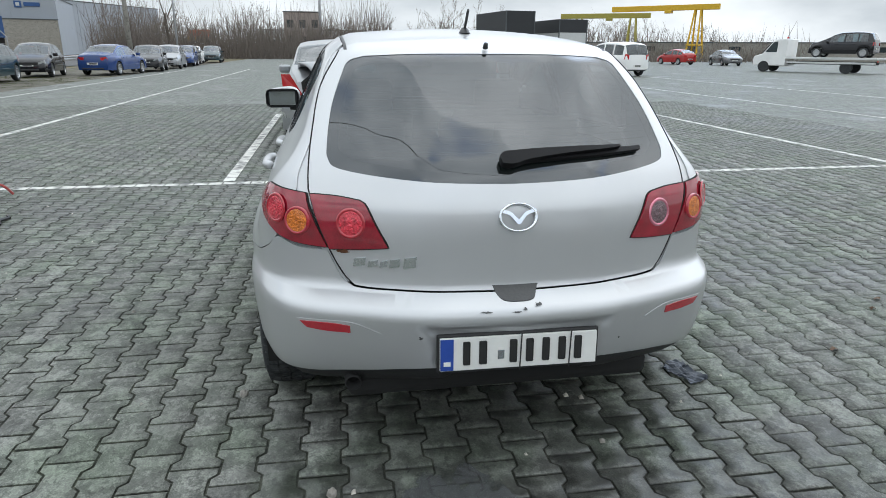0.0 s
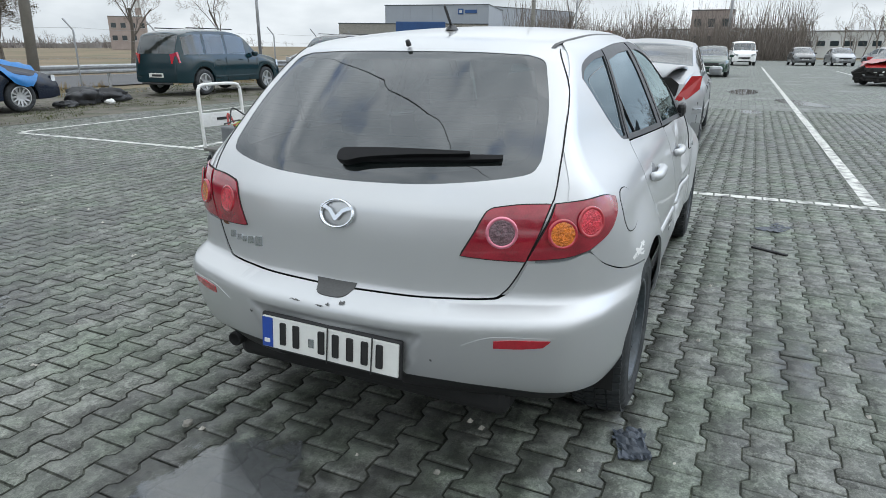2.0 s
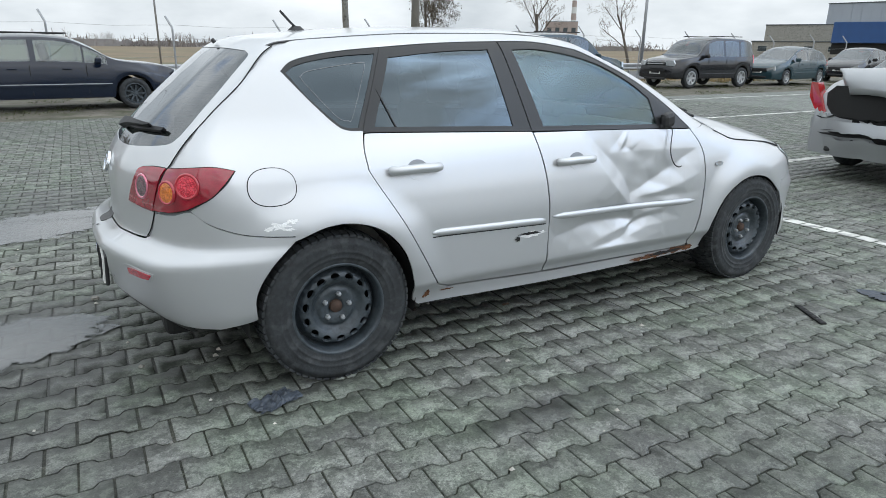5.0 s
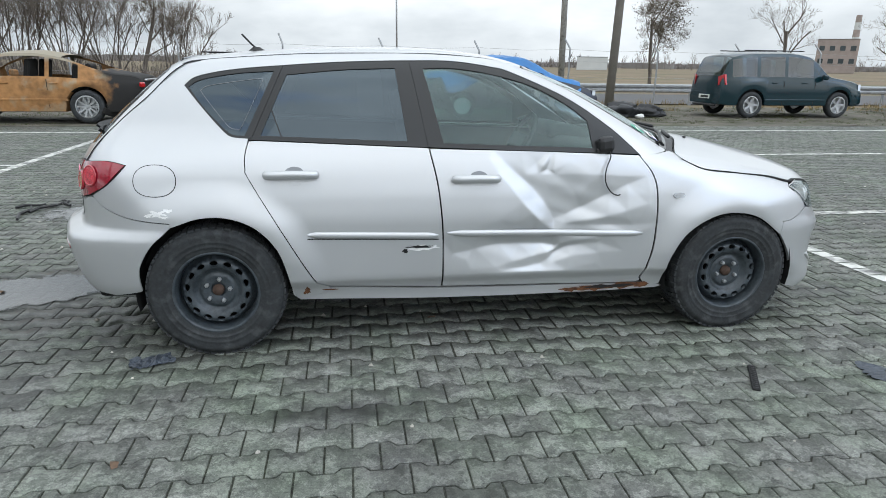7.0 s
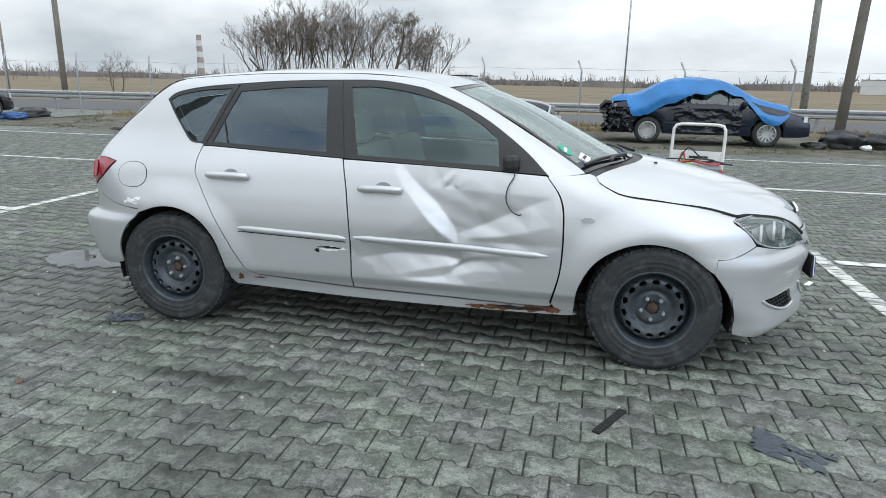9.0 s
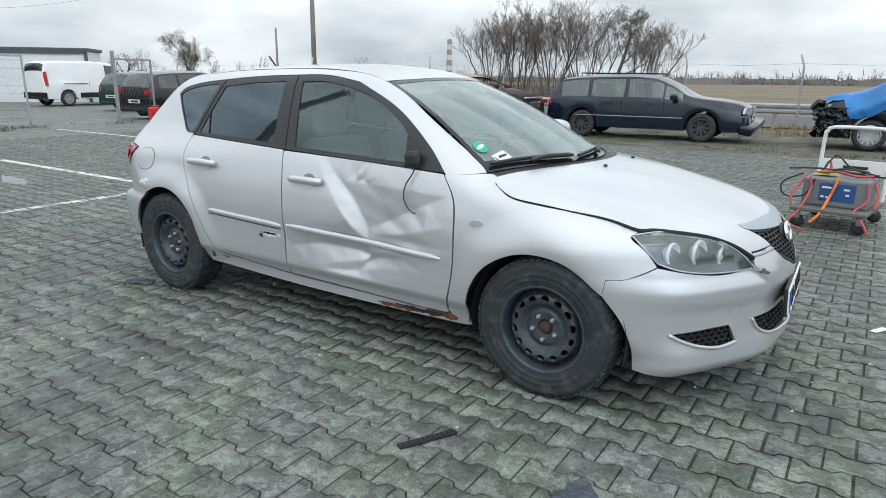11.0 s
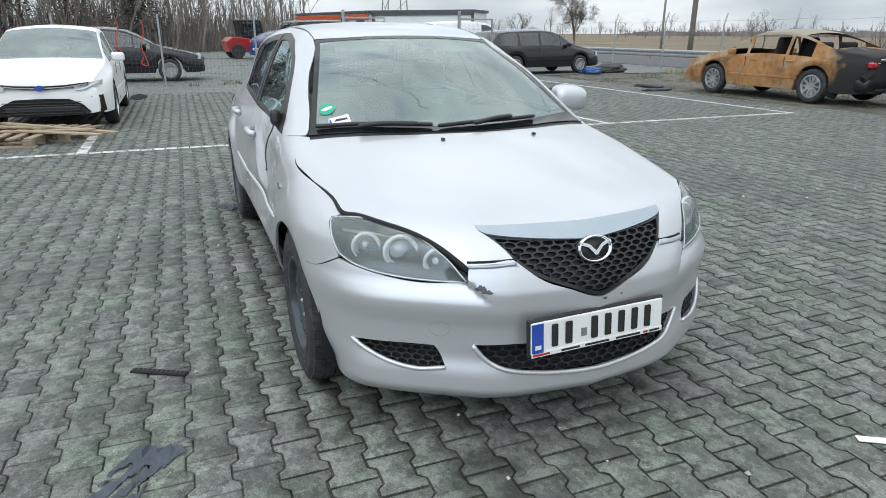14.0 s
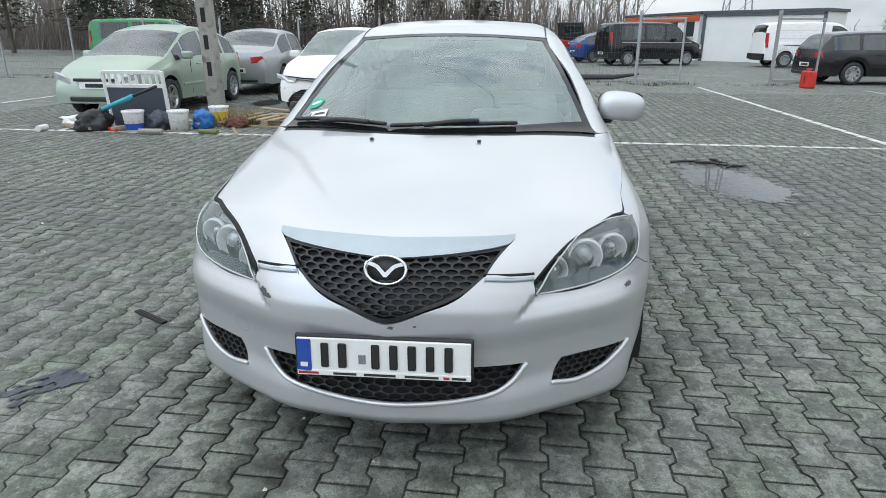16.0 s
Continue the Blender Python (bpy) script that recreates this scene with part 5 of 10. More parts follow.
M_FACET = mat("lamp_red_facets", (0.72, 0.03, 0.055), 0.14, 0.2, 0.6, 70, 150, 0.6, coat=1.0)
M_LAMPFLOOR = mat("lamp_dark_floor", (0.055, 0.075, 0.085), 0.25, 0.2, 0.4, 25, 120, 0.2)
M_BULB = mat("projector_glass", (0.40, 0.43, 0.44), 0.06, 0.4, 0.25, 30, 90, 0.0, coat=1.0)
M_SMOKE = mat("lamp_clear_smoked", (0.15, 0.085, 0.10), 0.12, 0.3, 0.6, 70, 150, 0.6, coat=1.0)
M_CHROME = mat("chrome", (0.75, 0.77, 0.80), 0.12, 1.0, 0.05, 20, 120, 0.0)
M_SATIN = mat("satin_grey", (0.36, 0.405, 0.435), 0.36, 0.5, 0.05, 20, 120, 0.0)
M_VINYL = mat("black_trim", (0.013, 0.014, 0.015), 0.42, 0, 0.15, 12, 120, 0.05)
M_SEAT = mat("grey_seat_cloth", (0.30, 0.285, 0.25), 0.95, 0, 0.2, 12, 160, 0.2)
M_DASH = mat("dark_dashboard", (0.085, 0.085, 0.085), 0.7, 0, 0.15, 10, 120, 0.1)
M_LINER = mat("pale_headlining", (0.40, 0.40, 0.38), 0.95, 0, 0.1, 6, 120, 0.1)
M_RUST = mat("rust", (0.13, 0.055, 0.025), 0.95, 0.1, 0.5, 18, 80, 0.6, (0.05, 0.022, 0.012), 0.5)
M_SCUFF = mat("scraped_primer", (0.80, 0.80, 0.79), 0.7, 0, 0.15, 30, 160, 0.4)
M_HOUSING = mat("lamp_housing", (0.46, 0.48, 0.49), 0.3, 0.5, 0.15, 16, 90, 0.05)
# near-white, hardly metallic: the bowl's bright reflection put into the colour
M_BOWL = mat("bright_lamp_bowl", (0.90, 0.91, 0.92), 0.30, 0.15, 0.08, 30, 90, 0.0, coat=1.0)
M_LAMPBACK = mat("lamp_reflector", (0.42, 0.44, 0.46), 0.22, 0.8, 0.12, 16, 90, 0.05)
hero = empty("hatchback", pose(0, 0, 0), "silver five-door hatchback with dented front door and steel wheels", "car")
part_of = hero


def top_edge(xs, a=0.515):
    return [(x, float(cast_top(np.array([x]), np.array([-a]))[0, 2])) for x in xs]


# side outlines (x, z)
DLO_TOP = [(-1.436, 1.253), (-1.385, 1.294), (-1.29, 1.319), (-1.16, 1.338), (-0.98, 1.354), (-0.70, 1.374), (-0.38, 1.385), (-0.16, 1.385), (0.033, 1.361), (0.14, 1.334), (0.408, 1.219), (0.628, 1.072), (0.772, 0.944)]
DLO_LOW = [(0.772, 0.944), (0.53, 0.953), (-0.23, 0.979), (-1.017, 1.012), (-1.14, 1.014)]
DLO_BACK = [(-1.14, 1.014), (-1.21, 1.02), (-1.258, 1.049), (-1.345, 1.142), (-1.436, 1.253)]
QUARTER_GLASS = [[(-1.155, 1.034), (-1.09, 1.17), (-1.02, 1.322)], [(-1.02, 1.322), (-1.165, 1.312), (-1.29, 1.293), (-1.37, 1.272), (-1.408, 1.247)], [(-1.408, 1.247), (-1.335, 1.152), (-1.245, 1.06), (-1.205, 1.036), (-1.155, 1.034)]]
REAR_GLASS_SIDE = [[(-1.085, 1.034), (-0.962, 1.306)], [(-0.962, 1.306), (-0.70, 1.332), (-0.448, 1.343)], [(-0.448, 1.343), (-0.402, 1.008)], [(-0.402, 1.008), (-1.085, 1.034)]]
FRONT_GLASS_SIDE = [[(-0.228, 0.999), (-0.312, 1.343)], [(-0.312, 1.343), (-0.164, 1.346), (0.033, 1.320), (0.233, 1.266), (0.40, 1.183), (0.506, 1.104)], [(0.506, 1.104), (0.526, 0.974)], [(0.526, 0.974), (-0.228, 0.999)]]
ARCH_R = [(-0.962, 0.28), (-0.978, 0.389), (-1.024, 0.527), (-1.118, 0.632), (-1.239, 0.680), (-1.362, 0.680), (-1.486, 0.640)]
ARCH_R2 = [(-1.486, 0.640), (-1.585, 0.545), (-1.645, 0.437), (-1.644, 0.336)]
ARCH_F = [(0.932, 0.26), (0.948, 0.407), (1.021, 0.542), (1.145, 0.626), (1.279, 0.652), (1.43, 0.622), (1.575, 0.525)]
ARCH_F2 = [(1.575, 0.525), (1.655, 0.42), (1.70, 0.30), (1.705, 0.205)]
BODY_SIDE = [[(-1.398, 1.347), *top_edge((-1.34, -1.2, -0.9, -0.6, -0.3, 0.0, 0.15)), (0.235, 1.338)],
             [(0.235, 1.338), (0.45, 1.240), (0.757, 1.068), (0.945, 0.953)], [(0.945, 0.953), (0.79, 0.938), (0.776, 0.940)],
             [(0.776, 0.940), (0.632, 1.068), (0.41, 1.214), (0.14, 1.330), (0.033, 1.357), (-0.16, 1.381), (-0.38, 1.381), (-0.70, 1.370), (-0.98, 1.350), (-1.16, 1.334), (-1.29, 1.315), (-1.383, 1.290), (-1.430, 1.253)],
             [(-1.430, 1.253), (-1.341, 1.144), (-1.255, 1.052), (-1.21, 1.024), (-1.142, 1.018)],
             [(-1.142, 1.018), (-1.158, 0.95), (-1.157, 0.89), (-1.145, 0.85), (-1.019, 0.636), (-0.872, 0.372), (-0.84, 0.335), (-0.795, 0.316)],
             [(-0.795, 0.316), (-0.80, 0.292), (-0.93, 0.252)], ARCH_R, [(-1.486, 0.640), (-1.486, 0.659)], [(-1.486, 0.659), (-1.60, 0.668), (-1.688, 0.684), (-1.779, 0.722), (-1.832, 0.768)],
             [(-1.832, 0.768), (-1.762, 0.815), (-1.705, 0.862), (-1.668, 0.908)], [(-1.668, 0.908), (-1.76, 0.925), (-1.854, 0.918)],
             [(-1.854, 0.918), (-1.806, 0.990), (-1.748, 1.060), (-1.705, 1.098), (-1.640, 1.162), (-1.568, 1.225), (-1.470, 1.300), (-1.398, 1.347)]]
REAR_DOOR = [[(-1.134, 1.006), (-1.017, 1.004), (-0.306, 0.974)], [(-0.306, 0.974), (-0.270, 0.804), (-0.247, 0.572), (-0.243, 0.296)], [(-0.243, 0.296), (-0.785, 0.324)],
             [(-0.785, 0.324), (-0.83, 0.342), (-0.862, 0.374), (-1.01, 0.637), (-1.136, 0.85), (-1.148, 0.89), (-1.149, 0.95), (-1.134, 1.006)]]
FRONT_DOOR = [[(-0.294, 0.971), (0.10, 0.960), (0.53, 0.945), (0.763, 0.935)], [(0.763, 0.935), (0.83, 0.843), (0.854, 0.731), (0.853, 0.497), (0.812, 0.302)], [(0.812, 0.302), (0.775, 0.277), (0.30, 0.286), (-0.231, 0.296)],
              [(-0.231, 0.296), (-0.235, 0.572), (-0.258, 0.804), (-0.294, 0.971)]]
FENDER = [[(0.775, 0.934), (0.843, 0.843), (0.867, 0.731), (0.866, 0.497), (0.826, 0.296)], [(0.826, 0.296), (0.86, 0.262), (0.932, 0.26)], ARCH_F, [(1.575, 0.525), (1.582, 0.594)],
          [(1.582, 0.594), (1.646, 0.600), (1.70, 0.622), (1.758, 0.655)], [(1.758, 0.655), (1.712, 0.71), (1.645, 0.757), (1.662, 0.778)],
          [(1.662, 0.778), (1.544, 0.806), (1.36, 0.830), (1.159, 0.852), (1.075, 0.878), (1.03, 0.915), (0.99, 0.938)], [(0.99, 0.938), (0.95, 0.945), (0.79, 0.934), (0.775, 0.934)]]
SILL = [[(-0.925, 0.249), (-0.80, 0.286), (-0.78, 0.308), (-0.237, 0.281), (0.30, 0.272), (0.80, 0.264), (0.84, 0.256), (0.925, 0.254)], [(0.925, 0.254), (0.92, 0.235), (0.40, 0.226), (-0.24, 0.228), (-0.925, 0.249)]]
BAND_LOW = [[(-1.66, 0.98), (-1.66, 0.60)], [(-1.66, 0.60), (-1.5, 0.66), (-1.315, 0.70), (-1.13, 0.66), (-0.94, 0.40), (-0.93, 0.25)], [(-0.93, 0.25), (0.90, 0.25)],
            [(0.90, 0.25), (0.93, 0.42), (1.1, 0.62), (1.3, 0.67), (1.5, 0.62), (1.60, 0.54)], [(1.60, 0.54), (1.66, 0.72)], [(1.66, 0.72), (0.98, 0.90), (0.75, 0.93)], [(0.75, 0.93), (-1.14, 1.0), (-1.66, 0.98)]]
for sg in (-1, 1):
    hurt = sg < 0
    panel("body_side", [BODY_SIDE], "side", M_SILVER, part_of, "silver side panel with C-pillar and roof rail", sg=sg, h=0.024, grow=0.0018)
    panel("inner_shell", [BAND_LOW], "side", M_UNDER, part_of, sg=sg, off=-0.028 if not hurt else -0.085, lip=0, h=0.05, step=0.04)
    d1 = panel("rear_door", [REAR_DOOR], "side", M_SILVER, part_of, sg=sg, grow=0.0025)
    d2 = panel("front_door", [FRONT_DOOR], "side", M_SILVER, part_of, "badly dented and creased silver door" if hurt else "", sg=sg, dents=hurt, h=0.0075 if hurt else 0.022, grow=0.002)
    panel("front_fender", [FENDER], "side", M_SILVER, part_of, sg=sg, grow=0.0025)
    panel("sill", [SILL], "side", M_SILVER, part_of, "silver sill, rusted through near the front wheel" if hurt else "", sg=sg, off=-0.004, lip=0.02)
    frame_ = panel("window_surround", [[DLO_TOP, DLO_LOW, DLO_BACK], QUARTER_GLASS, REAR_GLASS_SIDE, FRONT_GLASS_SIDE], "side", M_VINYL, part_of, "satin black window surround", sg=sg, off=-0.002, lip=0.014)
    for nm, g, m_ in (("quarter_window", QUARTER_GLASS, M_SIDE), ("rear_door_window", REAR_GLASS_SIDE, M_SIDE), ("front_door_window", FRONT_GLASS_SIDE, M_CLEAR)):
        w_ = panel(nm, [g], "side", m_, part_of, sg=sg, off=-0.006, lip=0, h=0.04)
        w_.visible_shadow = False
    # upright bars: rear door's divider, quarter window's frame, B-pillar gap
    for a, b, w, o in (((-0.99, 1.03), (-1.045, 1.18), 0.006, 0.0), ((-1.133, 1.02), (-0.985, 1.345), 0.014, 0.001), ((-0.300, 0.985), (-0.373, 1.376), 0.007, 0.001)):
        dx = w / 2
        q = [[(a[0] - dx, a[1]), (b[0] - dx, b[1])], [(b[0] - dx, b[1]), (b[0] + dx, b[1])], [(b[0] + dx, b[1]), (a[0] + dx, a[1])], [(a[0] + dx, a[1]), (a[0] - dx, a[1])]]
        panel("window_bar", [q], "side", M_BLACK, frame_, sg=sg, off=o, lip=0.006, h=0.03)
    ring_a = [(-1.190, 1.062), (-1.215, 1.065), (-1.245, 1.09), (-1.345, 1.215), (-1.347, 1.238), (-1.30, 1.258), (-1.09, 1.288), (-1.074, 1.280), (-1.080, 1.258), (-1.168, 1.075)]
    ring_b = [(-1.205 + (x + 1.205) * 0.984, 1.178 + (z - 1.178) * 0.981) for x, z in ring_a]
    panel("glass_mark", [[ring_a], [ring_b]], "side", M_CUP, part_of, "fine pale line on the quarter glass", sg=sg, off=-0.004, lip=0, h=0.05)
    # side mouldings, rounded strips proud of the doors
    for a, b, z0, z1 in ((-0.885, -0.262, 0.585, 0.566), (-0.222, 0.795, 0.577, 0.549)):
        dent_here = hurt and b > 0
        xs_ = np.linspace(a, b, 30)
        C_ = cast_side(xs_, z0 + (z1 - z0) * (xs_ - a) / (b - a), sg, False)
        if dent_here:
            C_[:, 1] += 0.45 * dent_depth(xs_, C_[:, 2]) * np.array([1.0])
        V, F = [], []
        for k, (x, y, z) in enumerate(C_):
            e_ = min(1.0, 0.35 + 3.0 * min(k, 29 - k) / 8)
            for q in range(9):
                t = math.pi * q / 8
                V.append((x, y + sg * (0.013 * e_ * math.sin(t) - 0.002), z + 0.0165 * e_ * math.cos(t)))
        F = [(k * 9 + q, k * 9 + q + 1, (k + 1) * 9 + q + 1, (k + 1) * 9 + q) for k in range(29) for q in range(8)] + [tuple(range(9)), tuple(29 * 9 + q for q in range(9))]
        mo = obj_from("side_moulding", V, F, M_SILVER, d2 if b > 0 else d1, "silver rubbing strip", True)
        if not dent_here:
            q2 = [[(a, z0 - 0.0215), (b, z1 - 0.0205)], [(b, z1 - 0.0205), (b, z1 - 0.0150)], [(b, z1 - 0.0150), (a, z0 - 0.0160)], [(a, z0 - 0.0160), (a, z0 - 0.0215)]]
            # fine black line along the moulding's lower edge
            panel("moulding_joint", [q2], "side", M_BLACK, mo, sg=sg, off=0.001, lip=0, h=0.03)
    # handles in their cups
    for door_, x0, x1, z in ((d1, -1.067, -0.828, 0.864), (d2, -0.191, 0.035, 0.836)):
        xc = x0 + (x1 - x0) * 0.56
        ring = [[(xc + 0.052 * math.cos(k * math.pi / 5), z - 0.006 + 0.042 * math.sin(k * math.pi / 5)) for k in range(10)]]
        cup = panel("handle_cup", [ring], "side", M_SILVER, door_, "round handle cup with painted shade above", sg=sg, off=0.0012, lip=0.004, h=0.015)
        # raised grey half disc: shade of the cup's upper half as colour
        half = [[(xc + 0.047 * math.cos(k * math.pi / 8), z + 0.002 + 0.033 * math.sin(k * math.pi / 8)) for k in range(9)]]
        panel("cup_hollow", [half], "side", M_CUP, cup, sg=sg, off=0.0024, lip=0.002, h=0.015)
        P = [cast_side(np.array([x]), np.array([zz]), sg)[0] + np.array([0, sg * o, 0]) for x, zz, o in ((x0, z, 0.006), (x0 + 0.03, z + 0.003, 0.030), (x0 + 0.12, z + 0.005, 0.034), (x1 - 0.03, z + 0.003, 0.028), (x1, z, 0.006))]
        P = spline(P, 0.012) + [P[-1]]
        V, F = tube(P, [0.013] + [0.0195] * (len(P) - 2) + [0.010], 10)
        obj_from("door_handle", V, F, M_SILVER, door_, smooth=True)
        part("key_cap", box_bm(0.05, 0.012, 0.032, Matrix.Translation(cast_side(np.array([x0 + 0.035]), np.array([z - 0.013]), sg)[0] + np.array([0, sg * 0.028, 0])), 0.005), M_SILVER, door_)
    # side marker lamp
    ring = [[(0.977 + 0.034 * math.cos(k * math.pi / 5), 0.740 + 0.014 * math.sin(k * math.pi / 5)) for k in range(10)]]
    panel("side_marker", [ring], "side", M_LAMPBACK, part_of, "clear oval side repeater", sg=sg, off=0.006, lip=0.006, h=0.01)
    # wheel housings
    for wx, wz in ARCH:
        V, F = [], []
        for k in range(25):
            ang = math.pi * (k / 24 * 1.16 - 0.08)
            for y in (0.835, 0.56):
                V.append((wx + 0.365 * math.cos(ang), sg * y, wz + 0.36 * math.sin(ang)))
        F = [(2 * k, 2 * k + 1, 2 * k + 3, 2 * k + 2) for k in range(24)]
        V.append((wx, sg * 0.56, wz))
        F += [(len(V) - 1, 2 * k + 1, 2 * k + 3) for k in range(24)]
        obj_from("wheel_housing", V, F, M_UNDER, part_of, smooth=True)
# the fuel flap, on a black disc whose rim paints the joint's shade, on its right side only
cx_, cz_ = -1.547, 0.841
for nm, rx, rz, m_, o in (("fuel_flap_gap", 0.093, 0.070, M_UNDER, 0.0008), ("fuel_flap", 0.0895, 0.0668, M_SILVER, 0.0022)):
    ring = [[(cx_ + rx * math.copysign(abs(math.cos(t)) ** 0.86, math.cos(t)), cz_ + rz * math.copysign(abs(math.sin(t)) ** 0.86, math.sin(t))) for t in np.linspace(0, 2 * math.pi, 17)[:-1]]]
    panel(nm, [ring], "side", m_, part_of, off=o, lip=0.002, h=0.02)

# tailgate and its window (y, z)
TG = both([[(0, 1.362), (-0.25, 1.360), (-0.42, 1.356), (-0.522, 1.346)], [(-0.522, 1.346), (-0.594, 1.225), (-0.627, 1.085), (-0.641, 0.985), (-0.643, 0.925), (-0.617, 0.83), (-0.580, 0.731), (-0.545, 0.665), (-0.52, 0.636), (-0.484, 0.626), (-0.30, 0.622), (0, 0.618)]])
RG = both([[(0, 1.338), (-0.26, 1.336), (-0.44, 1.328)], [(-0.44, 1.328), (-0.495, 1.310), (-0.522, 1.265), (-0.562, 1.162), (-0.582, 1.05), (-0.580, 1.012), (-0.550, 0.986), (-0.41, 0.966), (-0.216, 0.952), (0, 0.947)]])
RG_IN = both([[(0, 1.315), (-0.26, 1.313), (-0.43, 1.303)], [(-0.43, 1.303), (-0.472, 1.287), (-0.494, 1.25), (-0.530, 1.162), (-0.546, 1.06), (-0.538, 1.035), (-0.50, 1.015), (-0.38, 0.998), (-0.216, 0.985), (0, 0.978)]])
tailgate = panel("tailgate", [TG, RG], "rear", M_SILVER, part_of, "silver tailgate with a faint rust streak")
panel("glass_border", [RG, RG_IN], "rear", M_BORDER, tailgate, "black border of the rear glass", off=-0.006, lip=0, h=0.03)
rg_ = panel("rear_window", [RG], "rear", M_TINT, tailgate, "dark tinted heated rear window", off=-0.002, lip=0, h=0.04)
rg_.visible_shadow = False
for k in range(13):       # heating wires
    z = 1.02 + k * 0.0215
    w = float(np.interp(z, [1.0, 1.06, 1.16, 1.25, 1.30], [0.47, 0.53, 0.52, 0.485, 0.42]))
    q = [[(-w, z), (0, z - 0.004), (w, z)], [(w, z), (w, z + 0.0016)], [(w, z + 0.0016), (0, z - 0.0024), (-w, z + 0.0016)], [(-w, z + 0.0016), (-w, z)]]
    panel("heating_wire", [q], "rear", M_LAMPBACK, rg_, off=-0.0055, lip=0, h=0.2, step=0.05)
for sg in (-1, 1):
    LIN = [[(sg * 0.640, 0.909), (sg * 0.56, 0.906), (sg * 0.489, 0.897)], [(sg * 0.489, 0.897), (sg * 0.472, 0.888), (sg * 0.458, 0.862), (sg * 0.440, 0.822), (sg * 0.405, 0.757)], [(sg * 0.405, 0.757), (sg * 0.50, 0.748), (sg * 0.586, 0.744)], [(sg * 0.586, 0.744), (sg * 0.618, 0.83), (sg * 0.640, 0.909)]]
    li = panel("inner_tail_light", [LIN], "rear", M_RED, tailgate, "red inner tail light", off=0.007, lip=0.010, h=0.02)
    LOUT = [[(-1.872, sg * 0.648, 0.910), (-1.76, sg * 0.758, 0.922), (-1.672, sg * 0.784, 0.906)], [(-1.672, sg * 0.784, 0.906), (-1.71, sg * 0.79, 0.862), (-1.765, sg * 0.789, 0.816), (-1.835, sg * 0.745, 0.775)],
            [(-1.835, sg * 0.745, 0.775), (-1.88, sg * 0.68, 0.757), (-1.940, sg * 0.594, 0.748)], [(-1.940, sg * 0.594, 0.748), (-1.91, sg * 0.625, 0.83), (-1.872, sg * 0.648, 0.910)]]
    lo_ = panel("outer_tail_light", [LOUT], "back_round", M_RED, part_of, "red and amber tail light", off=0.007, lip=0.012, h=0.02)
    under = [(-1.93, sg * 0.58, 0.79), (-1.86, sg * 0.70, 0.80), (-1.76, sg * 0.79, 0.84), (-1.70, sg * 0.80, 0.90)], [(-1.66, sg * 0.80, 0.90), (-1.70, sg * 0.80, 0.82), (-1.78, sg * 0.79, 0.72), (-1.86, sg * 0.72, 0.69), (-1.93, sg * 0.58, 0.69)]
    panel("lamp_seat", [[under[0], [under[0][-1], under[1][0]], under[1], [under[1][-1], under[0][0]]]], "back_round", M_CUP, part_of, off=-0.008, lip=0, h=0.02)
    # black sheets showing round the lenses: painted shade of their gaps
    panel("lamp_gap", [LIN], "rear", M_UNDER, tailgate, off=0.0012, lip=0.004, h=0.04, grow=0.0045)
    panel("lamp_gap", [LOUT], "back_round", M_UNDER, part_of, off=0.0012, lip=0.004, h=0.04, grow=0.0040)
    # round chambers behind the lens
    for (y, z, r, m_, par) in ((0.517, 0.829, 0.052, M_SMOKE if sg < 0 else M_FACET, li), (0.724, 0.858, 0.052, M_FACET, lo_), (0.660, 0.828, 0.049, M_AMBER, lo_)):
        if par is li:
            c = np.array(r3(sg * y, z))
        else:
            th = math.atan2(y, 1.87 - 1.2 - (y - 0.66) * 0.9)
            c = cast_round(np.array([math.degrees(th) * sg]), np.array([z]), -1.2)[0]
        n_ = form_normal(c[None])[0]
        M = Vector(n_).to_track_quat("Y", "Z").to_matrix().to_4x4()
        prof = [(0.001, 0.0082), (r * 0.30, 0.0098), (r * 0.42, 0.0084), (r * 0.62, 0.0092), (r * 0.74, 0.0080)]
        if m_ is M_AMBER:
            prof = [(p, q + 0.004) for p, q in prof]
        V, F = lathe(prof, 26)
        obj_from("lamp_chamber", [Vector(c) + M @ Vector(v) for v in V], F, m_, par, smooth=True)
        o_ = 0.004 if m_ is M_AMBER else 0.0
        V, F = lathe([(r * 0.74, 0.0080 + o_), (r * 0.80, 0.0100 + o_), (r * 0.90, 0.0100 + o_), (r * 0.94, 0.006)], 26)
        obj_from("lamp_ring", [Vector(c) + M @ Vector(v) for v in V], F, M_PINK if m_ is M_SMOKE else M_RED2, par, smooth=True)

# rear bumper
RB = both([[r3(0, 0.6125), r3(-0.30, 0.6165), r3(-0.484, 0.620), r3(-0.526, 0.629), r3(-0.556, 0.655), r3(-0.594, 0.736)], [r3(-0.594, 0.736), (-1.90, -0.70, 0.742), s3(-1.836, 0.762), s3(-1.779, 0.716), s3(-1.688, 0.678), s3(-1.60, 0.662), s3(-1.488, 0.653)],
            [s3(-1.488, 0.653), s3(-1.488, 0.640)], [s3(*p) for p in ARCH_R2], [s3(-1.644, 0.336), s3(-1.66, 0.325), (-1.78, -0.80, 0.300)], [(-1.78, -0.80, 0.300), (-1.92, -0.67, 0.315), r3(-0.55, 0.338), r3(-0.288, 0.372), r3(0, 0.380)]], 1)
bumper_r = panel("rear_bumper", [RB], "back_round", M_SILVER, part_of, "silver rear bumper with chipped paint")
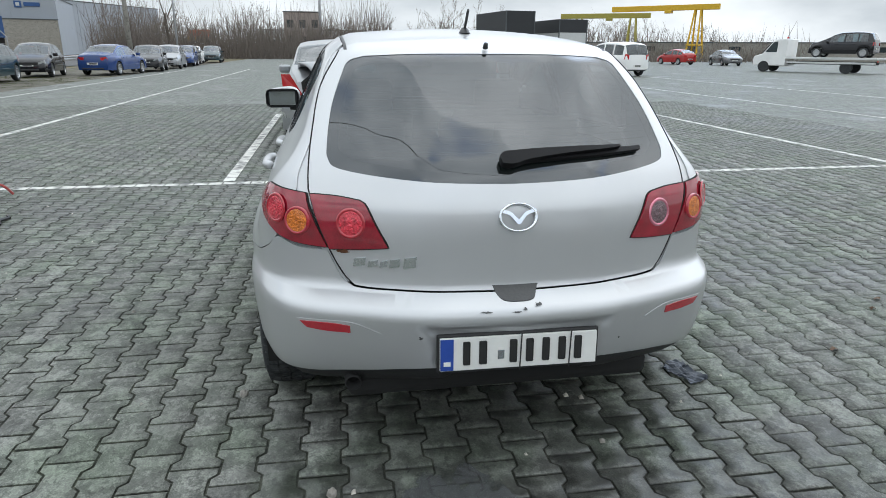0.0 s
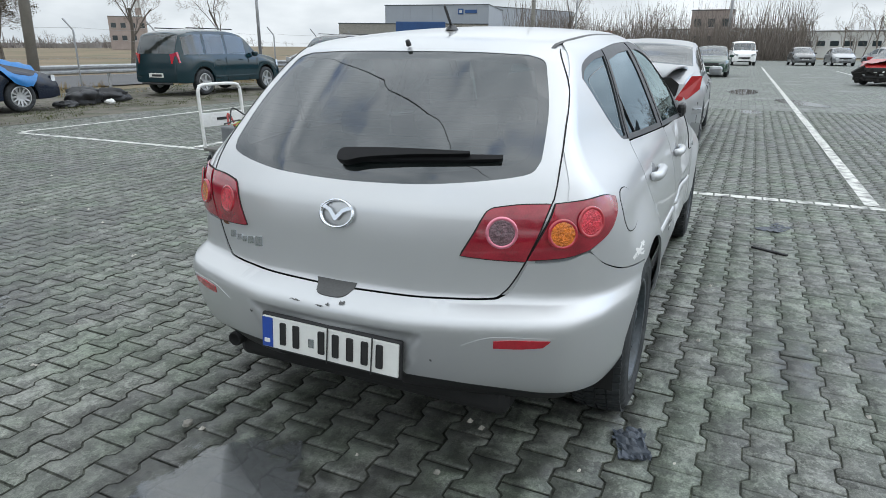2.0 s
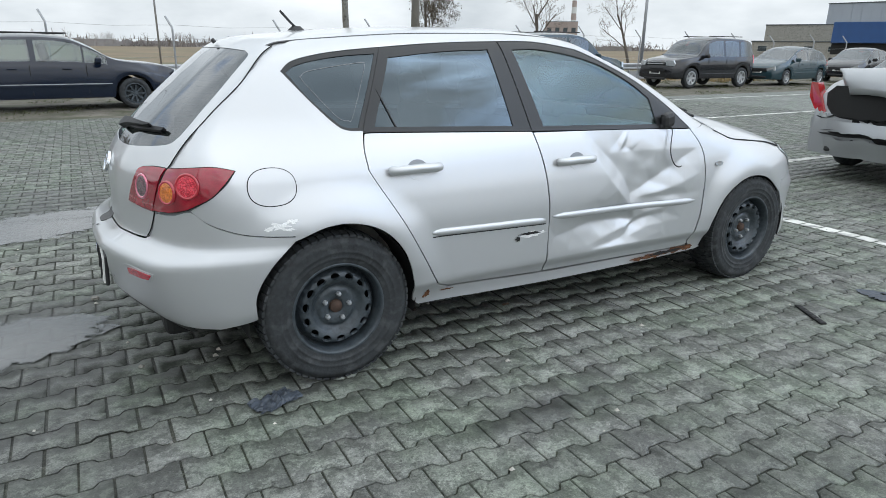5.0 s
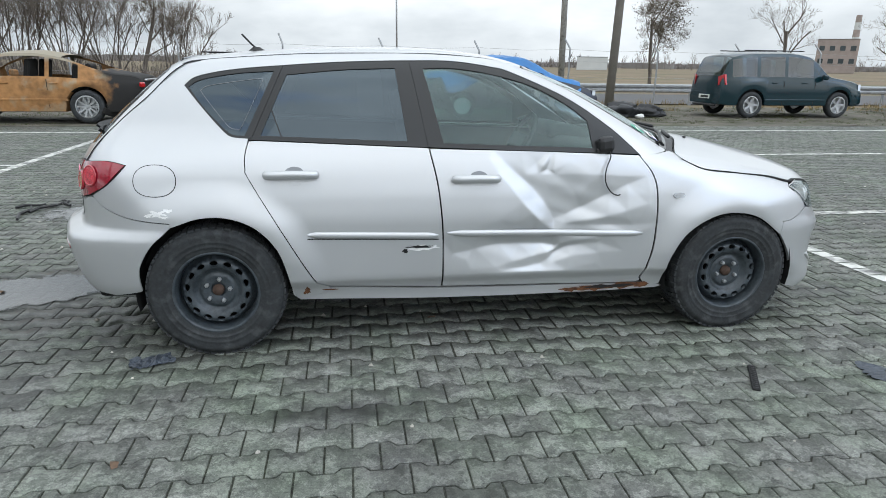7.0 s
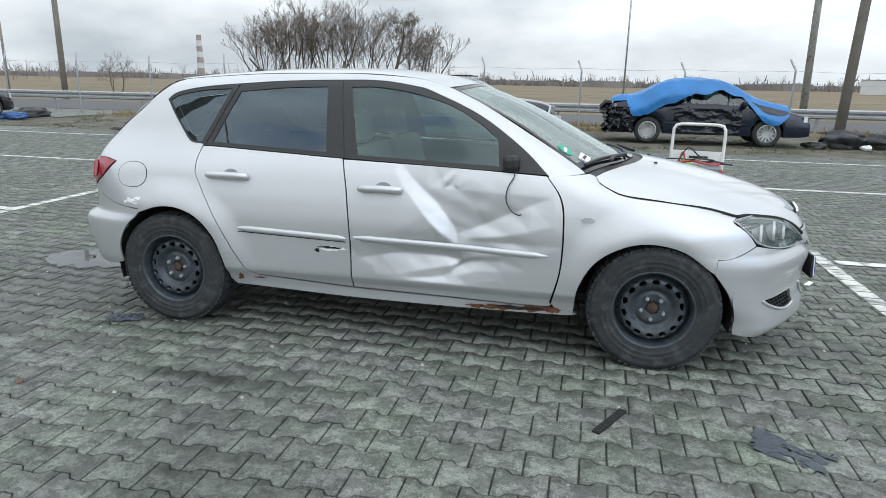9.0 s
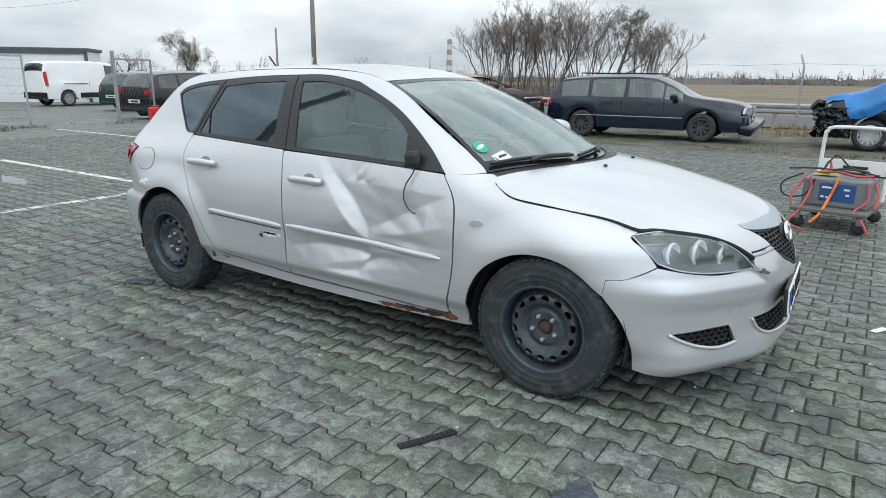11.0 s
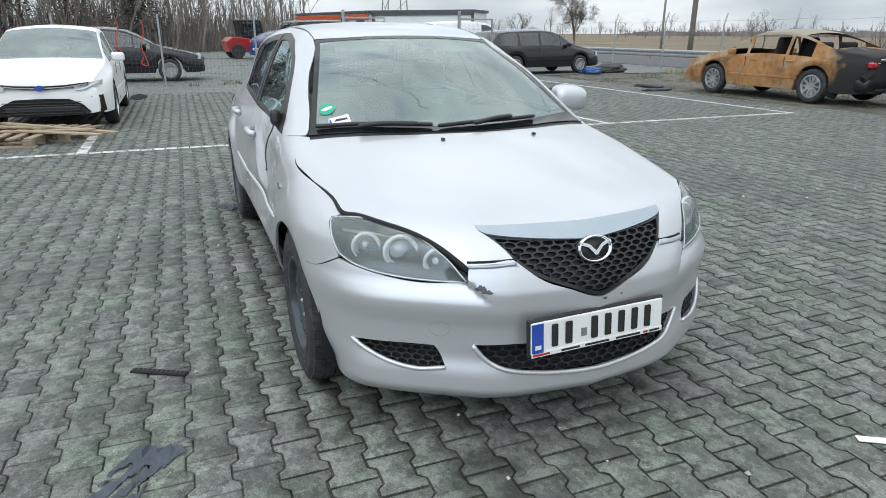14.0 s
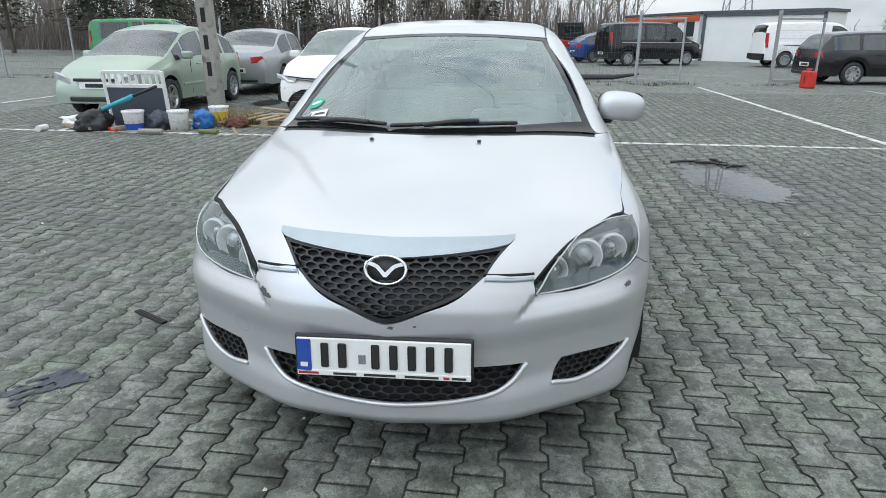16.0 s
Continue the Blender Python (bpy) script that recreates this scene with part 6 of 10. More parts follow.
VAL = both([[r3(0, 0.372), r3(-0.288, 0.364), r3(-0.55, 0.330), (-1.93, -0.66, 0.306), (-1.85, -0.72, 0.292)], [(-1.85, -0.72, 0.292), (-1.87, -0.66, 0.26), r3(-0.4, 0.30), r3(0, 0.325)]], 1)
panel("rear_valance", [VAL], "back_round", M_BLACK, bumper_r, "black lower valance", off=-0.006, lip=0.03)
part("boot_tub", box_bm(0.42, 1.0, 0.52, pose(-1.64, 0, 0.36), 0.04), M_UNDER, part_of)


def seam(pts, sg, r=0.0024):
    """A fine black tube along the tailgate's edge, in place of the joint's shade."""
    P = np.array(spline(pts, 0.012) + [np.array(pts[-1], float)])
    P = cast_rear(sg * (P[:, 0] - 0.003), P[:, 1])
    obj_from("tailgate_joint", *tube([Vector(p) for p in P], [r], 6), M_UNDER, tailgate, smooth=True)


for sg in (-1, 1):
    part("boot_tub", box_bm(0.28, 0.22, 0.46, pose(-1.60, sg * 0.57, 0.38), 0.04), M_UNDER, part_of)
    # return of the side panel behind the tailgate's edge, and the fine joint beside it
    edge = [(-0.522, 1.346), (-0.594, 1.225), (-0.627, 1.085), (-0.641, 0.985), (-0.643, 0.925)]
    low_ = [(-0.643, 0.925), (-0.617, 0.83), (-0.580, 0.731), (-0.545, 0.665), (-0.52, 0.636)]
    back_ = [*edge, (-0.632, 0.880)]
    ins = [r3(-sg * (y + 0.022), z) for y, z in back_]
    outs = [s3(r3(y, z)[0] + 0.07, z, sg) for y, z in back_[::-1]]
    panel("pillar_return", [[ins, [ins[-1], outs[0]], outs, [outs[-1], ins[0]]]], "back_round", M_SILVER, part_of, off=-0.004, lip=0, h=0.012)
    q = [[(-1.60, sg * 0.40), (-1.36, sg * 0.40)], [(-1.36, sg * 0.40), (-1.36, sg * 0.585)], [(-1.36, sg * 0.585), (-1.46, sg * 0.565), (-1.53, sg * 0.53)], [(-1.53, sg * 0.53), (-1.60, sg * 0.40)]]
    panel("roof_corner", [q], "top", M_SILVER, part_of, off=-0.007, lip=0, h=0.015)
    seam(edge, -sg)
    ins, outs = [(-sg * (y + 0.03), z) for y, z in low_], [(-sg * (y - 0.030), z) for y, z in low_[::-1]]
    panel("bumper_return", [[ins, [ins[-1], outs[0]], outs, [outs[-1], ins[0]]]], "rear", M_SILVER, part_of, off=-0.006, lip=0, h=0.03)
    seam(low_, -sg)
for sg in (-1, 1):      # reflectors in shallow slots
    q = [[(sg * 0.532, 0.497), (sg * 0.60, 0.497), (sg * 0.668, 0.502)], [(sg * 0.668, 0.502), (sg * 0.69, 0.524)], [(sg * 0.69, 0.524), (sg * 0.60, 0.527), (sg * 0.534, 0.522)], [(sg * 0.534, 0.522), (sg * 0.532, 0.497)]]
    panel("rear_reflector", [q], "rear", M_RED2, bumper_r, "red reflector", off=0.004, lip=0.006, h=0.02)
    q = [[(sg * 0.52, 0.489), (sg * 0.49, 0.493), (sg * 0.44, 0.502)], [(sg * 0.44, 0.502), (sg * 0.52, 0.532), (sg * 0.60, 0.535), (sg * 0.70, 0.531)], [(sg * 0.70, 0.531), (sg * 0.672, 0.495), (sg * 0.60, 0.489), (sg * 0.52, 0.489)]]
    panel("reflector_slot", [q], "rear", M_SILVER, bumper_r, off=0.0015, lip=0.003, h=0.02)
# raised panel in dark colour, for the shade inside the grip recess
NOTCH = [[(0.080, 0.632), (0.0, 0.632), (-0.072, 0.632)], [(-0.072, 0.632), (-0.052, 0.600), (0, 0.594), (0.060, 0.600), (0.080, 0.632)]]
panel("tailgate_grip", [NOTCH], "rear", M_DASH, tailgate, "dark panel painting the shade of the grip recess", off=0.003, lip=0.004, h=0.015)

# front: bonnet, wings, bumper
FENDER_TOP = [(1.075, 0.878), (1.159, 0.852), (1.36, 0.830), (1.544, 0.806), (1.662, 0.778)]
HE = [(x, s3(x, z)[1] + 0.0075) for x, z in FENDER_TOP]
HOOD = both([[(1.272, 0), (1.225, -0.26), (1.12, -0.48), (1.045, -0.62), (1.0, -0.715)], [(1.0, -0.715), (1.02, -0.752), *HE, (1.72, -0.690), (1.80, -0.634), (1.90, -0.552), (2.00, -0.474), (2.058, -0.425)],
             [(2.058, -0.425), (2.085, -0.35), (2.113, -0.275)], [(2.113, -0.275), (2.06, -0.315), (1.990, -0.365)], [(1.990, -0.365), (2.035, -0.20), (2.052, 0)]], 1)
hood = panel("bonnet", [HOOD], "top", M_SILVER, part_of, "silver bonnet standing a little open", off=0.004, lip=0.02, h=0.018)
# black tubes stand in for the shade under the bonnet's edges
for sg in (-1, 1):
    E_ = [(1.02, -0.752), *HE, (1.72, -0.690), (1.80, -0.634), (1.90, -0.552), (2.00, -0.474), (2.058, -0.425)]
    E_ = spline(E_, 0.03) + [np.array(E_[-1])]
    P_ = cast_top(np.array([p[0] for p in E_]), np.array([p[1] * sg * -1 for p in E_]))
    w_ = 1.0 if sg < 0 else 0.6
    obj_from("bonnet_gap", *tube([Vector(p) for p in P_], [w_ * (0.0035 + 0.0065 * max(0, min(1, (p[0] - 1.35) / 0.35))) for p in P_], 6), M_UNDER, hood, "dark gap under the bonnet's edge", True)
WING = both([[(0, 0.775), (-0.17, 0.776), (-0.366, 0.776)], [(-0.366, 0.776), (-0.345, 0.757), (-0.20, 0.741), (-0.06, 0.731), (0, 0.730)]])
panel("grille_wing", [WING], "front", M_SATIN, hood, "blue-grey metal wing above the grille", off=0.006, lip=0.012)
GR = both([[(0, 0.729), (-0.06, 0.730), (-0.20, 0.740), (-0.345, 0.756)], [(-0.345, 0.756), (-0.268, 0.672), (-0.20, 0.628), (-0.114, 0.594), (0, 0.556)]])
grille = panel("grille", [GR], "front", M_BLACK, part_of, "black honeycomb grille", off=-0.022, lip=0, h=0.03)
rim_in = both([[(0, 0.728), (-0.20, 0.737), (-0.325, 0.747)], [(-0.325, 0.747), (-0.255, 0.674), (-0.19, 0.636), (-0.11, 0.604), (0, 0.569)]])
panel("grille_rim", [GR, rim_in], "front", M_VINYL, grille, off=-0.001, lip=0.02, h=0.03)


def comb(loop, sx, sz, w, surf, off, depth, name, parent, label=""):
    """Honeycomb bars over a loop (y, z) of the front."""
    L = loop_of(loop)
    lo, hi = L.min(0), L.max(0)
    V, F = [], []
    rows = int((hi[1] - lo[1]) / sz) + 2
    cols = int((hi[0] - lo[0]) / sx) + 2
    pts = []
    for r in range(rows):
        for c in range(-1, cols):
            y, z = lo[0] + (c + 0.5 * (r % 2)) * sx, lo[1] + r * sz
            hexo = [(y + sx * 0.5 * k, z + sz * 0.66 * q) for k, q in ((0, 1), (0.5, 0.75), (1, 0.5), (1, 0), (1, -0.5), (0.5, -0.75), (0, -1), (-0.5, -0.75), (-1, -0.5), (-1, 0), (-1, 0.5), (-0.5, 0.75))]
            if within_loop(np.array([(y, z)]), L)[0]:
                hexi = [(y + sx * 0.53 * (1 - w * 0.7) * math.sin(k * math.pi / 6), z + sz * 0.62 * (1 - w) * math.cos(k * math.pi / 6)) for k in range(12)]
                pts.append(hexo + hexi)
    if not pts:
        return None
    A = np.array(pts).reshape(-1, 2)
    P = surf(A[:, 0], A[:, 1])
    N = form_normal(P)
    front, back = P + N * off, P + N * (off - depth)
    n = len(P)
    for q in range(len(pts)):
        o = q * 24
        for k in range(12):
            a, b, c, d = o + k, o + (k + 1) % 12, o + 12 + (k + 1) % 12, o + 12 + k
            F += [(a, b, c, d), (d, c, c + n, d + n)]
    return obj_from(name, np.vstack([front, back]), F, M_BLACK, parent, label)


comb(rim_in, 0.0425, 0.0160, 0.24, cast_front, -0.003, 0.018, "honeycomb", grille)
LOWG = both([[(0, 0.400), (-0.22, 0.400), (-0.30, 0.402), (-0.415, 0.398)], [(-0.415, 0.398), (-0.37, 0.340), (-0.30, 0.308), (-0.154, 0.287), (0, 0.282)]])
FOG = [[(-0.756, 0.378), (-0.69, 0.384), (-0.60, 0.388), (-0.525, 0.388)], [(-0.525, 0.388), (-0.508, 0.36), (-0.495, 0.312)], [(-0.495, 0.312), (-0.58, 0.302), (-0.66, 0.318), (-0.72, 0.348), (-0.756, 0.378)]]
FB = both([[f3(0, 0.550), f3(-0.114, 0.588), f3(-0.20, 0.622), f3(-0.280, 0.684)], [f3(-0.280, 0.684), (2.051, -0.420, 0.674)], [(2.051, -0.420, 0.674), (2.062, -0.428, 0.614)], [(2.062, -0.428, 0.614), (1.990, -0.571, 0.606), (1.906, -0.68, 0.620), s3(1.764, 0.650)],
           [s3(1.764, 0.650), s3(1.70, 0.615), s3(1.646, 0.595), s3(1.586, 0.589)], [s3(1.586, 0.589), s3(1.578, 0.527)], [s3(*p) for p in ARCH_F2],
           [s3(1.705, 0.205), (1.80, -0.76, 0.190), (1.90, -0.66, 0.180), (2.04, -0.45, 0.178), f3(-0.2, 0.186), f3(0, 0.190)]], 1)


def lift(loop):
    return [[f3(*p) for p in s] for s in loop]


FOG_L = [[(-y, z) for y, z in s] for s in FOG]
bumper_f = panel("front_bumper", [FB, lift(LOWG), lift(FOG), lift(FOG_L)], "front_round", M_SILVER, part_of, "silver front bumper with flaked paint below the headlights", lip=0.016, h=0.0125)
low_grille = panel("lower_grille", [LOWG], "front", M_UNDER, bumper_f, off=-0.035, lip=0, h=0.04)
comb(LOWG, 0.046, 0.020, 0.17, cast_front, -0.012, 0.012, "honeycomb", low_grille)
for fg in (FOG, FOG_L):
    fg_ = panel("fog_grille", [fg], "front", M_UNDER, bumper_f, off=-0.03, lip=0, h=0.04)
    comb(fg, 0.030, 0.017, 0.22, cast_front, -0.010, 0.010, "honeycomb", fg_)
panel("inner_shell", [both([[f3(0, 0.76), f3(-0.30, 0.76), f3(-0.42, 0.72), (1.80, -0.64, 0.76), s3(1.62, 0.74)], [s3(1.62, 0.74), s3(1.62, 0.56)], [s3(1.62, 0.56), s3(1.70, 0.40), s3(1.72, 0.22)], [s3(1.72, 0.22), (1.90, -0.66, 0.20), f3(0, 0.21)]], 1)], "front_round", M_UNDER, part_of, off=-0.045, lip=0, h=0.06, step=0.04)
part("undertray", box_bm(3.9, 1.1, 0.10, pose(0.0, 0, 0.20), 0.03), M_UNDER, part_of)
part("undertray", box_bm(1.75, 1.56, 0.09, pose(0.0, 0, 0.215), 0.03), M_UNDER, part_of)

for sg in (-1, 1):
    # another black tube paints the shade between bonnet and bumper
    P_ = [np.array(f3(sg * y, z)) for y, z in ((-0.424, 0.680), (-0.36, 0.684), (-0.276, 0.690))]
    obj_from("bonnet_gap", *tube([Vector(p) for p in spline(P_, 0.02) + [P_[-1]]], [0.0062], 6), M_UNDER, hood, smooth=True)
    P_ = [np.array(f3(sg * y, z)) + (0.002, 0, 0) for y, z in ((-0.424, 0.667), (-0.36, 0.671), (-0.280, 0.677))]
    obj_from("filler_strip", *tube([Vector(p) for p in spline(P_, 0.02) + [P_[-1]]], [0.0065], 8), M_SATIN, bumper_f, "pale filler strip under the bonnet", True)

# headlights
for sg in (-1, 1):
    HL = [[(1.652, sg * 0.770, 0.765), (1.72, sg * 0.712, 0.776), (1.789, sg * 0.650, 0.774), (1.897, sg * 0.558, 0.752), (2.00, sg * 0.485, 0.694), (2.058, sg * 0.430, 0.626)],
          [(2.058, sg * 0.430, 0.626), (2.058, sg * 0.455, 0.614), (1.955, sg * 0.618, 0.618), (1.845, sg * 0.735, 0.640), (1.768, sg * 0.778, 0.668)],
          [(1.768, sg * 0.778, 0.668), (1.722, sg * 0.785, 0.712), (1.652, sg * 0.770, 0.765)]]
    hl = panel("headlight", [HL], "front_round", M_HOUSING, part_of, "clear-lens headlight with grey housing", off=-0.062, lip=0, h=0.03)
    lens = panel("lens", [HL], "front_round", M_LENS, hl, "hazy clear plastic lens", off=0.004, lip=0.02, h=0.03)
    lens.visible_shadow = False
    edge_ = [np.array(p) for st in HL for p in spline(st, 0.02)]
    rim_ = np.array([cast_round(np.array([math.degrees(math.atan2(p[1], p[0] - 1.2))]), np.array([p[2]]), 1.2)[0] for p in edge_])
    obj_from("lens_edge", *tube([Vector(p) for p in rim_ + form_normal(rim_) * 0.003] + [Vector(rim_[0])], [0.0034], 6), M_CLEARLAMP, hl, "pale lens edge", True)
    fl = [[(2.050, sg * 0.440, 0.640), (1.98, sg * 0.56, 0.650), (1.87, sg * 0.70, 0.668), (1.775, sg * 0.775, 0.690)], [(1.775, sg * 0.775, 0.690), (1.768, sg * 0.778, 0.668)], [(1.768, sg * 0.778, 0.668), (1.845, sg * 0.735, 0.640), (1.955, sg * 0.618, 0.618), (2.058, sg * 0.455, 0.614)], [(2.058, sg * 0.455, 0.614), (2.050, sg * 0.440, 0.640)]]
    panel("lamp_floor", [fl], "front_round", M_LAMPFLOOR, hl, "dark lower edge inside the lamp", off=-0.022, lip=0, h=0.03)
    for x, y, z, r, bulb in ((1.815, 0.712, 0.710, 0.045, M_LAMPBACK), (1.905, 0.612, 0.698, 0.054, M_BULB), (1.985, 0.508, 0.668, 0.046, M_BOWL)):
        c = cast_round(np.array([math.degrees(math.atan2(sg * y, x - 1.2))]), np.array([z]), 1.2)[0]
        d = Vector((0.95, sg * 0.22, 0.05)).normalized()
        M = Matrix.Translation(Vector(c) - Vector(form_normal(c[None])[0]) * 0.044 - d * 0.004) @ d.to_track_quat("Y", "Z").to_matrix().to_4x4()
        V, F = lathe([(r * 1.12, 0.006), (r * 1.06, 0.018), (r * 0.94, 0.018), (r * 0.86, 0.004), (r * 0.80, 0.004), (r * 0.76, -0.010), (r * 0.45, -0.026)], 32, "y", M)
        obj_from("reflector", V, F, M_BOWL, hl, "bright lamp bowl", True)
        k = 0.66 if bulb is M_BULB else 0.5
        V, F = lathe([(0.001, 0.010), (r * k * 0.5, 0.007), (r * k * 0.85, -0.001), (r * k, -0.012)], 24, "y", M)
        obj_from("bulb_lens", V, F, bulb, hl, smooth=True)

# roof and windscreen
WS = both([[(0.300, 0), (0.272, -0.288), (0.222, -0.500)], [(0.222, -0.500), (0.45, -0.556), (0.757, -0.640), (0.955, -0.702)], [(0.955, -0.702), (1.07, -0.47), (1.165, -0.25), (1.215, 0)]], 1)
WS_IN = both([[(0.330, 0), (0.302, -0.280), (0.258, -0.482)], [(0.258, -0.482), (0.46, -0.532), (0.757, -0.615), (0.90, -0.655)], [(0.90, -0.655), (1.02, -0.45), (1.115, -0.24), (1.16, 0)]], 1)
panel("windscreen_border", [WS, WS_IN], "top", M_BORDER, part_of, "black border of the windscreen", off=-0.001, lip=0.006, h=0.04)
wsp = panel("windscreen", [WS_IN], "top", M_SCREEN, part_of, "greenish windscreen with a crack-like dark line", off=-0.003, lip=0, h=0.05)
wsp.visible_shadow = False
COWL = both([[(1.218, 0), (1.168, -0.25), (1.073, -0.47), (0.958, -0.703)], [(0.958, -0.703), (0.992, -0.713)], [(0.992, -0.713), (1.04, -0.618), (1.115, -0.478), (1.220, -0.26), (1.267, 0)]], 1)
panel("cowl", [COWL], "top", M_BLACK, part_of, "black plastic scuttle", off=-0.008, lip=0.01, h=0.04)
ROOF = both([[(-1.532, 0), (-1.515, -0.25), (-1.468, -0.440), (-1.455, -0.505)], [(-1.455, -0.505), (0.205, -0.505)], [(0.205, -0.505), (0.262, -0.29), (0.290, 0)]], 1)
roof = panel("roof", [ROOF], "top", M_SILVER, part_of, off=-0.002, lip=0.004, h=0.04)
liner = panel("headlining", [ROOF], "top", M_LINER, part_of, off=-0.035, lip=0, h=0.08)
for sg in (-1, 1):
    q = [[(-1.455, sg * 0.508), (-0.6, sg * 0.510), (0.20, sg * 0.508)], [(0.20, sg * 0.508), (0.20, sg * 0.498)], [(0.20, sg * 0.498), (-0.6, sg * 0.499), (-1.455, sg * 0.497)], [(-1.455, sg * 0.497), (-1.455, sg * 0.508)]]
    panel("roof_strip", [q], "top", M_BLACK, roof, "black roof joint strip", off=-0.0012, lip=0.004, h=0.1)


# ---- steel wheels of the hatchback ----
M_HUB = mat("rusty_hub", (0.075, 0.045, 0.032), 0.8, 0.2, 0.4, 30, 80, 0.4)


def steel_wheel():
    """Tyre with tread blocks, pressed steel disc with oval holes, hub and nuts; the outer face looks to -y."""
    R, hw, q = 0.317, 0.098, 0.196
    V, F = lathe([(q - 0.004, -hw * 0.82), (q + 0.004, -hw * 0.95), (q + 0.012, -hw * 0.93), (q + 0.026, -hw * 1.00), (q + 0.030, -hw * 1.03), (q + 0.034, -hw * 1.005), (q + 0.050, -hw * 1.05), (q + 0.054, -hw * 1.075), (q + 0.058, -hw * 1.05), (q + 0.066, -hw * 1.06), (R - 0.040, -hw * 1.03), (R - 0.036, -hw * 1.045), (R - 0.022, -hw * 0.98), (R - 0.006, -hw * 0.83), (R, -hw * 0.62),
                  (R, hw * 0.62), (R - 0.006, hw * 0.83), (R - 0.04, hw), (q, hw * 0.85)], 72)
    tyre = obj_from("tyre", V, F, M_RUBBER, None, "worn dusty black tyre", True)
    tv, tf = [], []
    for i in range(60):           # shoulder blocks of the tread
        a0, a1 = 2 * math.pi * (i + 0.12) / 60, 2 * math.pi * (i + 0.86) / 60
        for y0, y1, sk in ((-hw * 0.90, -hw * 0.46, 0.0), (-hw * 0.40, -hw * 0.05, 0.35), (hw * 0.02, hw * 0.38, 0.35), (hw * 0.44, hw * 0.88, 0.0)):
            o = len(tv)
            sh = sk * 2 * math.pi / 60
            for a, s in ((a0, 0), (a1, 0)):
                for y, r in ((y0, R + (0.001 if abs(y0) < hw * 0.7 else -0.006)), (y1, R + (0.001 if abs(y1) < hw * 0.7 else -0.006))):
                    aa = a + (sh if y == y1 else 0)
                    tv += [(math.cos(aa) * (r + 0.006), y, math.sin(aa) * (r + 0.006)), (math.cos(aa) * (r - 0.004), y, math.sin(aa) * (r - 0.004))]
            tf += [(o, o + 2, o + 6, o + 4), (o, o + 4, o + 5, o + 1), (o + 2, o + 3, o + 7, o + 6), (o, o + 1, o + 3, o + 2), (o + 4, o + 6, o + 7, o + 5)]
    tread = obj_from("tread", tv, tf, M_RUBBER, tyre)
    V, F = lathe([(q + 0.006, -hw * 0.93), (q + 0.001, -hw * 0.97), (q - 0.008, -hw * 0.93), (q - 0.009, -hw * 0.70), (q - 0.013, -hw * 0.62), (q - 0.017, -hw * 0.30), (q - 0.020, hw * 0.8)], 64)
    rim = obj_from("rim", V, F, M_STEEL, tyre, "dusty black steel rim", True)
    prof = curve_fn([(0.0, -0.034), (0.026, -0.036), (0.034, -0.046), (0.072, -0.052), (0.088, -0.044), (0.100, -0.052), (0.112, -0.066), (0.137, -0.074), (0.154, -0.066), (0.166, -0.032), (0.178, -0.022)])
    loops = [np.array([(0.177 * math.cos(t), 0.177 * math.sin(t)) for t in np.linspace(0, 2 * math.pi, 73)[:-1]])]
    for i in range(14):
        a = 2 * math.pi * i / 14
        d, t = np.array([math.cos(a), math.sin(a)]), np.array([-math.sin(a), math.cos(a)])
        loops.append(np.array([d * (0.139 + 0.0150 * math.sin(s)) + t * 0.0195 * math.cos(s) for s in np.linspace(0, 2 * math.pi, 15)[:-1]]))
    V2, F2 = fill(loops, 0.011)
    rr = np.hypot(V2[:, 0], V2[:, 1])
    P = np.stack([V2[:, 0], prof(rr), V2[:, 1]], 1)
    slope = (prof(rr + 0.001) - prof(rr - 0.001)) / 0.002
    N = np.stack([V2[:, 0] / np.maximum(rr, 1e-4) * slope, -np.ones(len(rr)), V2[:, 1] / np.maximum(rr, 1e-4) * slope], 1)
    N /= np.linalg.norm(N, axis=1, keepdims=True)
    disc = sheet_on("wheel_disc", P, F2, N, M_STEEL, tyre, "pressed black steel disc with oval holes", 0, 0.012)
    V, F = lathe([(0.170, 0.0), (0.10, 0.01), (0.001, 0.01)], 40)
    obj_from("brake_drum", V, F, M_UNDER, tyre)
    V, F = lathe([(0.001, -0.058), (0.022, -0.058), (0.026, -0.054), (0.028, -0.030)], 24)
    obj_from("hub", V, F, M_HUB, tyre, "rusty hub centre", True)
    nut = None
    for i in range(5):
        a = 2 * math.pi * i / 5 + 0.3
        V, F = lathe([(0.001, -0.071), (0.007, -0.070), (0.0105, -0.064), (0.0115, -0.040)], 6)
        m = Matrix.Translation((0.056 * math.cos(a), 0, 0.056 * math.sin(a)))
        if nut is None:
            nut = obj_from("wheel_nut", V, F, M_GALV, tyre, "zinc wheel nut")
            nut.matrix_basis = m
        else:
            again(nut, m, tyre)
    return tyre


first = steel_wheel()
kids = list(first.children)
for n_, (wx, sg, turn) in enumerate(((-1.315, -1, 10), (1.318, -1, 40), (-1.315, 1, 25), (1.318, 1, 70))):
    m_ = pose(wx, sg * 0.765, 0.314, 0, turn, 0) if sg < 0 else pose(wx, sg * 0.765, 0.314, 0, turn, 180)
    if n_ == 0:
        first.name = "wheel"
        first.parent, first.matrix_basis = hero, m_
    else:
        w2 = new("wheel", first.data)
        w2.parent, w2.matrix_basis = hero, m_
        w2["label"] = first["label"]
        for k in kids:
            k2 = new(k.name.split(".")[0], k.data)
            k2.parent, k2.matrix_basis = w2, k.matrix_basis
            if k.get("label"):
                k2["label"] = k["label"]


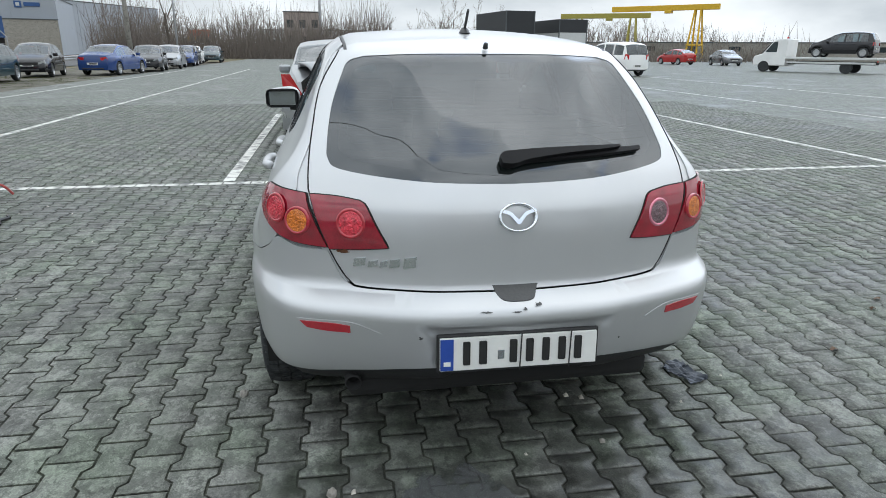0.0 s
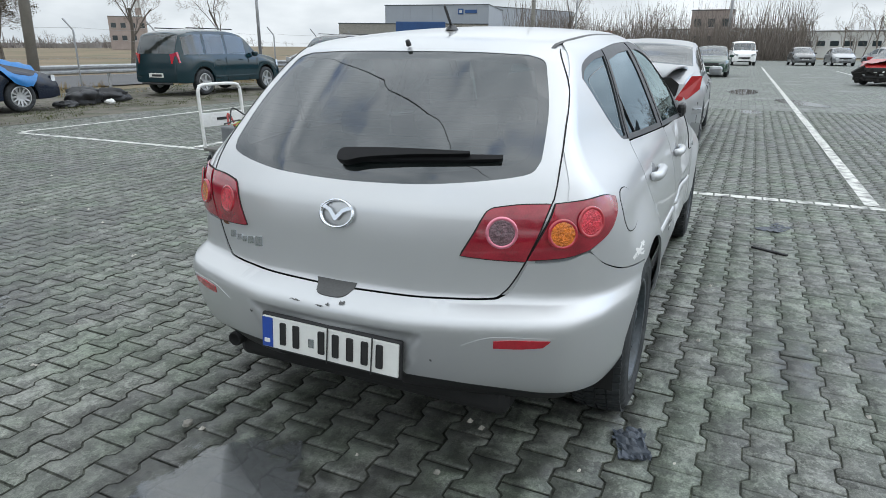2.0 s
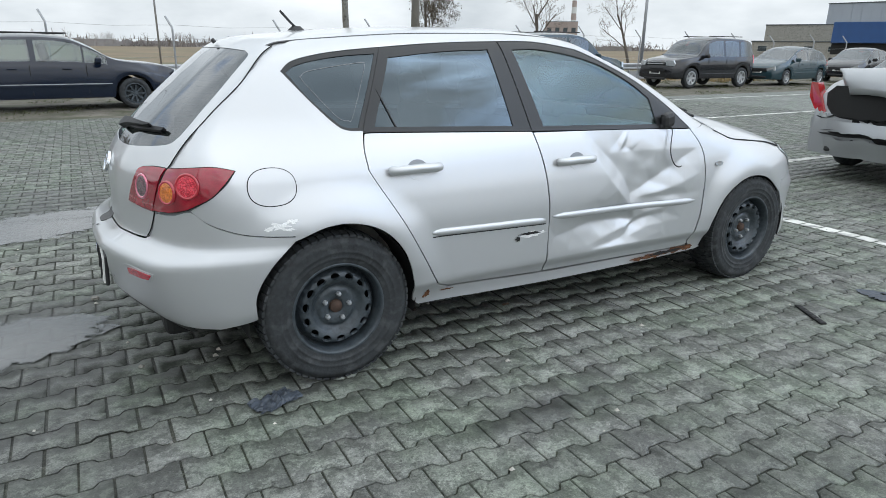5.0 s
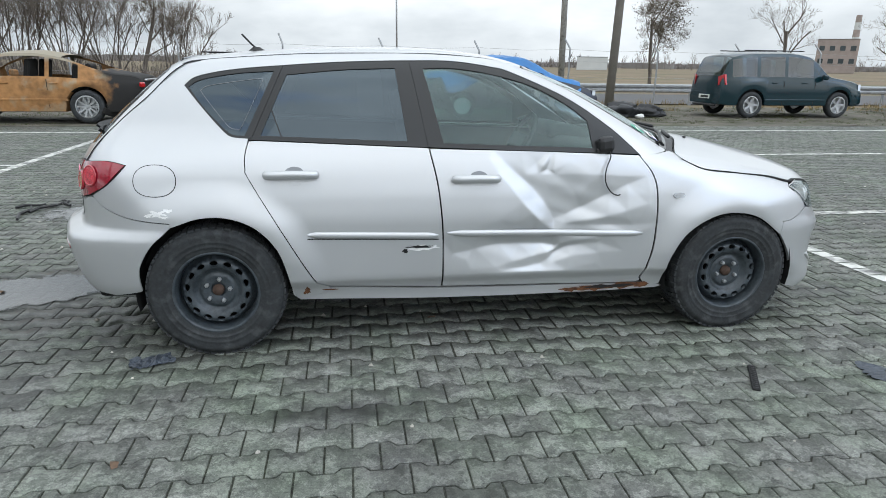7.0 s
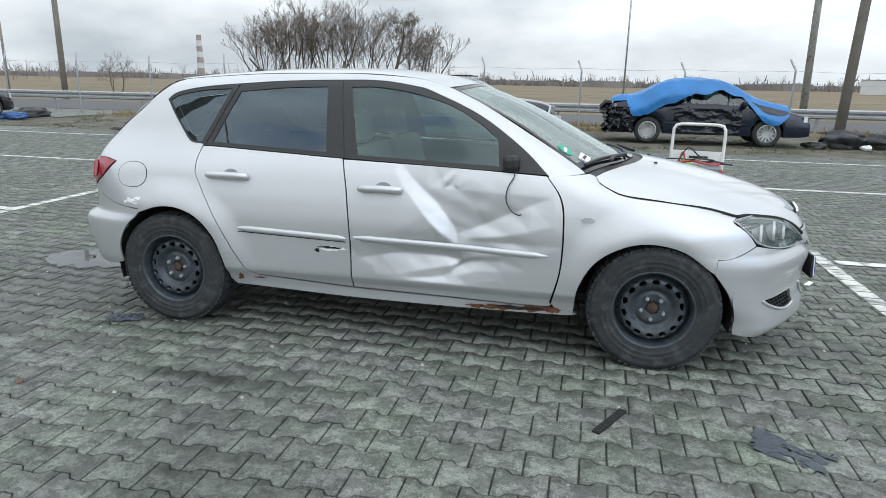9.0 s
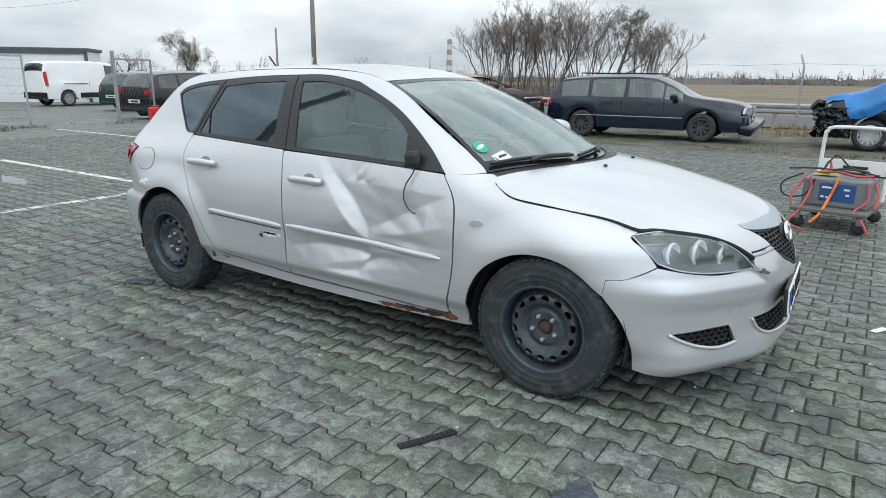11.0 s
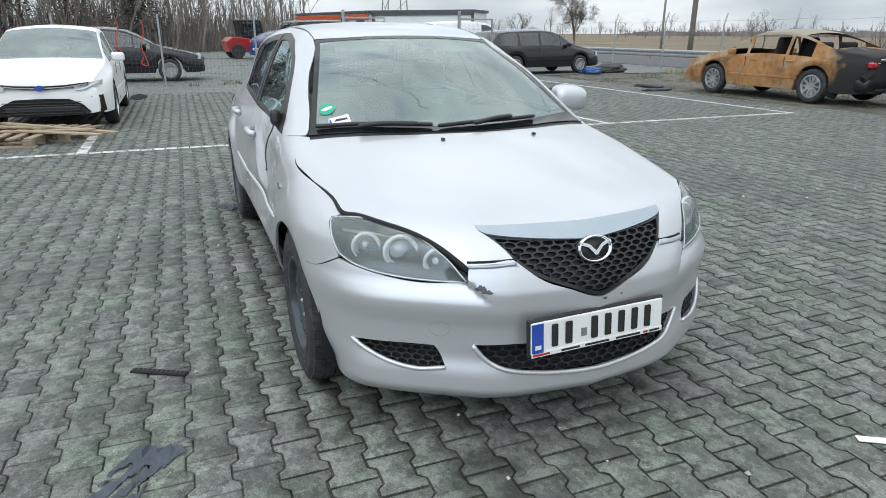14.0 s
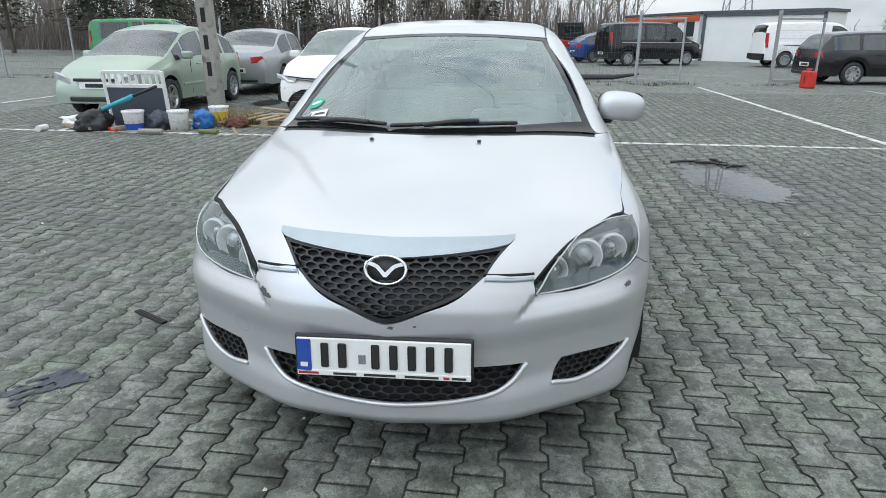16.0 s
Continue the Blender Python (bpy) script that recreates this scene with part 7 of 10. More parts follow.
# ---- small parts of the hatchback ----
def on(P, off=0.0):
    P = np.array(P, float)
    return Vector(P + form_normal(P[None])[0] * off)


def ribbon(name, pts, r, material, parent, label="", n=6):
    P = spline(pts, 0.015) + [np.array(pts[-1], float)]
    V, F = tube(P, [r * 0.8] + [r] * (len(P) - 2) + [r * 0.8], n)
    return obj_from(name, V, F, material, parent, label, True)


def emblem(c, w, h, parent, lean):
    """An oval chrome ring with a winged chevron, facing along lean."""
    M = Matrix.Translation(c) @ Vector(lean).to_track_quat("Y", "Z").to_matrix().to_4x4()
    V, F = [], []
    n = 40
    for i in range(n):
        t = 2 * math.pi * i / n
        for k, (s, d) in enumerate(((1.0, 0.0), (0.985, 0.011), (0.89, 0.013), (0.82, 0.004))):
            V.append(M @ Vector((w * s * math.cos(t), d, h * s * math.sin(t))))
    F = [(i * 4 + k, ((i + 1) % n) * 4 + k, ((i + 1) % n) * 4 + k + 1, i * 4 + k + 1) for i in range(n) for k in range(3)]
    ring = obj_from("emblem", V, F, M_CHROME, parent, "chrome oval emblem", True)
    V, F = [], []
    for sg in (-1, 1):
        pts = [(0.0, -0.14), (0.14, 0.04), (0.30, 0.30), (0.46, 0.42), (0.86, 0.58), (0.95, 0.36), (0.64, 0.25), (0.42, 0.12), (0.24, -0.16), (0.08, -0.44), (0.0, -0.46)]
        o = len(V)
        V += [M @ Vector((sg * w * a, d, h * b)) for d in (0.004, 0.012) for a, b in pts]
        m = len(pts)
        F += [tuple(o + m + i for i in range(m))] + [(o + i, o + (i + 1) % m, o + m + (i + 1) % m, o + m + i) for i in range(m)]
    obj_from("emblem_chevron", V, F, M_CHROME, ring)
    return ring


emblem(on(r3(0.0, 0.850), 0.001), 0.064, 0.047, tailgate, (-0.95, 0, 0.31))
em_f = emblem(on(f3(-0.004, 0.700), 0.006), 0.066, 0.046, grille, (0.96, 0, 0.28))
V, F = lathe([(0.001, 0.0), (0.058, -0.002), (0.062, -0.02)], 30, "y", Matrix.Translation(on(f3(-0.004, 0.700), 0.005)) @ Vector((0.96, 0, 0.28)).to_track_quat("Y", "Z").to_matrix().to_4x4() @ Matrix.Diagonal((1, 1, 0.7, 1)))
obj_from("emblem_base", V, F, M_BLACK, em_f, smooth=True)
for y0, y1, hgt in ((0.515, 0.478, 0.026), (0.470, 0.440, 0.020), (0.434, 0.410, 0.020), (0.404, 0.372, 0.026), (0.360, 0.322, 0.034)):
    q = [[(y0, 0.690), (y1, 0.696)], [(y1, 0.696), (y1 - 0.004, 0.696 + hgt)], [(y1 - 0.004, 0.696 + hgt), (y0 - 0.004, 0.690 + hgt)], [(y0 - 0.004, 0.690 + hgt), (y0, 0.690)]]
    panel("model_badge", [q], "rear", M_CHROME, tailgate, "chrome badge bar", off=0.004, lip=0.004, h=0.02)


def number_plate(m, name, parent, small_bars, straps):
    """A white plate in a black holder: blue end strip, dark bars in place of the signs. The plate faces to its own -y."""
    holder = part(name + "_holder", box_bm(0.535, 0.016, 0.130, m @ pose(0, 0.010, -0.065), 0.006), M_BLACK, parent, "black plate holder")
    lowest = -0.058 + (0.020 if small_bars else 0.0)
    part(name, box_bm(0.518, 0.010, 0.110, m @ pose(0, 0.0, -0.055), 0.003), M_PLATE, holder, "white plate")
    part("plate_end", box_bm(0.042, 0.004, 0.104, m @ pose(-0.237, -0.006, -0.052), 0.001), M_PLBLUE, holder, "blue end strip")
    part("plate_bar", box_bm(0.022, 0.002, 0.014, m @ pose(-0.237, -0.0092, -0.036), 0), M_PLATE, holder)
    part("seal_spot", box_bm(0.022, 0.002, 0.030, m @ pose(-0.062, -0.0062, -0.022), 0.001), M_LAMPBACK, holder, "worn grey seal")
    x = -0.192
    for i, w in enumerate((0.045, 0.050, 0.0, 0.048, 0.048, 0.048, 0.048, 0.048)):
        if w:
            part("plate_bar", box_bm(w * 0.50, 0.002, 0.078, m @ pose(x + w * 0.4, -0.0062, -0.036), 0.004), M_INK, holder)
        x += (w + 0.006) if w else 0.044
    if small_bars:
        part("holder_strip", box_bm(0.52, 0.004, 0.018, m @ pose(0, -0.006, -0.064), 0.002), M_PLATE, holder, "white advertising strip")
        for a, w, mm in ((-0.225, 0.062, M_RED2), (-0.115, 0.070, M_INK), (-0.010, 0.095, M_INK), (0.115, 0.10, M_INK), (0.188, 0.018, M_RED2), (0.225, 0.042, M_INK)):
            part("strip_bar", box_bm(w, 0.002, 0.007, m @ pose(a, -0.0085, -0.059), 0), mm, holder)
    for a in straps:
        part("plate_strap", box_bm(0.004, 0.004, 0.125, m @ pose(a, -0.009, -0.062, 0, 2, 0), 0.001), M_INK, holder)
    return holder


number_plate(pose(-2.131, 0.002, 0.4330, -4, 0, -90) @ pose(0, 0, 0, 0, 0.6, 0), "rear_plate", bumper_r, False, (0.0, 0.165))
number_plate(pose(2.196, -0.007, 0.447, -4, 0, 90.5) @ pose(0, 0, 0, 0, -0.8, 0), "front_plate", bumper_f, True, ())

# wipers, washers, aerial
ARM = [[(0.036, 0.990), (0.040, 1.012), (0.020, 1.022)], [(0.020, 1.022), (-0.10, 1.028), (-0.26, 1.031), (-0.38, 1.030)], [(-0.38, 1.030), (-0.382, 1.024)], [(-0.382, 1.024), (-0.20, 1.014), (-0.06, 1.000), (0.00, 0.988), (0.036, 0.990)]]
M_WIPER = mat("wiper_black", (0.008, 0.008, 0.009), 0.45, 0, 0.2, 20, 120, 0.0)
M_WIPER.node_tree.nodes["Principled BSDF"].inputs["Specular IOR Level"].default_value = 0.18
wiper_r = panel("rear_wiper", [ARM], "rear", M_WIPER, tailgate, "black rear wiper", off=0.034, lip=0.028, h=0.02)
BLD = [[(0.00, 0.998), (-0.20, 1.008), (-0.474, 1.020)], [(-0.474, 1.020), (-0.474, 1.031)], [(-0.474, 1.031), (-0.30, 1.028), (-0.10, 1.018), (0.0, 1.010)], [(0.0, 1.010), (0.00, 0.998)]]
panel("wiper_blade", [BLD], "rear", M_WIPER, wiper_r, off=0.017, lip=0.015, h=0.03)
V, F = lathe([(0.001, 0.030), (0.016, 0.027), (0.020, 0.0)], 18, "y", Matrix.Translation(on(r3(0.012, 1.004), 0)) @ Vector((-0.75, 0, 0.66)).to_track_quat("Y", "Z").to_matrix().to_4x4())
obj_from("wiper_pivot", V, F, M_BLACK, wiper_r, smooth=True)
V, F = lathe([(0.001, 0.020), (0.008, 0.018), (0.010, 0.0)], 14, "y", Matrix.Translation((-1.545, 0, 1.358)) @ Vector((-0.6, 0, 0.8)).to_track_quat("Y", "Z").to_matrix().to_4x4())
obj_from("rear_washer", V, F, M_BLACK, tailgate, "black washer nozzle", True)
aer = ribbon("aerial", [(-1.155, 0, 1.425), (-1.185, 0, 1.452), (-1.235, 0, 1.505)], 0.006, M_BLACK, roof, "short black roof aerial")
V, F = lathe([(0.001, 0.022), (0.014, 0.020), (0.030, 0.0)], 18, "z", pose(-1.160, 0, float(cast_top(np.array([-1.16]), np.array([0.0]))[0, 2]) - 0.002) @ Matrix.Diagonal((1.5, 0.8, 1, 1)))
obj_from("aerial_foot", V, F, M_BLACK, aer, smooth=True)


def t3(x, y):
    return cast_top(np.array([x]), np.array([y]))[0]


for pts_arm, pts_blade in (((( 1.06, -0.50), (1.085, -0.40), (1.15, -0.26)), ((0.935, -0.66), (1.01, -0.50), (1.09, -0.33), (1.145, -0.19))),
                           (((1.215, -0.02), (1.16, 0.10), (1.13, 0.20)), ((1.165, -0.17), (1.155, 0.02), (1.125, 0.20), (1.07, 0.36)))):
    w1 = ribbon("front_wiper", [on(t3(*p), 0.030) for p in pts_arm], 0.011, M_BLACK, part_of, "black front wiper")
    ribbon("wiper_blade", [on(t3(*p), 0.014) for p in pts_blade], 0.009, M_BLACK, w1)
for sg in (-1, 1):
    part("washer_nozzle", box_bm(0.020, 0.016, 0.010, Matrix.Translation(on(t3(1.328, sg * 0.215), 0.004)), 0.005), M_BLACK, hood)

# mirrors: whole on its left, torn off on its right
V, F = [], []
for i in range(17):
    lat = math.pi * (i / 16 - 0.5)
    for k in range(28):
        a = 2 * math.pi * k / 28
        sp = lambda v, e: math.copysign(abs(v) ** e, v)
        u_, v_, w_ = sp(math.cos(lat), 0.7) * sp(math.cos(a), 0.7), sp(math.cos(lat), 0.7) * sp(math.sin(a), 0.7), sp(math.sin(lat), 0.7)
        V.append((max(0.556, 0.598 + 0.085 * u_), 0.868 + 0.112 * v_ - 0.02 * max(0, u_), max(0.974 - 0.01 * v_, 1.028 + 0.078 * w_ * (1 - 0.14 * v_))))
F = [(i * 28 + k, i * 28 + (k + 1) % 28, (i + 1) * 28 + (k + 1) % 28, (i + 1) * 28 + k) for i in range(16) for k in range(28)]
mir = obj_from("door_mirror", V, F, M_SILVER, part_of, "silver door mirror", True)
part("mirror_rim", box_bm(0.020, 0.212, 0.118, pose(0.551, 0.868, 0.976), 0.03), M_BLACK, mir)
# darkened tone stands in for the car's side seen in the mirror
M_MIRROR = mat("mirror_glass", (0.40, 0.42, 0.44), 0.02, 1.0, 0.01, 4, 40, 0.0)
part("mirror_glass", box_bm(0.004, 0.165, 0.088, pose(0.540, 0.868, 0.990), 0.0), M_MIRROR, mir)
part("mirror_foot", box_bm(0.07, 0.10, 0.030, pose(0.60, 0.775, 0.955), 0.01), M_BLACK, mir)
stub = part("mirror_stub", box_bm(0.085, 0.05, 0.082, pose(0.592, -0.788, 0.952, 0, -8, 0), 0.024), M_BLACK, part_of, "torn black mirror stub")
part("stub_foot", box_bm(0.085, 0.03, 0.02, pose(0.580, -0.780, 0.950), 0.005), M_BLACK, stub)
ribbon("loose_cable", [(0.600, -0.800, 0.965), (0.606, -0.812, 0.935), (0.578, -0.836, 0.875), (0.575, -0.848, 0.815), (0.605, -0.852, 0.765), (0.640, -0.856, 0.748), (0.652, -0.862, 0.755)], 0.0032, M_BLACK, stub, "loose black mirror cable")

# stickers inside the windscreen's corner
M_GREEN = mat("green_sticker", (0.02, 0.34, 0.22), 0.5)
for nm, cx, cy, rx, ry, m_ in (("round_sticker", 0.838, -0.588, 0.038, 0.036, M_GREEN), ("sticker_stripe", 0.838, -0.588, 0.010, 0.026, M_PLATE)):
    panel(nm, [[[(cx + rx * math.cos(k * math.pi / 6), cy + ry * math.sin(k * math.pi / 6)) for k in range(12)]]], "top", m_, wsp, "green round sticker" if m_ is M_GREEN else "", off=0.0015 if m_ is M_GREEN else 0.0025, lip=0, h=0.02)
for nm, x0, x1, y0, y1, m_, o in (("label_sticker", 0.905, 0.958, -0.610, -0.510, M_PLATE, 0.0015), ("sticker_end", 0.908, 0.955, -0.606, -0.590, M_PLBLUE, 0.0025), ("sticker_bar", 0.925, 0.938, -0.580, -0.520, M_INK, 0.0025)):
    q = [[(x0, y0 + 0.012), (x1, y0)], [(x1, y0), (x1 + 0.012, y1)], [(x1 + 0.012, y1), (x0 + 0.012, y1)], [(x0 + 0.012, y1), (x0, y0 + 0.012)]]
    panel(nm, [q], "top", m_, wsp, off=o, lip=0, h=0.03)

# wear: scraped arch, torn door skin, flaked bumper, rusted sill
def blot(name, mode, c, rx, ry, material, parent, seed, off=0.0012, label="", rag=0.35, n=18, sg=-1):
    rr = random.Random(seed)
    ring = []
    for k in range(n):
        a = 2 * math.pi * k / n
        s = 1 - rag * rr.random()
        ring.append((c[0] + rx * s * math.cos(a), c[1] + ry * s * math.sin(a)))
    stretches = [[ring[k], ring[(k + 1) % n]] for k in range(n)]
    return panel(name, [stretches], mode, material, parent, label, off=off, lip=0, h=0.02, sg=sg)


for i, (x, z, a, b) in enumerate(((-1.54, 0.70, 0.055, 0.020), (-1.495, 0.715, 0.03, 0.012), (-1.58, 0.69, 0.02, 0.010), (-1.51, 0.685, 0.03, 0.009))):
    blot("paint_scrape", "side", (x, z), a, b, M_SCUFF, part_of, 40 + i, label="white scraped paint over the wheel arch", rag=0.7)
blot("torn_skin", "side", (-0.345, 0.507), 0.105, 0.020, M_SCUFF, d1 if False else part_of, 51, 0.003, "torn door skin", 0.55)
# black patches on the skin paint the shade inside the tear
blot("torn_gap", "side", (-0.355, 0.515), 0.085, 0.009, M_UNDER, part_of, 52, 0.0042, "black patch for the shade inside the door skin's tear", 0.6)
blot("torn_gap", "side", (-0.425, 0.495), 0.018, 0.016, M_UNDER, part_of, 53, 0.0042, rag=0.5)
for i, (y, z, a, b) in enumerate(((-0.398, 0.606, 0.020, 0.014), (-0.380, 0.594, 0.020, 0.010))):
    blot("flaked_paint", "front", (y, z), a, b, M_DASH, bumper_f, 60 + i, 0.0015, "flaked paint patch", 0.6)
blot("flaked_paint", "front", (0.735, 0.588), 0.018, 0.012, M_DASH, bumper_f, 64, 0.0015, rag=0.6)
blot("flaked_paint", "front", (0.015, 0.542), 0.014, 0.006, M_DASH, bumper_f, 65, 0.0015, rag=0.6)
blot("flaked_paint", "front", (0.085, 0.546), 0.008, 0.004, M_DASH, bumper_f, 66, 0.0015, rag=0.6)
for i, (y, z, a, b) in enumerate(((0.115, 0.574, 0.028, 0.0035), (-0.055, 0.586, 0.012, 0.006), (-0.010, 0.578, 0.010, 0.006), (0.02, 0.571, 0.02, 0.004), (0.318, 0.492, 0.010, 0.007), (-0.35, 0.44, 0.006, 0.006))):
    blot("paint_chip", "rear", (y, z), a, b, M_DASH, bumper_r, 70 + i, 0.0015, rag=0.7)
blot("rust_stain", "rear", (0.545, 0.738), 0.030, 0.008, M_RUST, tailgate, 81, 0.0012, "rust stain below the tail light", 0.6)
for i, (x, z, a, b) in enumerate(((0.74, 0.258, 0.14, 0.026), (0.56, 0.250, 0.13, 0.026), (0.44, 0.246, 0.09, 0.018), (0.84, 0.256, 0.06, 0.022), (-0.90, 0.30, 0.02, 0.03), (-0.78, 0.300, 0.05, 0.006))):
    blot("rust_patch", "side", (x, z), a, b, M_RUST, part_of, 90 + i, 0.004 if x > 0 else 0.002, "flaking rust on the sill", 0.6)
# black patch on the sill paints the shade inside the rusted hole
blot("rust_hole", "side", (0.64, 0.256), 0.20, 0.014, M_UNDER, part_of, 99, 0.006, "black patch for the shade in the sill's rusted-through hole", 0.7)
for i, (x, l_, dz) in enumerate(((0.40, 0.11, 0.016), (0.50, 0.16, 0.030), (0.60, 0.13, 0.022), (0.70, 0.10, 0.030), (0.79, 0.08, 0.018))):
    rr_, V_ = random.Random(300 + i), []
    for k in range(9):
        q = k / 8
        y_ = -0.800 + 0.02 * rr_.random()
        V_ += [(x + l_ * (q - 0.5), y_, 0.240), (x + l_ * (q - 0.5) + 0.01 * rr_.random(), y_ + 0.012, 0.240 - dz * (0.25 + 0.75 * rr_.random()) * math.sin(math.pi * (0.1 + 0.8 * q)))]
    obj_from("rust_flake", V_, [(2 * k, 2 * k + 2, 2 * k + 3, 2 * k + 1) for k in range(8)], M_RUST, part_of, "ragged rust flake hanging under the sill").modifiers.new("thick", "SOLIDIFY").thickness = 0.003
ringo = [[(-0.510 + 0.031 * math.cos(k * math.pi / 8), 0.452 + 0.029 * math.sin(k * math.pi / 8)) for k in range(16)]]
ringi = [[(-0.510 + 0.029 * math.cos(k * math.pi / 8), 0.452 + 0.027 * math.sin(k * math.pi / 8)) for k in range(16)]]
panel("tow_cap_joint", [ringo, ringi], "front", M_SATIN, bumper_f, off=0.001, lip=0, h=0.05)
V, F = lathe([(0.026, 0.0), (0.028, -0.14), (0.024, -0.145), (0.022, -0.02), (0.001, -0.02)], 20, "y", pose(-1.85, 0.53, 0.285, 0, 0, -90))
obj_from("exhaust_pipe", V, F, M_UNDER, part_of, "dull exhaust tail pipe", True)

# raised silver rims of the lower openings
for loop_, nm in ((LOWG, "opening_rim"), (FOG, "opening_rim"), (FOG_L, "opening_rim")):
    low_edge = loop_[1] if loop_ is LOWG else loop_[2]
    P_ = [on(f3(*p), 0.002) for p in low_edge]
    ribbon(nm, P_, 0.0085, M_SILVER, bumper_f, n=8)

# interior
def cushion(sx, sy, sz, m, bev, name, parent, material=None):
    return part(name, box_bm(sx, sy, sz, m, bev), material or M_SEAT, parent, smooth=True)


for y in (-0.36, 0.36):
    st = cushion(0.50, 0.50, 0.16, pose(0.10, y, 0.36), 0.05, "front_seat", part_of)
    cushion(0.13, 0.50, 0.58, pose(-0.16, y, 0.46, 0, -14, 0), 0.05, "seat_back", st)
    cushion(0.09, 0.26, 0.17, pose(-0.33, y, 1.03, 0, -10, 0), 0.035, "headrest", st)
bench = cushion(0.50, 1.30, 0.16, pose(-0.80, 0, 0.38), 0.05, "rear_seat", part_of)
cushion(0.14, 1.26, 0.52, pose(-1.06, 0, 0.48, 0, -16, 0), 0.05, "seat_back", bench)
for y in (-0.38, 0.0, 0.38):
    cushion(0.07, 0.24, 0.11, pose(-1.22, y, 0.97, 0, -10, 0), 0.03, "headrest", bench)
cushion(0.50, 1.36, 0.16, pose(0.86, 0, 0.76, 0, 6, 0), 0.05, "dashboard", part_of, M_DASH)
cushion(0.30, 0.46, 0.10, pose(0.72, 0.36, 0.90, 0, 10, 0), 0.04, "instrument_hood", part_of, M_DASH)
V, F = [], []
for i in range(36):
    a = 2 * math.pi * i / 36
    for k in range(8):
        b = 2 * math.pi * k / 8
        rr_ = 0.185 + 0.015 * math.cos(b)
        V.append(pose(0.47, 0.36, 0.88, 0, -62, 0) @ Vector((rr_ * math.cos(a), rr_ * math.sin(a), 0.015 * math.sin(b))))
F = [(i * 8 + k, ((i + 1) % 36) * 8 + k, ((i + 1) % 36) * 8 + (k + 1) % 8, i * 8 + (k + 1) % 8) for i in range(36) for k in range(8)]
sw = obj_from("steering_wheel", V, F, M_DASH, part_of, smooth=True)
part("steering_boss", box_bm(0.10, 0.30, 0.04, pose(0.485, 0.36, 0.87, 0, -62, 0), 0.015), M_DASH, sw)
part("parcel_shelf", box_bm(0.50, 1.10, 0.02, pose(-1.42, 0, 0.90), 0.005), M_DASH, part_of)
part("cabin_floor", box_bm(2.4, 1.5, 0.04, pose(-0.15, 0, 0.30), 0), M_UNDER, part_of)
part("interior_mirror", box_bm(0.03, 0.22, 0.06, pose(0.42, 0, 1.24), 0.012), M_BLACK, part_of)
for y in (-0.36, 0.36):
    part("sun_visor", box_bm(0.12, 0.28, 0.016, pose(0.25, y * 0.72, 1.300, 0, 20, 0), 0.006), M_LINER, part_of)

# the crash has pushed the nose a little to its left: none on the right flank, most on the left
for ob in hero.children_recursive:
    chain, up_ = [ob], ob.parent
    while up_ is not hero:
        chain.append(up_)
        up_ = up_.parent
    if ob.type == "MESH" and all(o_.matrix_basis == Matrix.Identity(4) for o_ in chain):
        co = np.empty(len(ob.data.vertices) * 3)
        ob.data.vertices.foreach_get("co", co)
        co = co.reshape(-1, 3)
        co[:, 1] += 0.0075 * np.clip(co[:, 0], 0, 3) * np.clip(1 + co[:, 1] / 0.8, 0, 2.1)
        ob.data.vertices.foreach_set("co", co.ravel())
        ob.data.update()


# ---- trees ----
def tree_mesh(seed, height, spread=0.55, levels=5, stems=1, base_r=0.13, lean=0.05, twig_n=3, sides=5, rmin=0.005):
    """A bare tree: tapered trunk with limbs, and a crown of thin branches and twigs."""
    rr = random.Random(seed)
    wood, twigs = [], []

    def grow(p, d, length, r, lev):
        n = 4 if lev < 2 else 3
        pts, q, dd = [p], p, d
        for _ in range(n):
            dd = (dd + Vector((rr.gauss(0, 0.10), rr.gauss(0, 0.10), rr.gauss(0.03, 0.06)))).normalized()
            q = q + dd * length / n
            pts.append(q)
        tip = r * (0.55 if lev < levels else 0.25)
        piece = tube(pts, [r + (tip - r) * i / n for i in range(n + 1)], sides if lev < 2 else 3, False)
        (wood if lev < 2 else twigs).append(piece)
        if lev >= levels:
            return
        k = twig_n + (1 if lev else 2)
        for i in range(k):
            t = 0.30 + 0.70 * (i + rr.random() * 0.7) / k
            j = min(n - 1, int(t * n))
            at = pts[j].lerp(pts[j + 1], t * n - j)
            a = rr.random() * 2 * math.pi
            side = (dd.orthogonal().normalized() * math.cos(a) + dd.cross(dd.orthogonal().normalized()) * math.sin(a))
            nd = (dd * (1 - spread * 0.75) + side * spread + Vector((0, 0, 0.18))).normalized()
            grow(at, nd, length * rr.uniform(0.50, 0.78) * (1.05 - 0.35 * t), max(rmin, tip * rr.uniform(0.45, 0.75)), lev + 1)
    for s in range(stems):
        a = 2 * math.pi * s / max(1, stems) + rr.random()
        off = Vector((math.cos(a), math.sin(a), 0)) * (0.0 if stems == 1 else rr.uniform(0.1, 0.7))
        d = Vector((math.cos(a) * (lean if stems == 1 else 0.28) + rr.gauss(0, lean), math.sin(a) * (lean if stems == 1 else 0.28) + rr.gauss(0, lean), 1)).normalized()
        grow(off, d, height * rr.uniform(0.42, 0.55), base_r * rr.uniform(0.8, 1.1), 0)
    return join(*wood), join(*twigs) if twigs else ([], [])


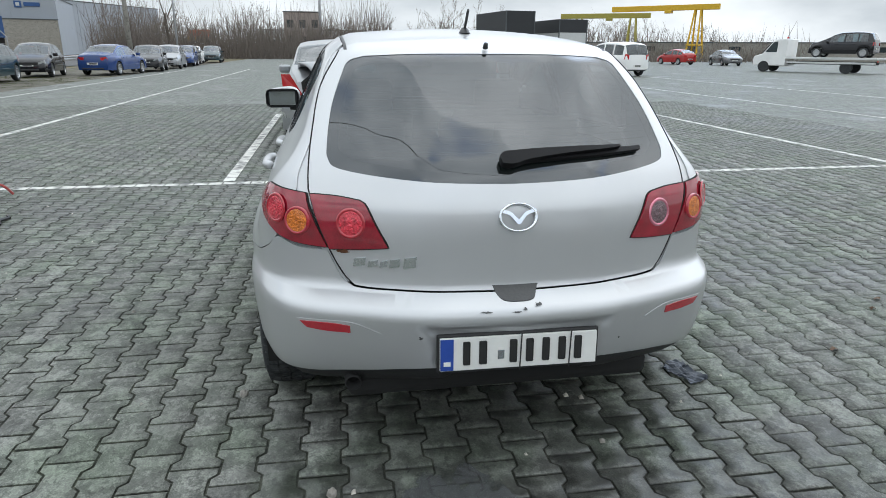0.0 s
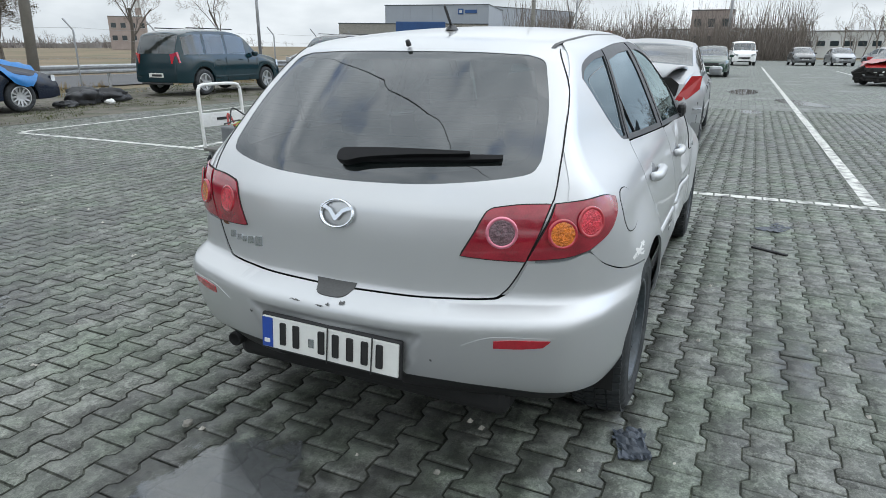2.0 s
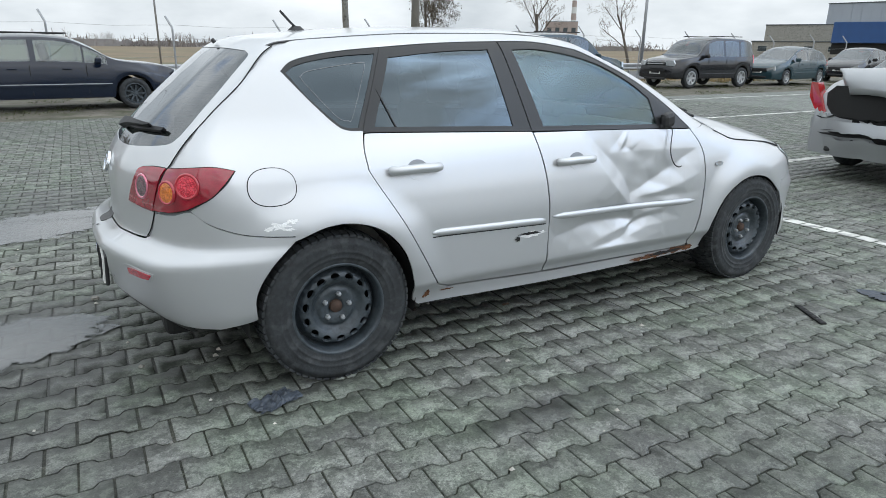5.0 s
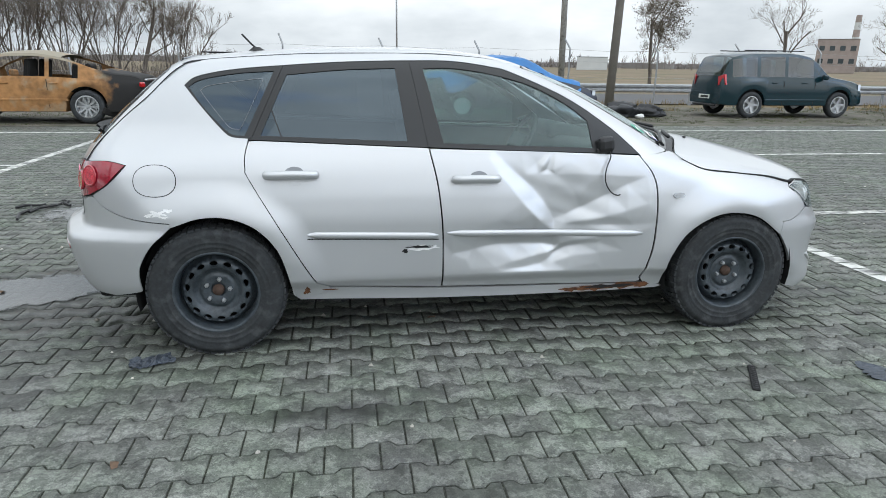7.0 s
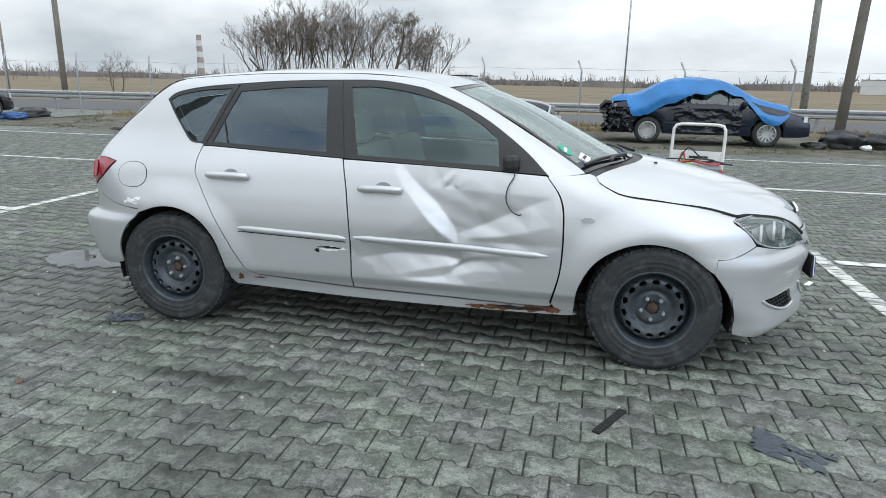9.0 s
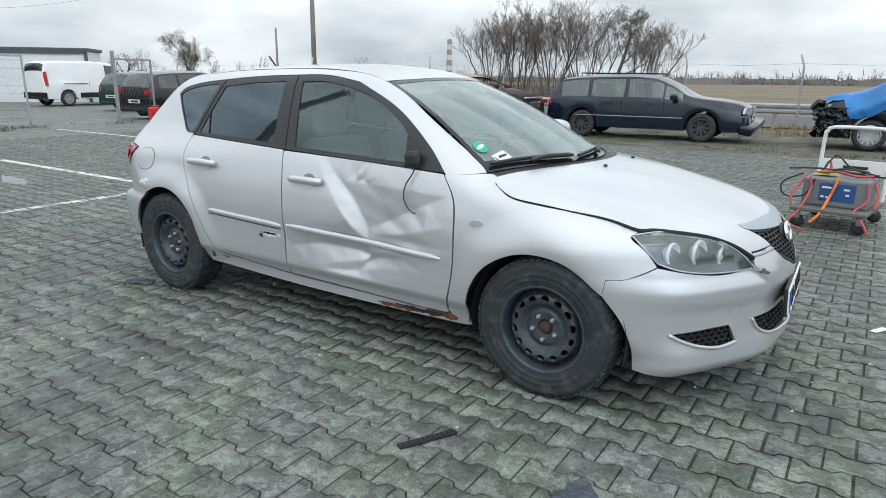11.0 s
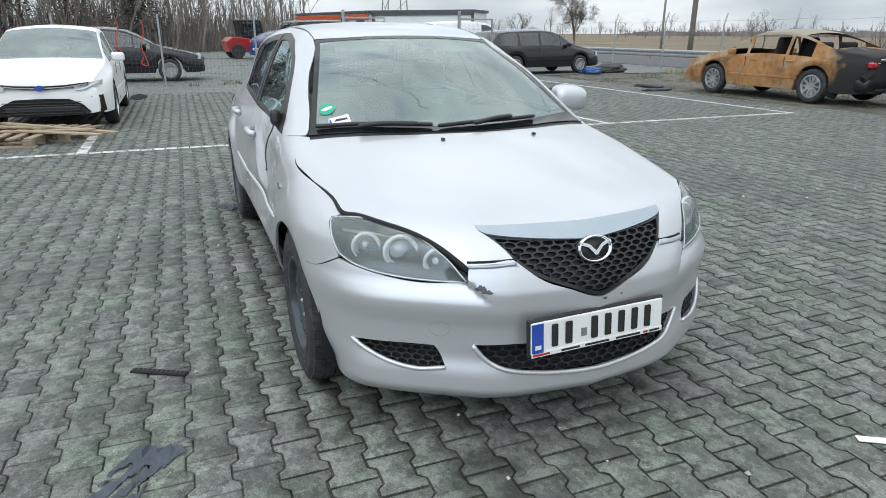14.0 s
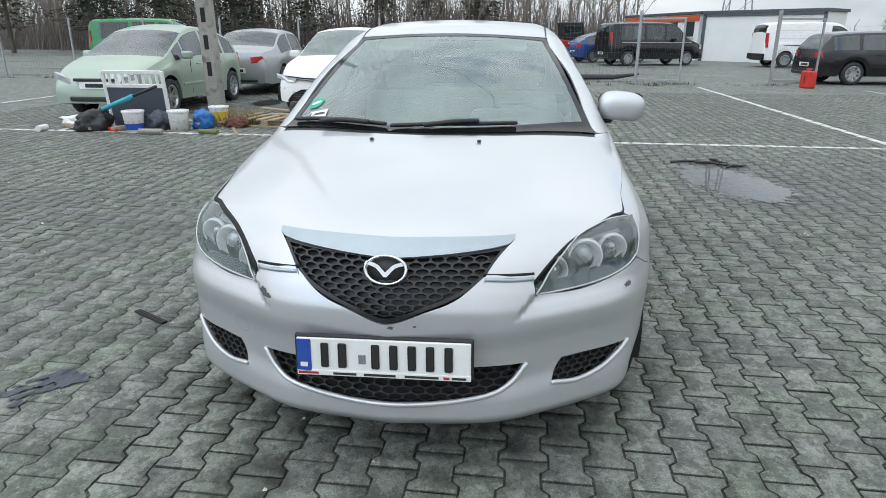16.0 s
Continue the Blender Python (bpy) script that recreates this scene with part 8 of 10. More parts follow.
def plant(seed, x, y, height, label, leaves=0, **kw):
    t = empty("tree", pose(x, y, -0.05), label, "tree", "bare trees")
    w, tw = tree_mesh(seed, height, **kw)
    obj_from("trunk", *w, M_BARK, t)
    obj_from("crown", *tw, M_TWIG, t)
    if leaves:
        rr = random.Random(seed + 1)
        V, F = [], []
        ends = [tw[0][i] for i in range(0, len(tw[0]), 7)]
        for _ in range(leaves):
            c = Vector(rr.choice(ends)) + Vector((rr.gauss(0, 0.12), rr.gauss(0, 0.12), rr.gauss(0, 0.12)))
            a, b = Vector((rr.gauss(0, 1), rr.gauss(0, 1), rr.gauss(0, 1))).normalized() * 0.045, Vector((rr.gauss(0, 1), rr.gauss(0, 1), rr.gauss(0, 1))).normalized() * 0.03
            o = len(V)
            V += [c - a, c + b, c + a, c - b]
            F.append((o, o + 1, o + 2, o + 3))
        tagged(obj_from("leaves", V, F, M_LEAF, t, "sparse brown leaves and mistletoe"), kind="stuff")
    return t


M_LEAF = mat("dry_leaves", (0.075, 0.06, 0.03), 0.9, 0, 0.4, 3, 20, 0.1, island=0.4)
for i, (x, y, h, st, lv) in enumerate(((-20.6, 42.5, 9.0, 9, 1500), (-18.2, 43.2, 9.2, 8, 0), (-13.6, 43.2, 9.0, 1, 4000), (-23.0, 42.0, 7.8, 7, 0), (-15.8, 43.6, 8.6, 7, 0), (-11.6, 44.0, 7.2, 7, 0))):
    plant(20 + i, x, y, h, "bare many-stemmed tree beyond the road" if st > 1 else "bare tree with mistletoe beyond the road", lv, stems=st, spread=0.44 if st > 1 else 0.62, base_r=0.06 if st > 1 else 0.19, twig_n=3, levels=4 if st > 1 else 5, rmin=0.009)
plant(30, 17.2, 32.2, 7.8, "bare tree with a few brown leaves", 5000, spread=0.68, base_r=0.14, twig_n=4)
plant(31, -49.0, 27.6, 4.6, "small bare tree in the field", 0, spread=0.6, base_r=0.12)
plant(32, -46.2, 31.7, 6.2, "small tree with brown leaves on it", 4000, spread=0.68, base_r=0.13, twig_n=4)
plant(33, -36.6, 42.5, 4.8, "small bare bushy tree", 0, spread=0.62, base_r=0.05, stems=3, twig_n=2)
plant(34, 46.0, 44.0, 9.0, "wide bare tree by the hall", 0, spread=0.6, base_r=0.14, twig_n=3)
plant(35, 70.0, 17.0, 9.0, "bare tree by the hall", 0, spread=0.5, base_r=0.2)
plant(36, 28.0, 36.0, 7.0, "bare tree behind the parked cars", 0, spread=0.55, base_r=0.15)

# woods behind the fence, as one mass
def woods(name, seed, n, x0, x1, y0, y1, h0, h1, label, variants=4, levels=4, twig_n=2):
    rr = random.Random(seed)
    kinds = []
    for v in range(variants):
        w, t = tree_mesh(seed + v, 1.0, spread=0.5, levels=levels, base_r=0.011, twig_n=twig_n, sides=4, rmin=0.0014)
        V, F = join(w, t)
        kinds.append((np.array([tuple(q) for q in V]), F))
    VV, FF, o = [], [], 0
    for _ in range(n):
        V, F = kinds[rr.randrange(variants)]
        a, h = rr.random() * 6.28, rr.uniform(h0, h1)
        c, s = math.cos(a), math.sin(a)
        R = np.array([[c, -s, 0], [s, c, 0], [0, 0, 1]]) * h
        VV.append(V @ R.T + np.array([rr.uniform(x0, x1), rr.uniform(y0, y1), -0.1]))
        FF += [tuple(i + o for i in f) for f in F]
        o += len(V)
    return tagged(obj_from(name, np.vstack(VV), FF, M_TWIG), label, "woods", kind="stuff")


woods("woods", 61, 230, -72, -46, -75, 9, 8, 14, "dense bare winter woods behind the fence")
woods("far_trees", 71, 60, 82, 105, -25, 32, 6, 11, "bare trees behind the far side of the lot")
woods("far_trees", 75, 40, 100, 120, -75, -30, 6, 10, "bare trees behind the gantry crane")
M_PINE = mat("pine_needles", (0.028, 0.045, 0.026), 0.9, 0, 0.4, 2, 12, 0.2, island=0.3)
for i, (x, y, h) in enumerate(((-49, -17, 14), (-52, -12, 15), (-46, -22, 13), (-53, -30, 16), (-44, -27, 14), (-50, -22, 17), (-47, -33, 15), (-42, -31, 13), (-54, -8, 14), (-40, -36, 14), (-51, -3, 12))):
    rr = random.Random(300 + i)
    pine = empty("pine", pose(x, y, 0), "dark green pine among the bare woods", "tree", "pines")
    obj_from("trunk", *tube([(0, 0, 0), (0.1, 0, h * 0.5), (0, 0.1, h)], [0.18, 0.12, 0.03], 6), M_BARK, pine)
    V, F = [], []
    for _ in range(2600):
        z = rr.uniform(0.12, 1.0)
        r = (1.05 - z) * 3.1 * math.sqrt(rr.random()) * (0.75 + 0.25 * math.sin(z * 40))
        a = rr.random() * 6.28
        c = Vector((r * math.cos(a), r * math.sin(a), z * h))
        d = Vector((math.cos(a), math.sin(a), rr.uniform(-0.5, 0.1))) * rr.uniform(0.25, 0.5)
        t = Vector((-math.sin(a), math.cos(a), rr.uniform(-0.3, 0.3))) * 0.14
        o = len(V)
        V += [c - t, c + t, c + d]
        F.append((o, o + 1, o + 2))
    obj_from("crown", V, F, M_PINE, pine)

# far treeline round the plain
for k, (x0, x1, y0, y1, n) in enumerate(((-420, -150, 200, 330, 120), (-150, 60, 290, 360, 110), (60, 330, 220, 330, 110), (-300, -110, 60, 180, 60))):
    woods("far_woods", 400 + k, n, x0, x1, y0, y1, 5, 10, "thin grey-brown line of woods on the horizon", 3, 3, 3)
M_HEDGE = mat("far_scrub", (0.22, 0.205, 0.195), 1.0, 0, 0.3, 0.05, 0.6, 0.0)
V, F = [], []
for k in range(220):
    x = -420 + 780 * k / 219
    V += [(x, 330 + 30 * math.sin(k * 0.3), 0), (x, 330 + 30 * math.sin(k * 0.3), 2.6 + 1.3 * noise.noise((k * 0.9, 0, 0)) + 1.2 * noise.noise((k * 0.13, 4, 0))), (x, 336 + 30 * math.sin(k * 0.3), 0)]
F = [(3 * k, 3 * k + 3, 3 * k + 4, 3 * k + 1) for k in range(219)] + [(3 * k + 1, 3 * k + 4, 3 * k + 5, 3 * k + 2) for k in range(219)]
tagged(obj_from("far_scrub", V, F, M_HEDGE), "low line of far scrub on the horizon", "scrub", kind="stuff")

# ---- fences, guard rail, poles ----
def bent_post(x, y, h, ax):
    p = empty("fence_post", pose(x, y, -0.02), "galvanised fence post with a bent top", "fence post", "verge fence posts")
    obj_from("post", *tube([(0, 0, 0), (0, 0, h - 0.35), (0.0, 0.02, h - 0.3), (-0.12, 0.22, h)], [0.028], 6), M_GALV, p)
    return p


rr = random.Random(4)
for i in range(26):
    bent_post(-42 + i * 3.05, 17.0 + rr.uniform(-0.1, 0.1), 2.15 + rr.uniform(-0.08, 0.08), 0)
wires = []
for z in (0.5, 1.0, 1.5, 1.85):
    pts = [(-42 + i * 3.05 / 2, 17.0, z - (0.05 if i % 2 else 0)) for i in range(52)]
    wires.append(tube(pts, [0.004], 3, False))
tagged(obj_from("fence_wire", *join(*wires), M_GALV), "slack plain wires strung between the fence posts", "fence", kind="stuff")
rail = empty("guard_rail", pose(0, 18.4, 0), "galvanised steel guard rail along the road", "guard rail")
prof = [(0.0, 0.45), (0.05, 0.49), (0.05, 0.55), (0.0, 0.60), (0.05, 0.65), (0.05, 0.71), (0.0, 0.75)]
V = [(x, -yy, z) for x in (-120, 120) for yy, z in prof]
obj_from("beam", V, [(i, i + 1, 7 + i + 1, 7 + i) for i in range(6)], M_GALV, rail)
post0 = part("post", box_bm(0.10, 0.06, 0.72, pose(-60, 0.06, 0), 0.004), M_GALV, rail)
for i in range(1, 31):
    again(post0, pose(i * 4.0, 0, 0))


def mast(x, y, h, r0, r1, label, material, lean=(0, 0), name="power_pole"):
    p = empty(name, pose(x, y, -0.05), label, "pole", "poles")
    obj_from("shaft", *tube([(0, 0, 0), (lean[0] * 0.5, lean[1] * 0.5, h / 2), (lean[0], lean[1], h)], [r0, (r0 + r1) / 2, r1], 10), material, p, smooth=True)
    return p


M_WOODPOLE = mat("weathered_pole", (0.23, 0.21, 0.18), 0.95, 0, 0.25, 2, 30, 0.3)
mast(7.9, 16.2, 10, 0.14, 0.10, "weathered grey wooden power pole on the verge", M_WOODPOLE, (0.30, 0.0))
mast(10.6, 28.7, 11, 0.17, 0.12, "grey concrete power pole beyond the road", M_CONCRETE, (-0.15, 0))
mast(-29.1, 29.0, 10, 0.17, 0.13, "dark power pole beyond the road", M_WOODPOLE, (0.05, 0))
mast(-41.7, 37.4, 5.5, 0.10, 0.08, "thin pole in the field", M_WOODPOLE)
mast(27.2, 24.6, 7, 0.10, 0.07, "thin grey lamp pole", M_GALV)
mast(54.0, 16.4, 12, 0.2, 0.14, "tall concrete pole by the row of cars", M_CONCRETE, (-0.2, 0))
mast(60.0, 14.0, 10, 0.10, 0.07, "thin metal mast by the row of cars", M_GALV)
mast(3.2, 40.5, 9, 0.06, 0.05, "slim metal mast beyond the road", M_GALV)
mast(98.0, 1.5, 12, 0.25, 0.18, "far grey steel lattice mast", M_GALV)
for (ax, ay, az), (bx, by, bz) in (((7.9, 16.2, 9.6), (60, 16, 9.6)), ((10.6, 28.7, 10.5), (-29.1, 29.0, 9.6)), ((10.6, 28.7, 9.9), (-29.1, 29.0, 9.0)), ((10.6, 28.7, 10.5), (80, 34, 10)), ((-29.1, 29.0, 9.6), (-90, 34, 9)), ((10.6, 28.7, 7.2), (-29.1, 29.0, 6.9))):
    pts = [Vector((ax, ay, az)).lerp(Vector((bx, by, bz)), t) - Vector((0, 0, 1.1 * 4 * t * (1 - t))) for t in np.linspace(0, 1, 17)]
    tagged(obj_from("power_cable", *tube(pts, [0.012], 4, False), M_BLACK), "thin sagging overhead cable", "cable", "overhead cables")

# welded mesh fence across the far end of the lot
FX = -15.9
M_FENCE = mat("fence_wire_grey", (0.12, 0.125, 0.13), 0.6, 0.3, 0.2, 6, 50, 0.0)
panel_v = [tube([(0, k * 0.10, 0.06), (0, k * 0.10, 1.72)], [0.0024], 3, False) for k in range(25)] + [tube([(0.004, 0, z), (0.004, 2.45, z)], [0.0026], 3, False) for z in np.linspace(0.08, 1.7, 9)]
PV = join(*panel_v)
PME = bpy.data.meshes.new("mesh_panel")
PME.from_pydata([tuple(v) for v in PV[0]], [], PV[1])
PME.materials.append(M_FENCE)
for i in range(12):
    y = -26.4 + i * 2.5
    f = empty("mesh_fence", pose(FX, y, 0), "grey welded-mesh fence panel on steel posts", "fence", "mesh fence panels")
    part("fence_post", box_bm(0.05, 0.05, 1.85, pose(0, -0.03, -0.02), 0.004), M_GALV, f)
    k = new("mesh_panel", PME)
    k.parent = f
for i in range(5):
    y = 3.7 + i * 1.25
    if i in (0, 3):
        f = empty("gate_leaf", pose(FX, y, 0, 0, 0, -25 if i == 0 else 5), "grey steel gate leaf standing open", "gate", "gate leaves")
        part("gate_post", box_bm(0.08, 0.08, 2.05, pose(0, -0.05, -0.02), 0.006), M_GALV, f)
        for z in (0.12, 1.78):
            part("gate_bar", box_bm(0.05, 1.2, 0.05, pose(0, 0.6, z), 0.004), M_GALV, f)
        part("gate_stile", box_bm(0.05, 0.05, 1.7, pose(0, 1.18, 0.12), 0.004), M_GALV, f)
        k = new("mesh_panel", PME)
        k.parent, k.matrix_basis = f, Matrix.Diagonal((1, 0.48, 1, 1))

# ---- buildings and far works ----
M_CLAD = mat("grey_cladding", (0.33, 0.36, 0.40), 0.6, 0.1, 0.06, 0.4, 6, 0.05)
M_CLAD2 = mat("pale_cladding", (0.55, 0.56, 0.55), 0.6, 0, 0.08, 0.4, 6, 0.05)
M_OFFICE = mat("white_cabin", (0.72, 0.73, 0.72), 0.5, 0, 0.06, 1.0, 12, 0.03)
M_DGREY = mat("dark_frame", (0.07, 0.08, 0.085), 0.5)
M_ORANGE = mat("orange_sign", (0.50, 0.09, 0.03), 0.5)
# brick paled towards grey: distance haze put into the colour
M_BRICKFAR = mat("far_brick", (0.33, 0.275, 0.25), 0.9, 0, 0.2, 0.5, 8, 0.1)
M_BLUE = mat("blue_container_paint", (0.02, 0.075, 0.22), 0.45, 0, 0.15, 1, 20, 0.05)
M_YELLOW = mat("crane_yellow", (0.62, 0.38, 0.02), 0.5)


def building(name, a, b, depth, z0, z1, wall_mat, label, cat="building", win=None, roof_mat=None, ribs=0):
    """A block whose near face runs from a to b; windows stand in rows as real panes in frames."""
    a, b = b, a
    ax, ay = a
    L = math.hypot(b[0] - ax, b[1] - ay)
    ang = math.degrees(math.atan2(b[1] - ay, b[0] - ax))
    e = empty(name, pose(ax, ay, 0, 0, 0, ang), label, cat)
    part("wall", box_bm(L, depth, z1 - z0, pose(L / 2, depth / 2, z0), 0), wall_mat, e)
    part("roof", box_bm(L + 0.2, depth + 0.2, 0.15, pose(L / 2, depth / 2, z1), 0.02), roof_mat or M_DGREY, e)
    if win:
        n, w, h, rows = win
        for zc in rows:
            for i in range(n):
                x = L * (i + 0.5) / n
                wd = part("window", box_bm(w, 0.06, h, pose(x, -0.02, zc), 0), M_PANE, e)
                part("sill", box_bm(w + 0.1, 0.12, 0.06, pose(x, -0.06, zc - 0.08), 0), M_CLAD2, wd)
    for i in range(ribs):
        part("rib", box_bm(0.06, 0.05, z1 - z0, pose(L * (i + 0.5) / ribs, -0.025, z0), 0), wall_mat, e)
    return e


hall = building("hall", (112.4, 42.6), (108.2, 61.8), 24, 0, 8.7, M_CLAD, "large grey clad factory hall", ribs=14)
building("hall", (156.6, 37.7), (128.0, 48.6), 20, 0, 9.4, M_CLAD, "grey clad rear part of the factory hall", ribs=8)
for w_, h_, x_, z_, m_ in ((2.2, 0.6, 16.4, 7.3, M_BLUE), (1.0, 1.0, 14.5, 7.1, M_BLUE), (0.5, 0.5, 14.5, 7.35, M_CLAD2)):
    part("sign_bar", box_bm(w_, 0.08, h_, pose(x_, -0.08 if m_ is M_BLUE else -0.13, z_), 0.02), m_, hall, "blue company sign shape")
building("hall_annex", (111.4, 42.3), (99.6, 66.6), 1.2, 0, 5.3, M_CONCRETE, "pale concrete wall below the hall", ribs=9)
building("low_shed", (96.0, 47.5), (90.0, 62.0), 8, 0, 2.6, M_CONCRETE, "low grey concrete shed", win=(5, 1.2, 0.7, (1.3,)))
building("far_hall", (112.0, -6.0), (112.0, 12.0), 20, 0, 4.2, M_CLAD2, "far pale hall with a green base", win=(9, 1.2, 0.8, (1.8,)))
building("far_hall", (118.0, -24.0), (118.0, -5.0), 20, 0, 4.0, M_CLAD2, "far long white hall", win=(10, 1.2, 0.8, (1.8,)))
building("far_block", (110.0, 1.5), (110.0, 7.5), 8, 0, 7.0, M_BRICKFAR, "far square brown block", win=(3, 1.0, 1.2, (2.0, 4.6)))
building("far_block", (163.0, 185.0), (154.0, 192.4), 14, 0, 10.5, M_BRICKFAR, "brown works on the horizon", win=(4, 1.5, 1.5, (3, 7)))
building("far_house", (77.3, 180.4), (69.1, 183.6), 10, 0, 3.6, M_CLAD2, "low far shed across the field")
office = building("site_office", (-31.0, 14.9), (-35.4, 10.3), 2.4, 0, 2.5, M_OFFICE, "white cabin office with dark frame", "cabin")
part("frame_bar", box_bm(6.37, 0.08, 0.16, pose(3.18, -0.05, 2.36), 0.01), M_DGREY, office)
for x in (0.05, 6.32):
    part("frame_bar", box_bm(0.16, 0.08, 2.5, pose(x, -0.05, 0), 0.01), M_DGREY, office)
side_b = building("site_office", (-35.6, 10.1), (-44.5, 7.4), 2.4, 0, 2.5, M_OFFICE, "white cabin row with an orange stripe", "cabin", win=(5, 0.9, 0.8, (1.3,)))
part("stripe", box_bm(9.3, 0.06, 0.30, pose(4.65, -0.05, 2.15), 0), M_ORANGE, side_b)
tower = empty("lattice_tower", pose(-44, 14.5, 0), "grey steel lattice mast behind the cabin", "mast")
for dx, dy in ((-0.9, -0.9), (0.9, -0.9), (0.9, 0.9), (-0.9, 0.9)):
    obj_from("leg", *tube([(dx, dy, 0), (dx * 0.3, dy * 0.3, 11)], [0.05], 5), M_GALV, tower)
for k in range(9):
    z = k * 1.2
    s = 0.9 * (1 - 0.7 * z / 11)
    s2 = 0.9 * (1 - 0.7 * (z + 1.2) / 11)
    obj_from("brace", *join(tube([(-s, -s, z), (s2, -s2, z + 1.2)], [0.025], 4), tube([(s, -s, z), (-s2, -s2, z + 1.2)], [0.025], 4), tube([(s, -s, z), (s2, s2, z + 1.2)], [0.025], 4)), M_GALV, tower)
cont = empty("container_truck", pose(82.47, 45.62, 0, 0, 0, -63.5), "blue freight container on a trailer on the far road", "lorry")
part("container", box_bm(7.2, 2.4, 2.5, pose(3.6, 1.2, 2.35), 0.03), M_BLUE, cont)
for i in range(17):
    part("rib", box_bm(0.16, 0.05, 2.3, pose(0.35 + i * 0.41, -0.02, 2.45), 0.01), M_BLUE, cont)
part("chassis", box_bm(7.0, 1.6, 1.35, pose(3.6, 1.2, 0.98), 0.02), M_UNDER, cont)
for x in (1.2, 4.6, 5.9):
    for y in (0.1, 2.3):
        obj_from("tyre", *lathe([(0.25, -0.14), (0.5, -0.14), (0.5, 0.14), (0.25, 0.14)], 20, "y", pose(x, y, 0.5)), M_RUBBER, cont)


def box_truck(x, y, deg, L, H, box_mat, label, z0=1.05):
    t = empty("box_truck", pose(x, y, 0, 0, 0, deg), label, "truck", "trucks")
    part("cargo_box", box_bm(L, 2.45, H, pose(0, 0, z0), 0.03), box_mat, t)
    for dx in (-L / 2, L / 2):
        for dy in (-1.2, 1.2):
            part("corner_post", box_bm(0.08, 0.08, H, pose(dx, dy, z0), 0.01), M_DGREY, t)
    part("chassis", box_bm(L, 1.0, 0.2, pose(0, 0, z0 - 0.25), 0.02), M_UNDER, t)
    part("bumper_bar", box_bm(0.08, 2.3, 0.14, pose(-L / 2 - 0.05, 0, 0.55), 0.02), M_CLAD2, t)
    for dx in (-L / 2 + 0.9, -L / 2 + 1.9, L / 2 - 0.8):
        for dy in (-1.0, 1.0):
            obj_from("tyre", *lathe([(0.22, -0.13), (0.45, -0.13), (0.45, 0.13), (0.22, 0.13)], 20, "y", pose(dx, dy, 0.45)), M_RUBBER, t)
    return t


TOW = (36.65, -31.8, 34)
M_TARP = mat("black_truck_tarp", (0.022, 0.024, 0.027), 0.6, 0, 0.2, 1.5, 20, 0.2)
box_truck(50.3, -13.9, 8, 6.5, 3.2, M_TARP, "truck with a black tarpaulin body")
trailer2 = box_truck(50.5, -18.6, 5, 6.0, 2.6, M_CLAD2, "truck with a pale box body")
part("tarp_top", box_bm(6.06, 2.52, 1.0, pose(0, 0, 2.7), 0.03), M_TARP, trailer2, "black tarpaulin top")


def profile_block(name, ring, w, material, parent, label="", bevel=0.06):
    """A block with that outline in (x, z) and width w."""
    bm = bmesh.new()
    f = bm.faces.new([bm.verts.new((x, -w / 2, z)) for x, z in ring])
    ex = bmesh.ops.extrude_face_region(bm, geom=[f])
    bmesh.ops.translate(bm, vec=(0, w, 0), verts=[v for v in ex["geom"] if isinstance(v, bmesh.types.BMVert)])
    bmesh.ops.recalc_face_normals(bm, faces=bm.faces[:])
    if bevel:
        bmesh.ops.bevel(bm, geom=bm.edges[:], offset=bevel, segments=2, affect="EDGES", profile=0.5)
    return part(name, bm, material, parent, label)


CAB = [(0.0, 0.42), (2.10, 0.42), (2.18, 0.75), (2.10, 1.05), (1.55, 1.22), (0.95, 2.02), (0.70, 2.18), (0.0, 2.20)]
tow = empty("tow_truck", pose(TOW[0], TOW[1], 0, 0, 0, TOW[2]), "white flatbed recovery truck", "truck")
part("flatbed", box_bm(5.4, 2.2, 0.14, pose(-1.6, 0, 0.86), 0.03), M_CLAD2, tow, "pale steel flatbed")
part("chassis", box_bm(6.6, 0.9, 0.2, pose(-0.8, 0, 0.55), 0.03), M_UNDER, tow)
profile_block("cab", CAB, 2.05, PT["white_paint"], tow, "white sloping cab").matrix_basis = pose(1.15, 0, 0)
profile_block("cab_window", [(0.62, 1.32), (1.40, 1.32), (0.90, 1.98), (0.62, 2.02)], 2.09, M_PANE, tow, bevel=0.02).matrix_basis = pose(1.15, 0, 0)
profile_block("windscreen", [(1.60, 1.26), (1.66, 1.26), (1.06, 2.0), (1.0, 2.0)], 1.7, M_PANE, tow, bevel=0.0).matrix_basis = pose(1.15, 0, 0.0)
part("beacon", box_bm(0.10, 0.25, 0.12, pose(1.3, 0.6, 2.2), 0.03), M_REDLAMP, tow)
part("tail_light", box_bm(0.06, 0.25, 0.12, pose(-4.3, 0.8, 0.72), 0.02), M_REDLAMP, tow)
for sg in (-1, 1):
    part("side_board", box_bm(5.3, 0.05, 0.12, pose(-1.6, sg * 1.1, 0.60), 0.01), M_CLAD2, tow)
for dx in (-2.6, 2.55):
    for dy in (-0.92, 0.92):
        obj_from("wheel", *lathe([(0.001, -0.10), (0.2, -0.09), (0.2, -0.12), (0.36, -0.12), (0.37, 0), (0.36, 0.12), (0.001, 0.12)], 22, "y", pose(dx, dy, 0.37)), M_RUBBER, tow, smooth=False)
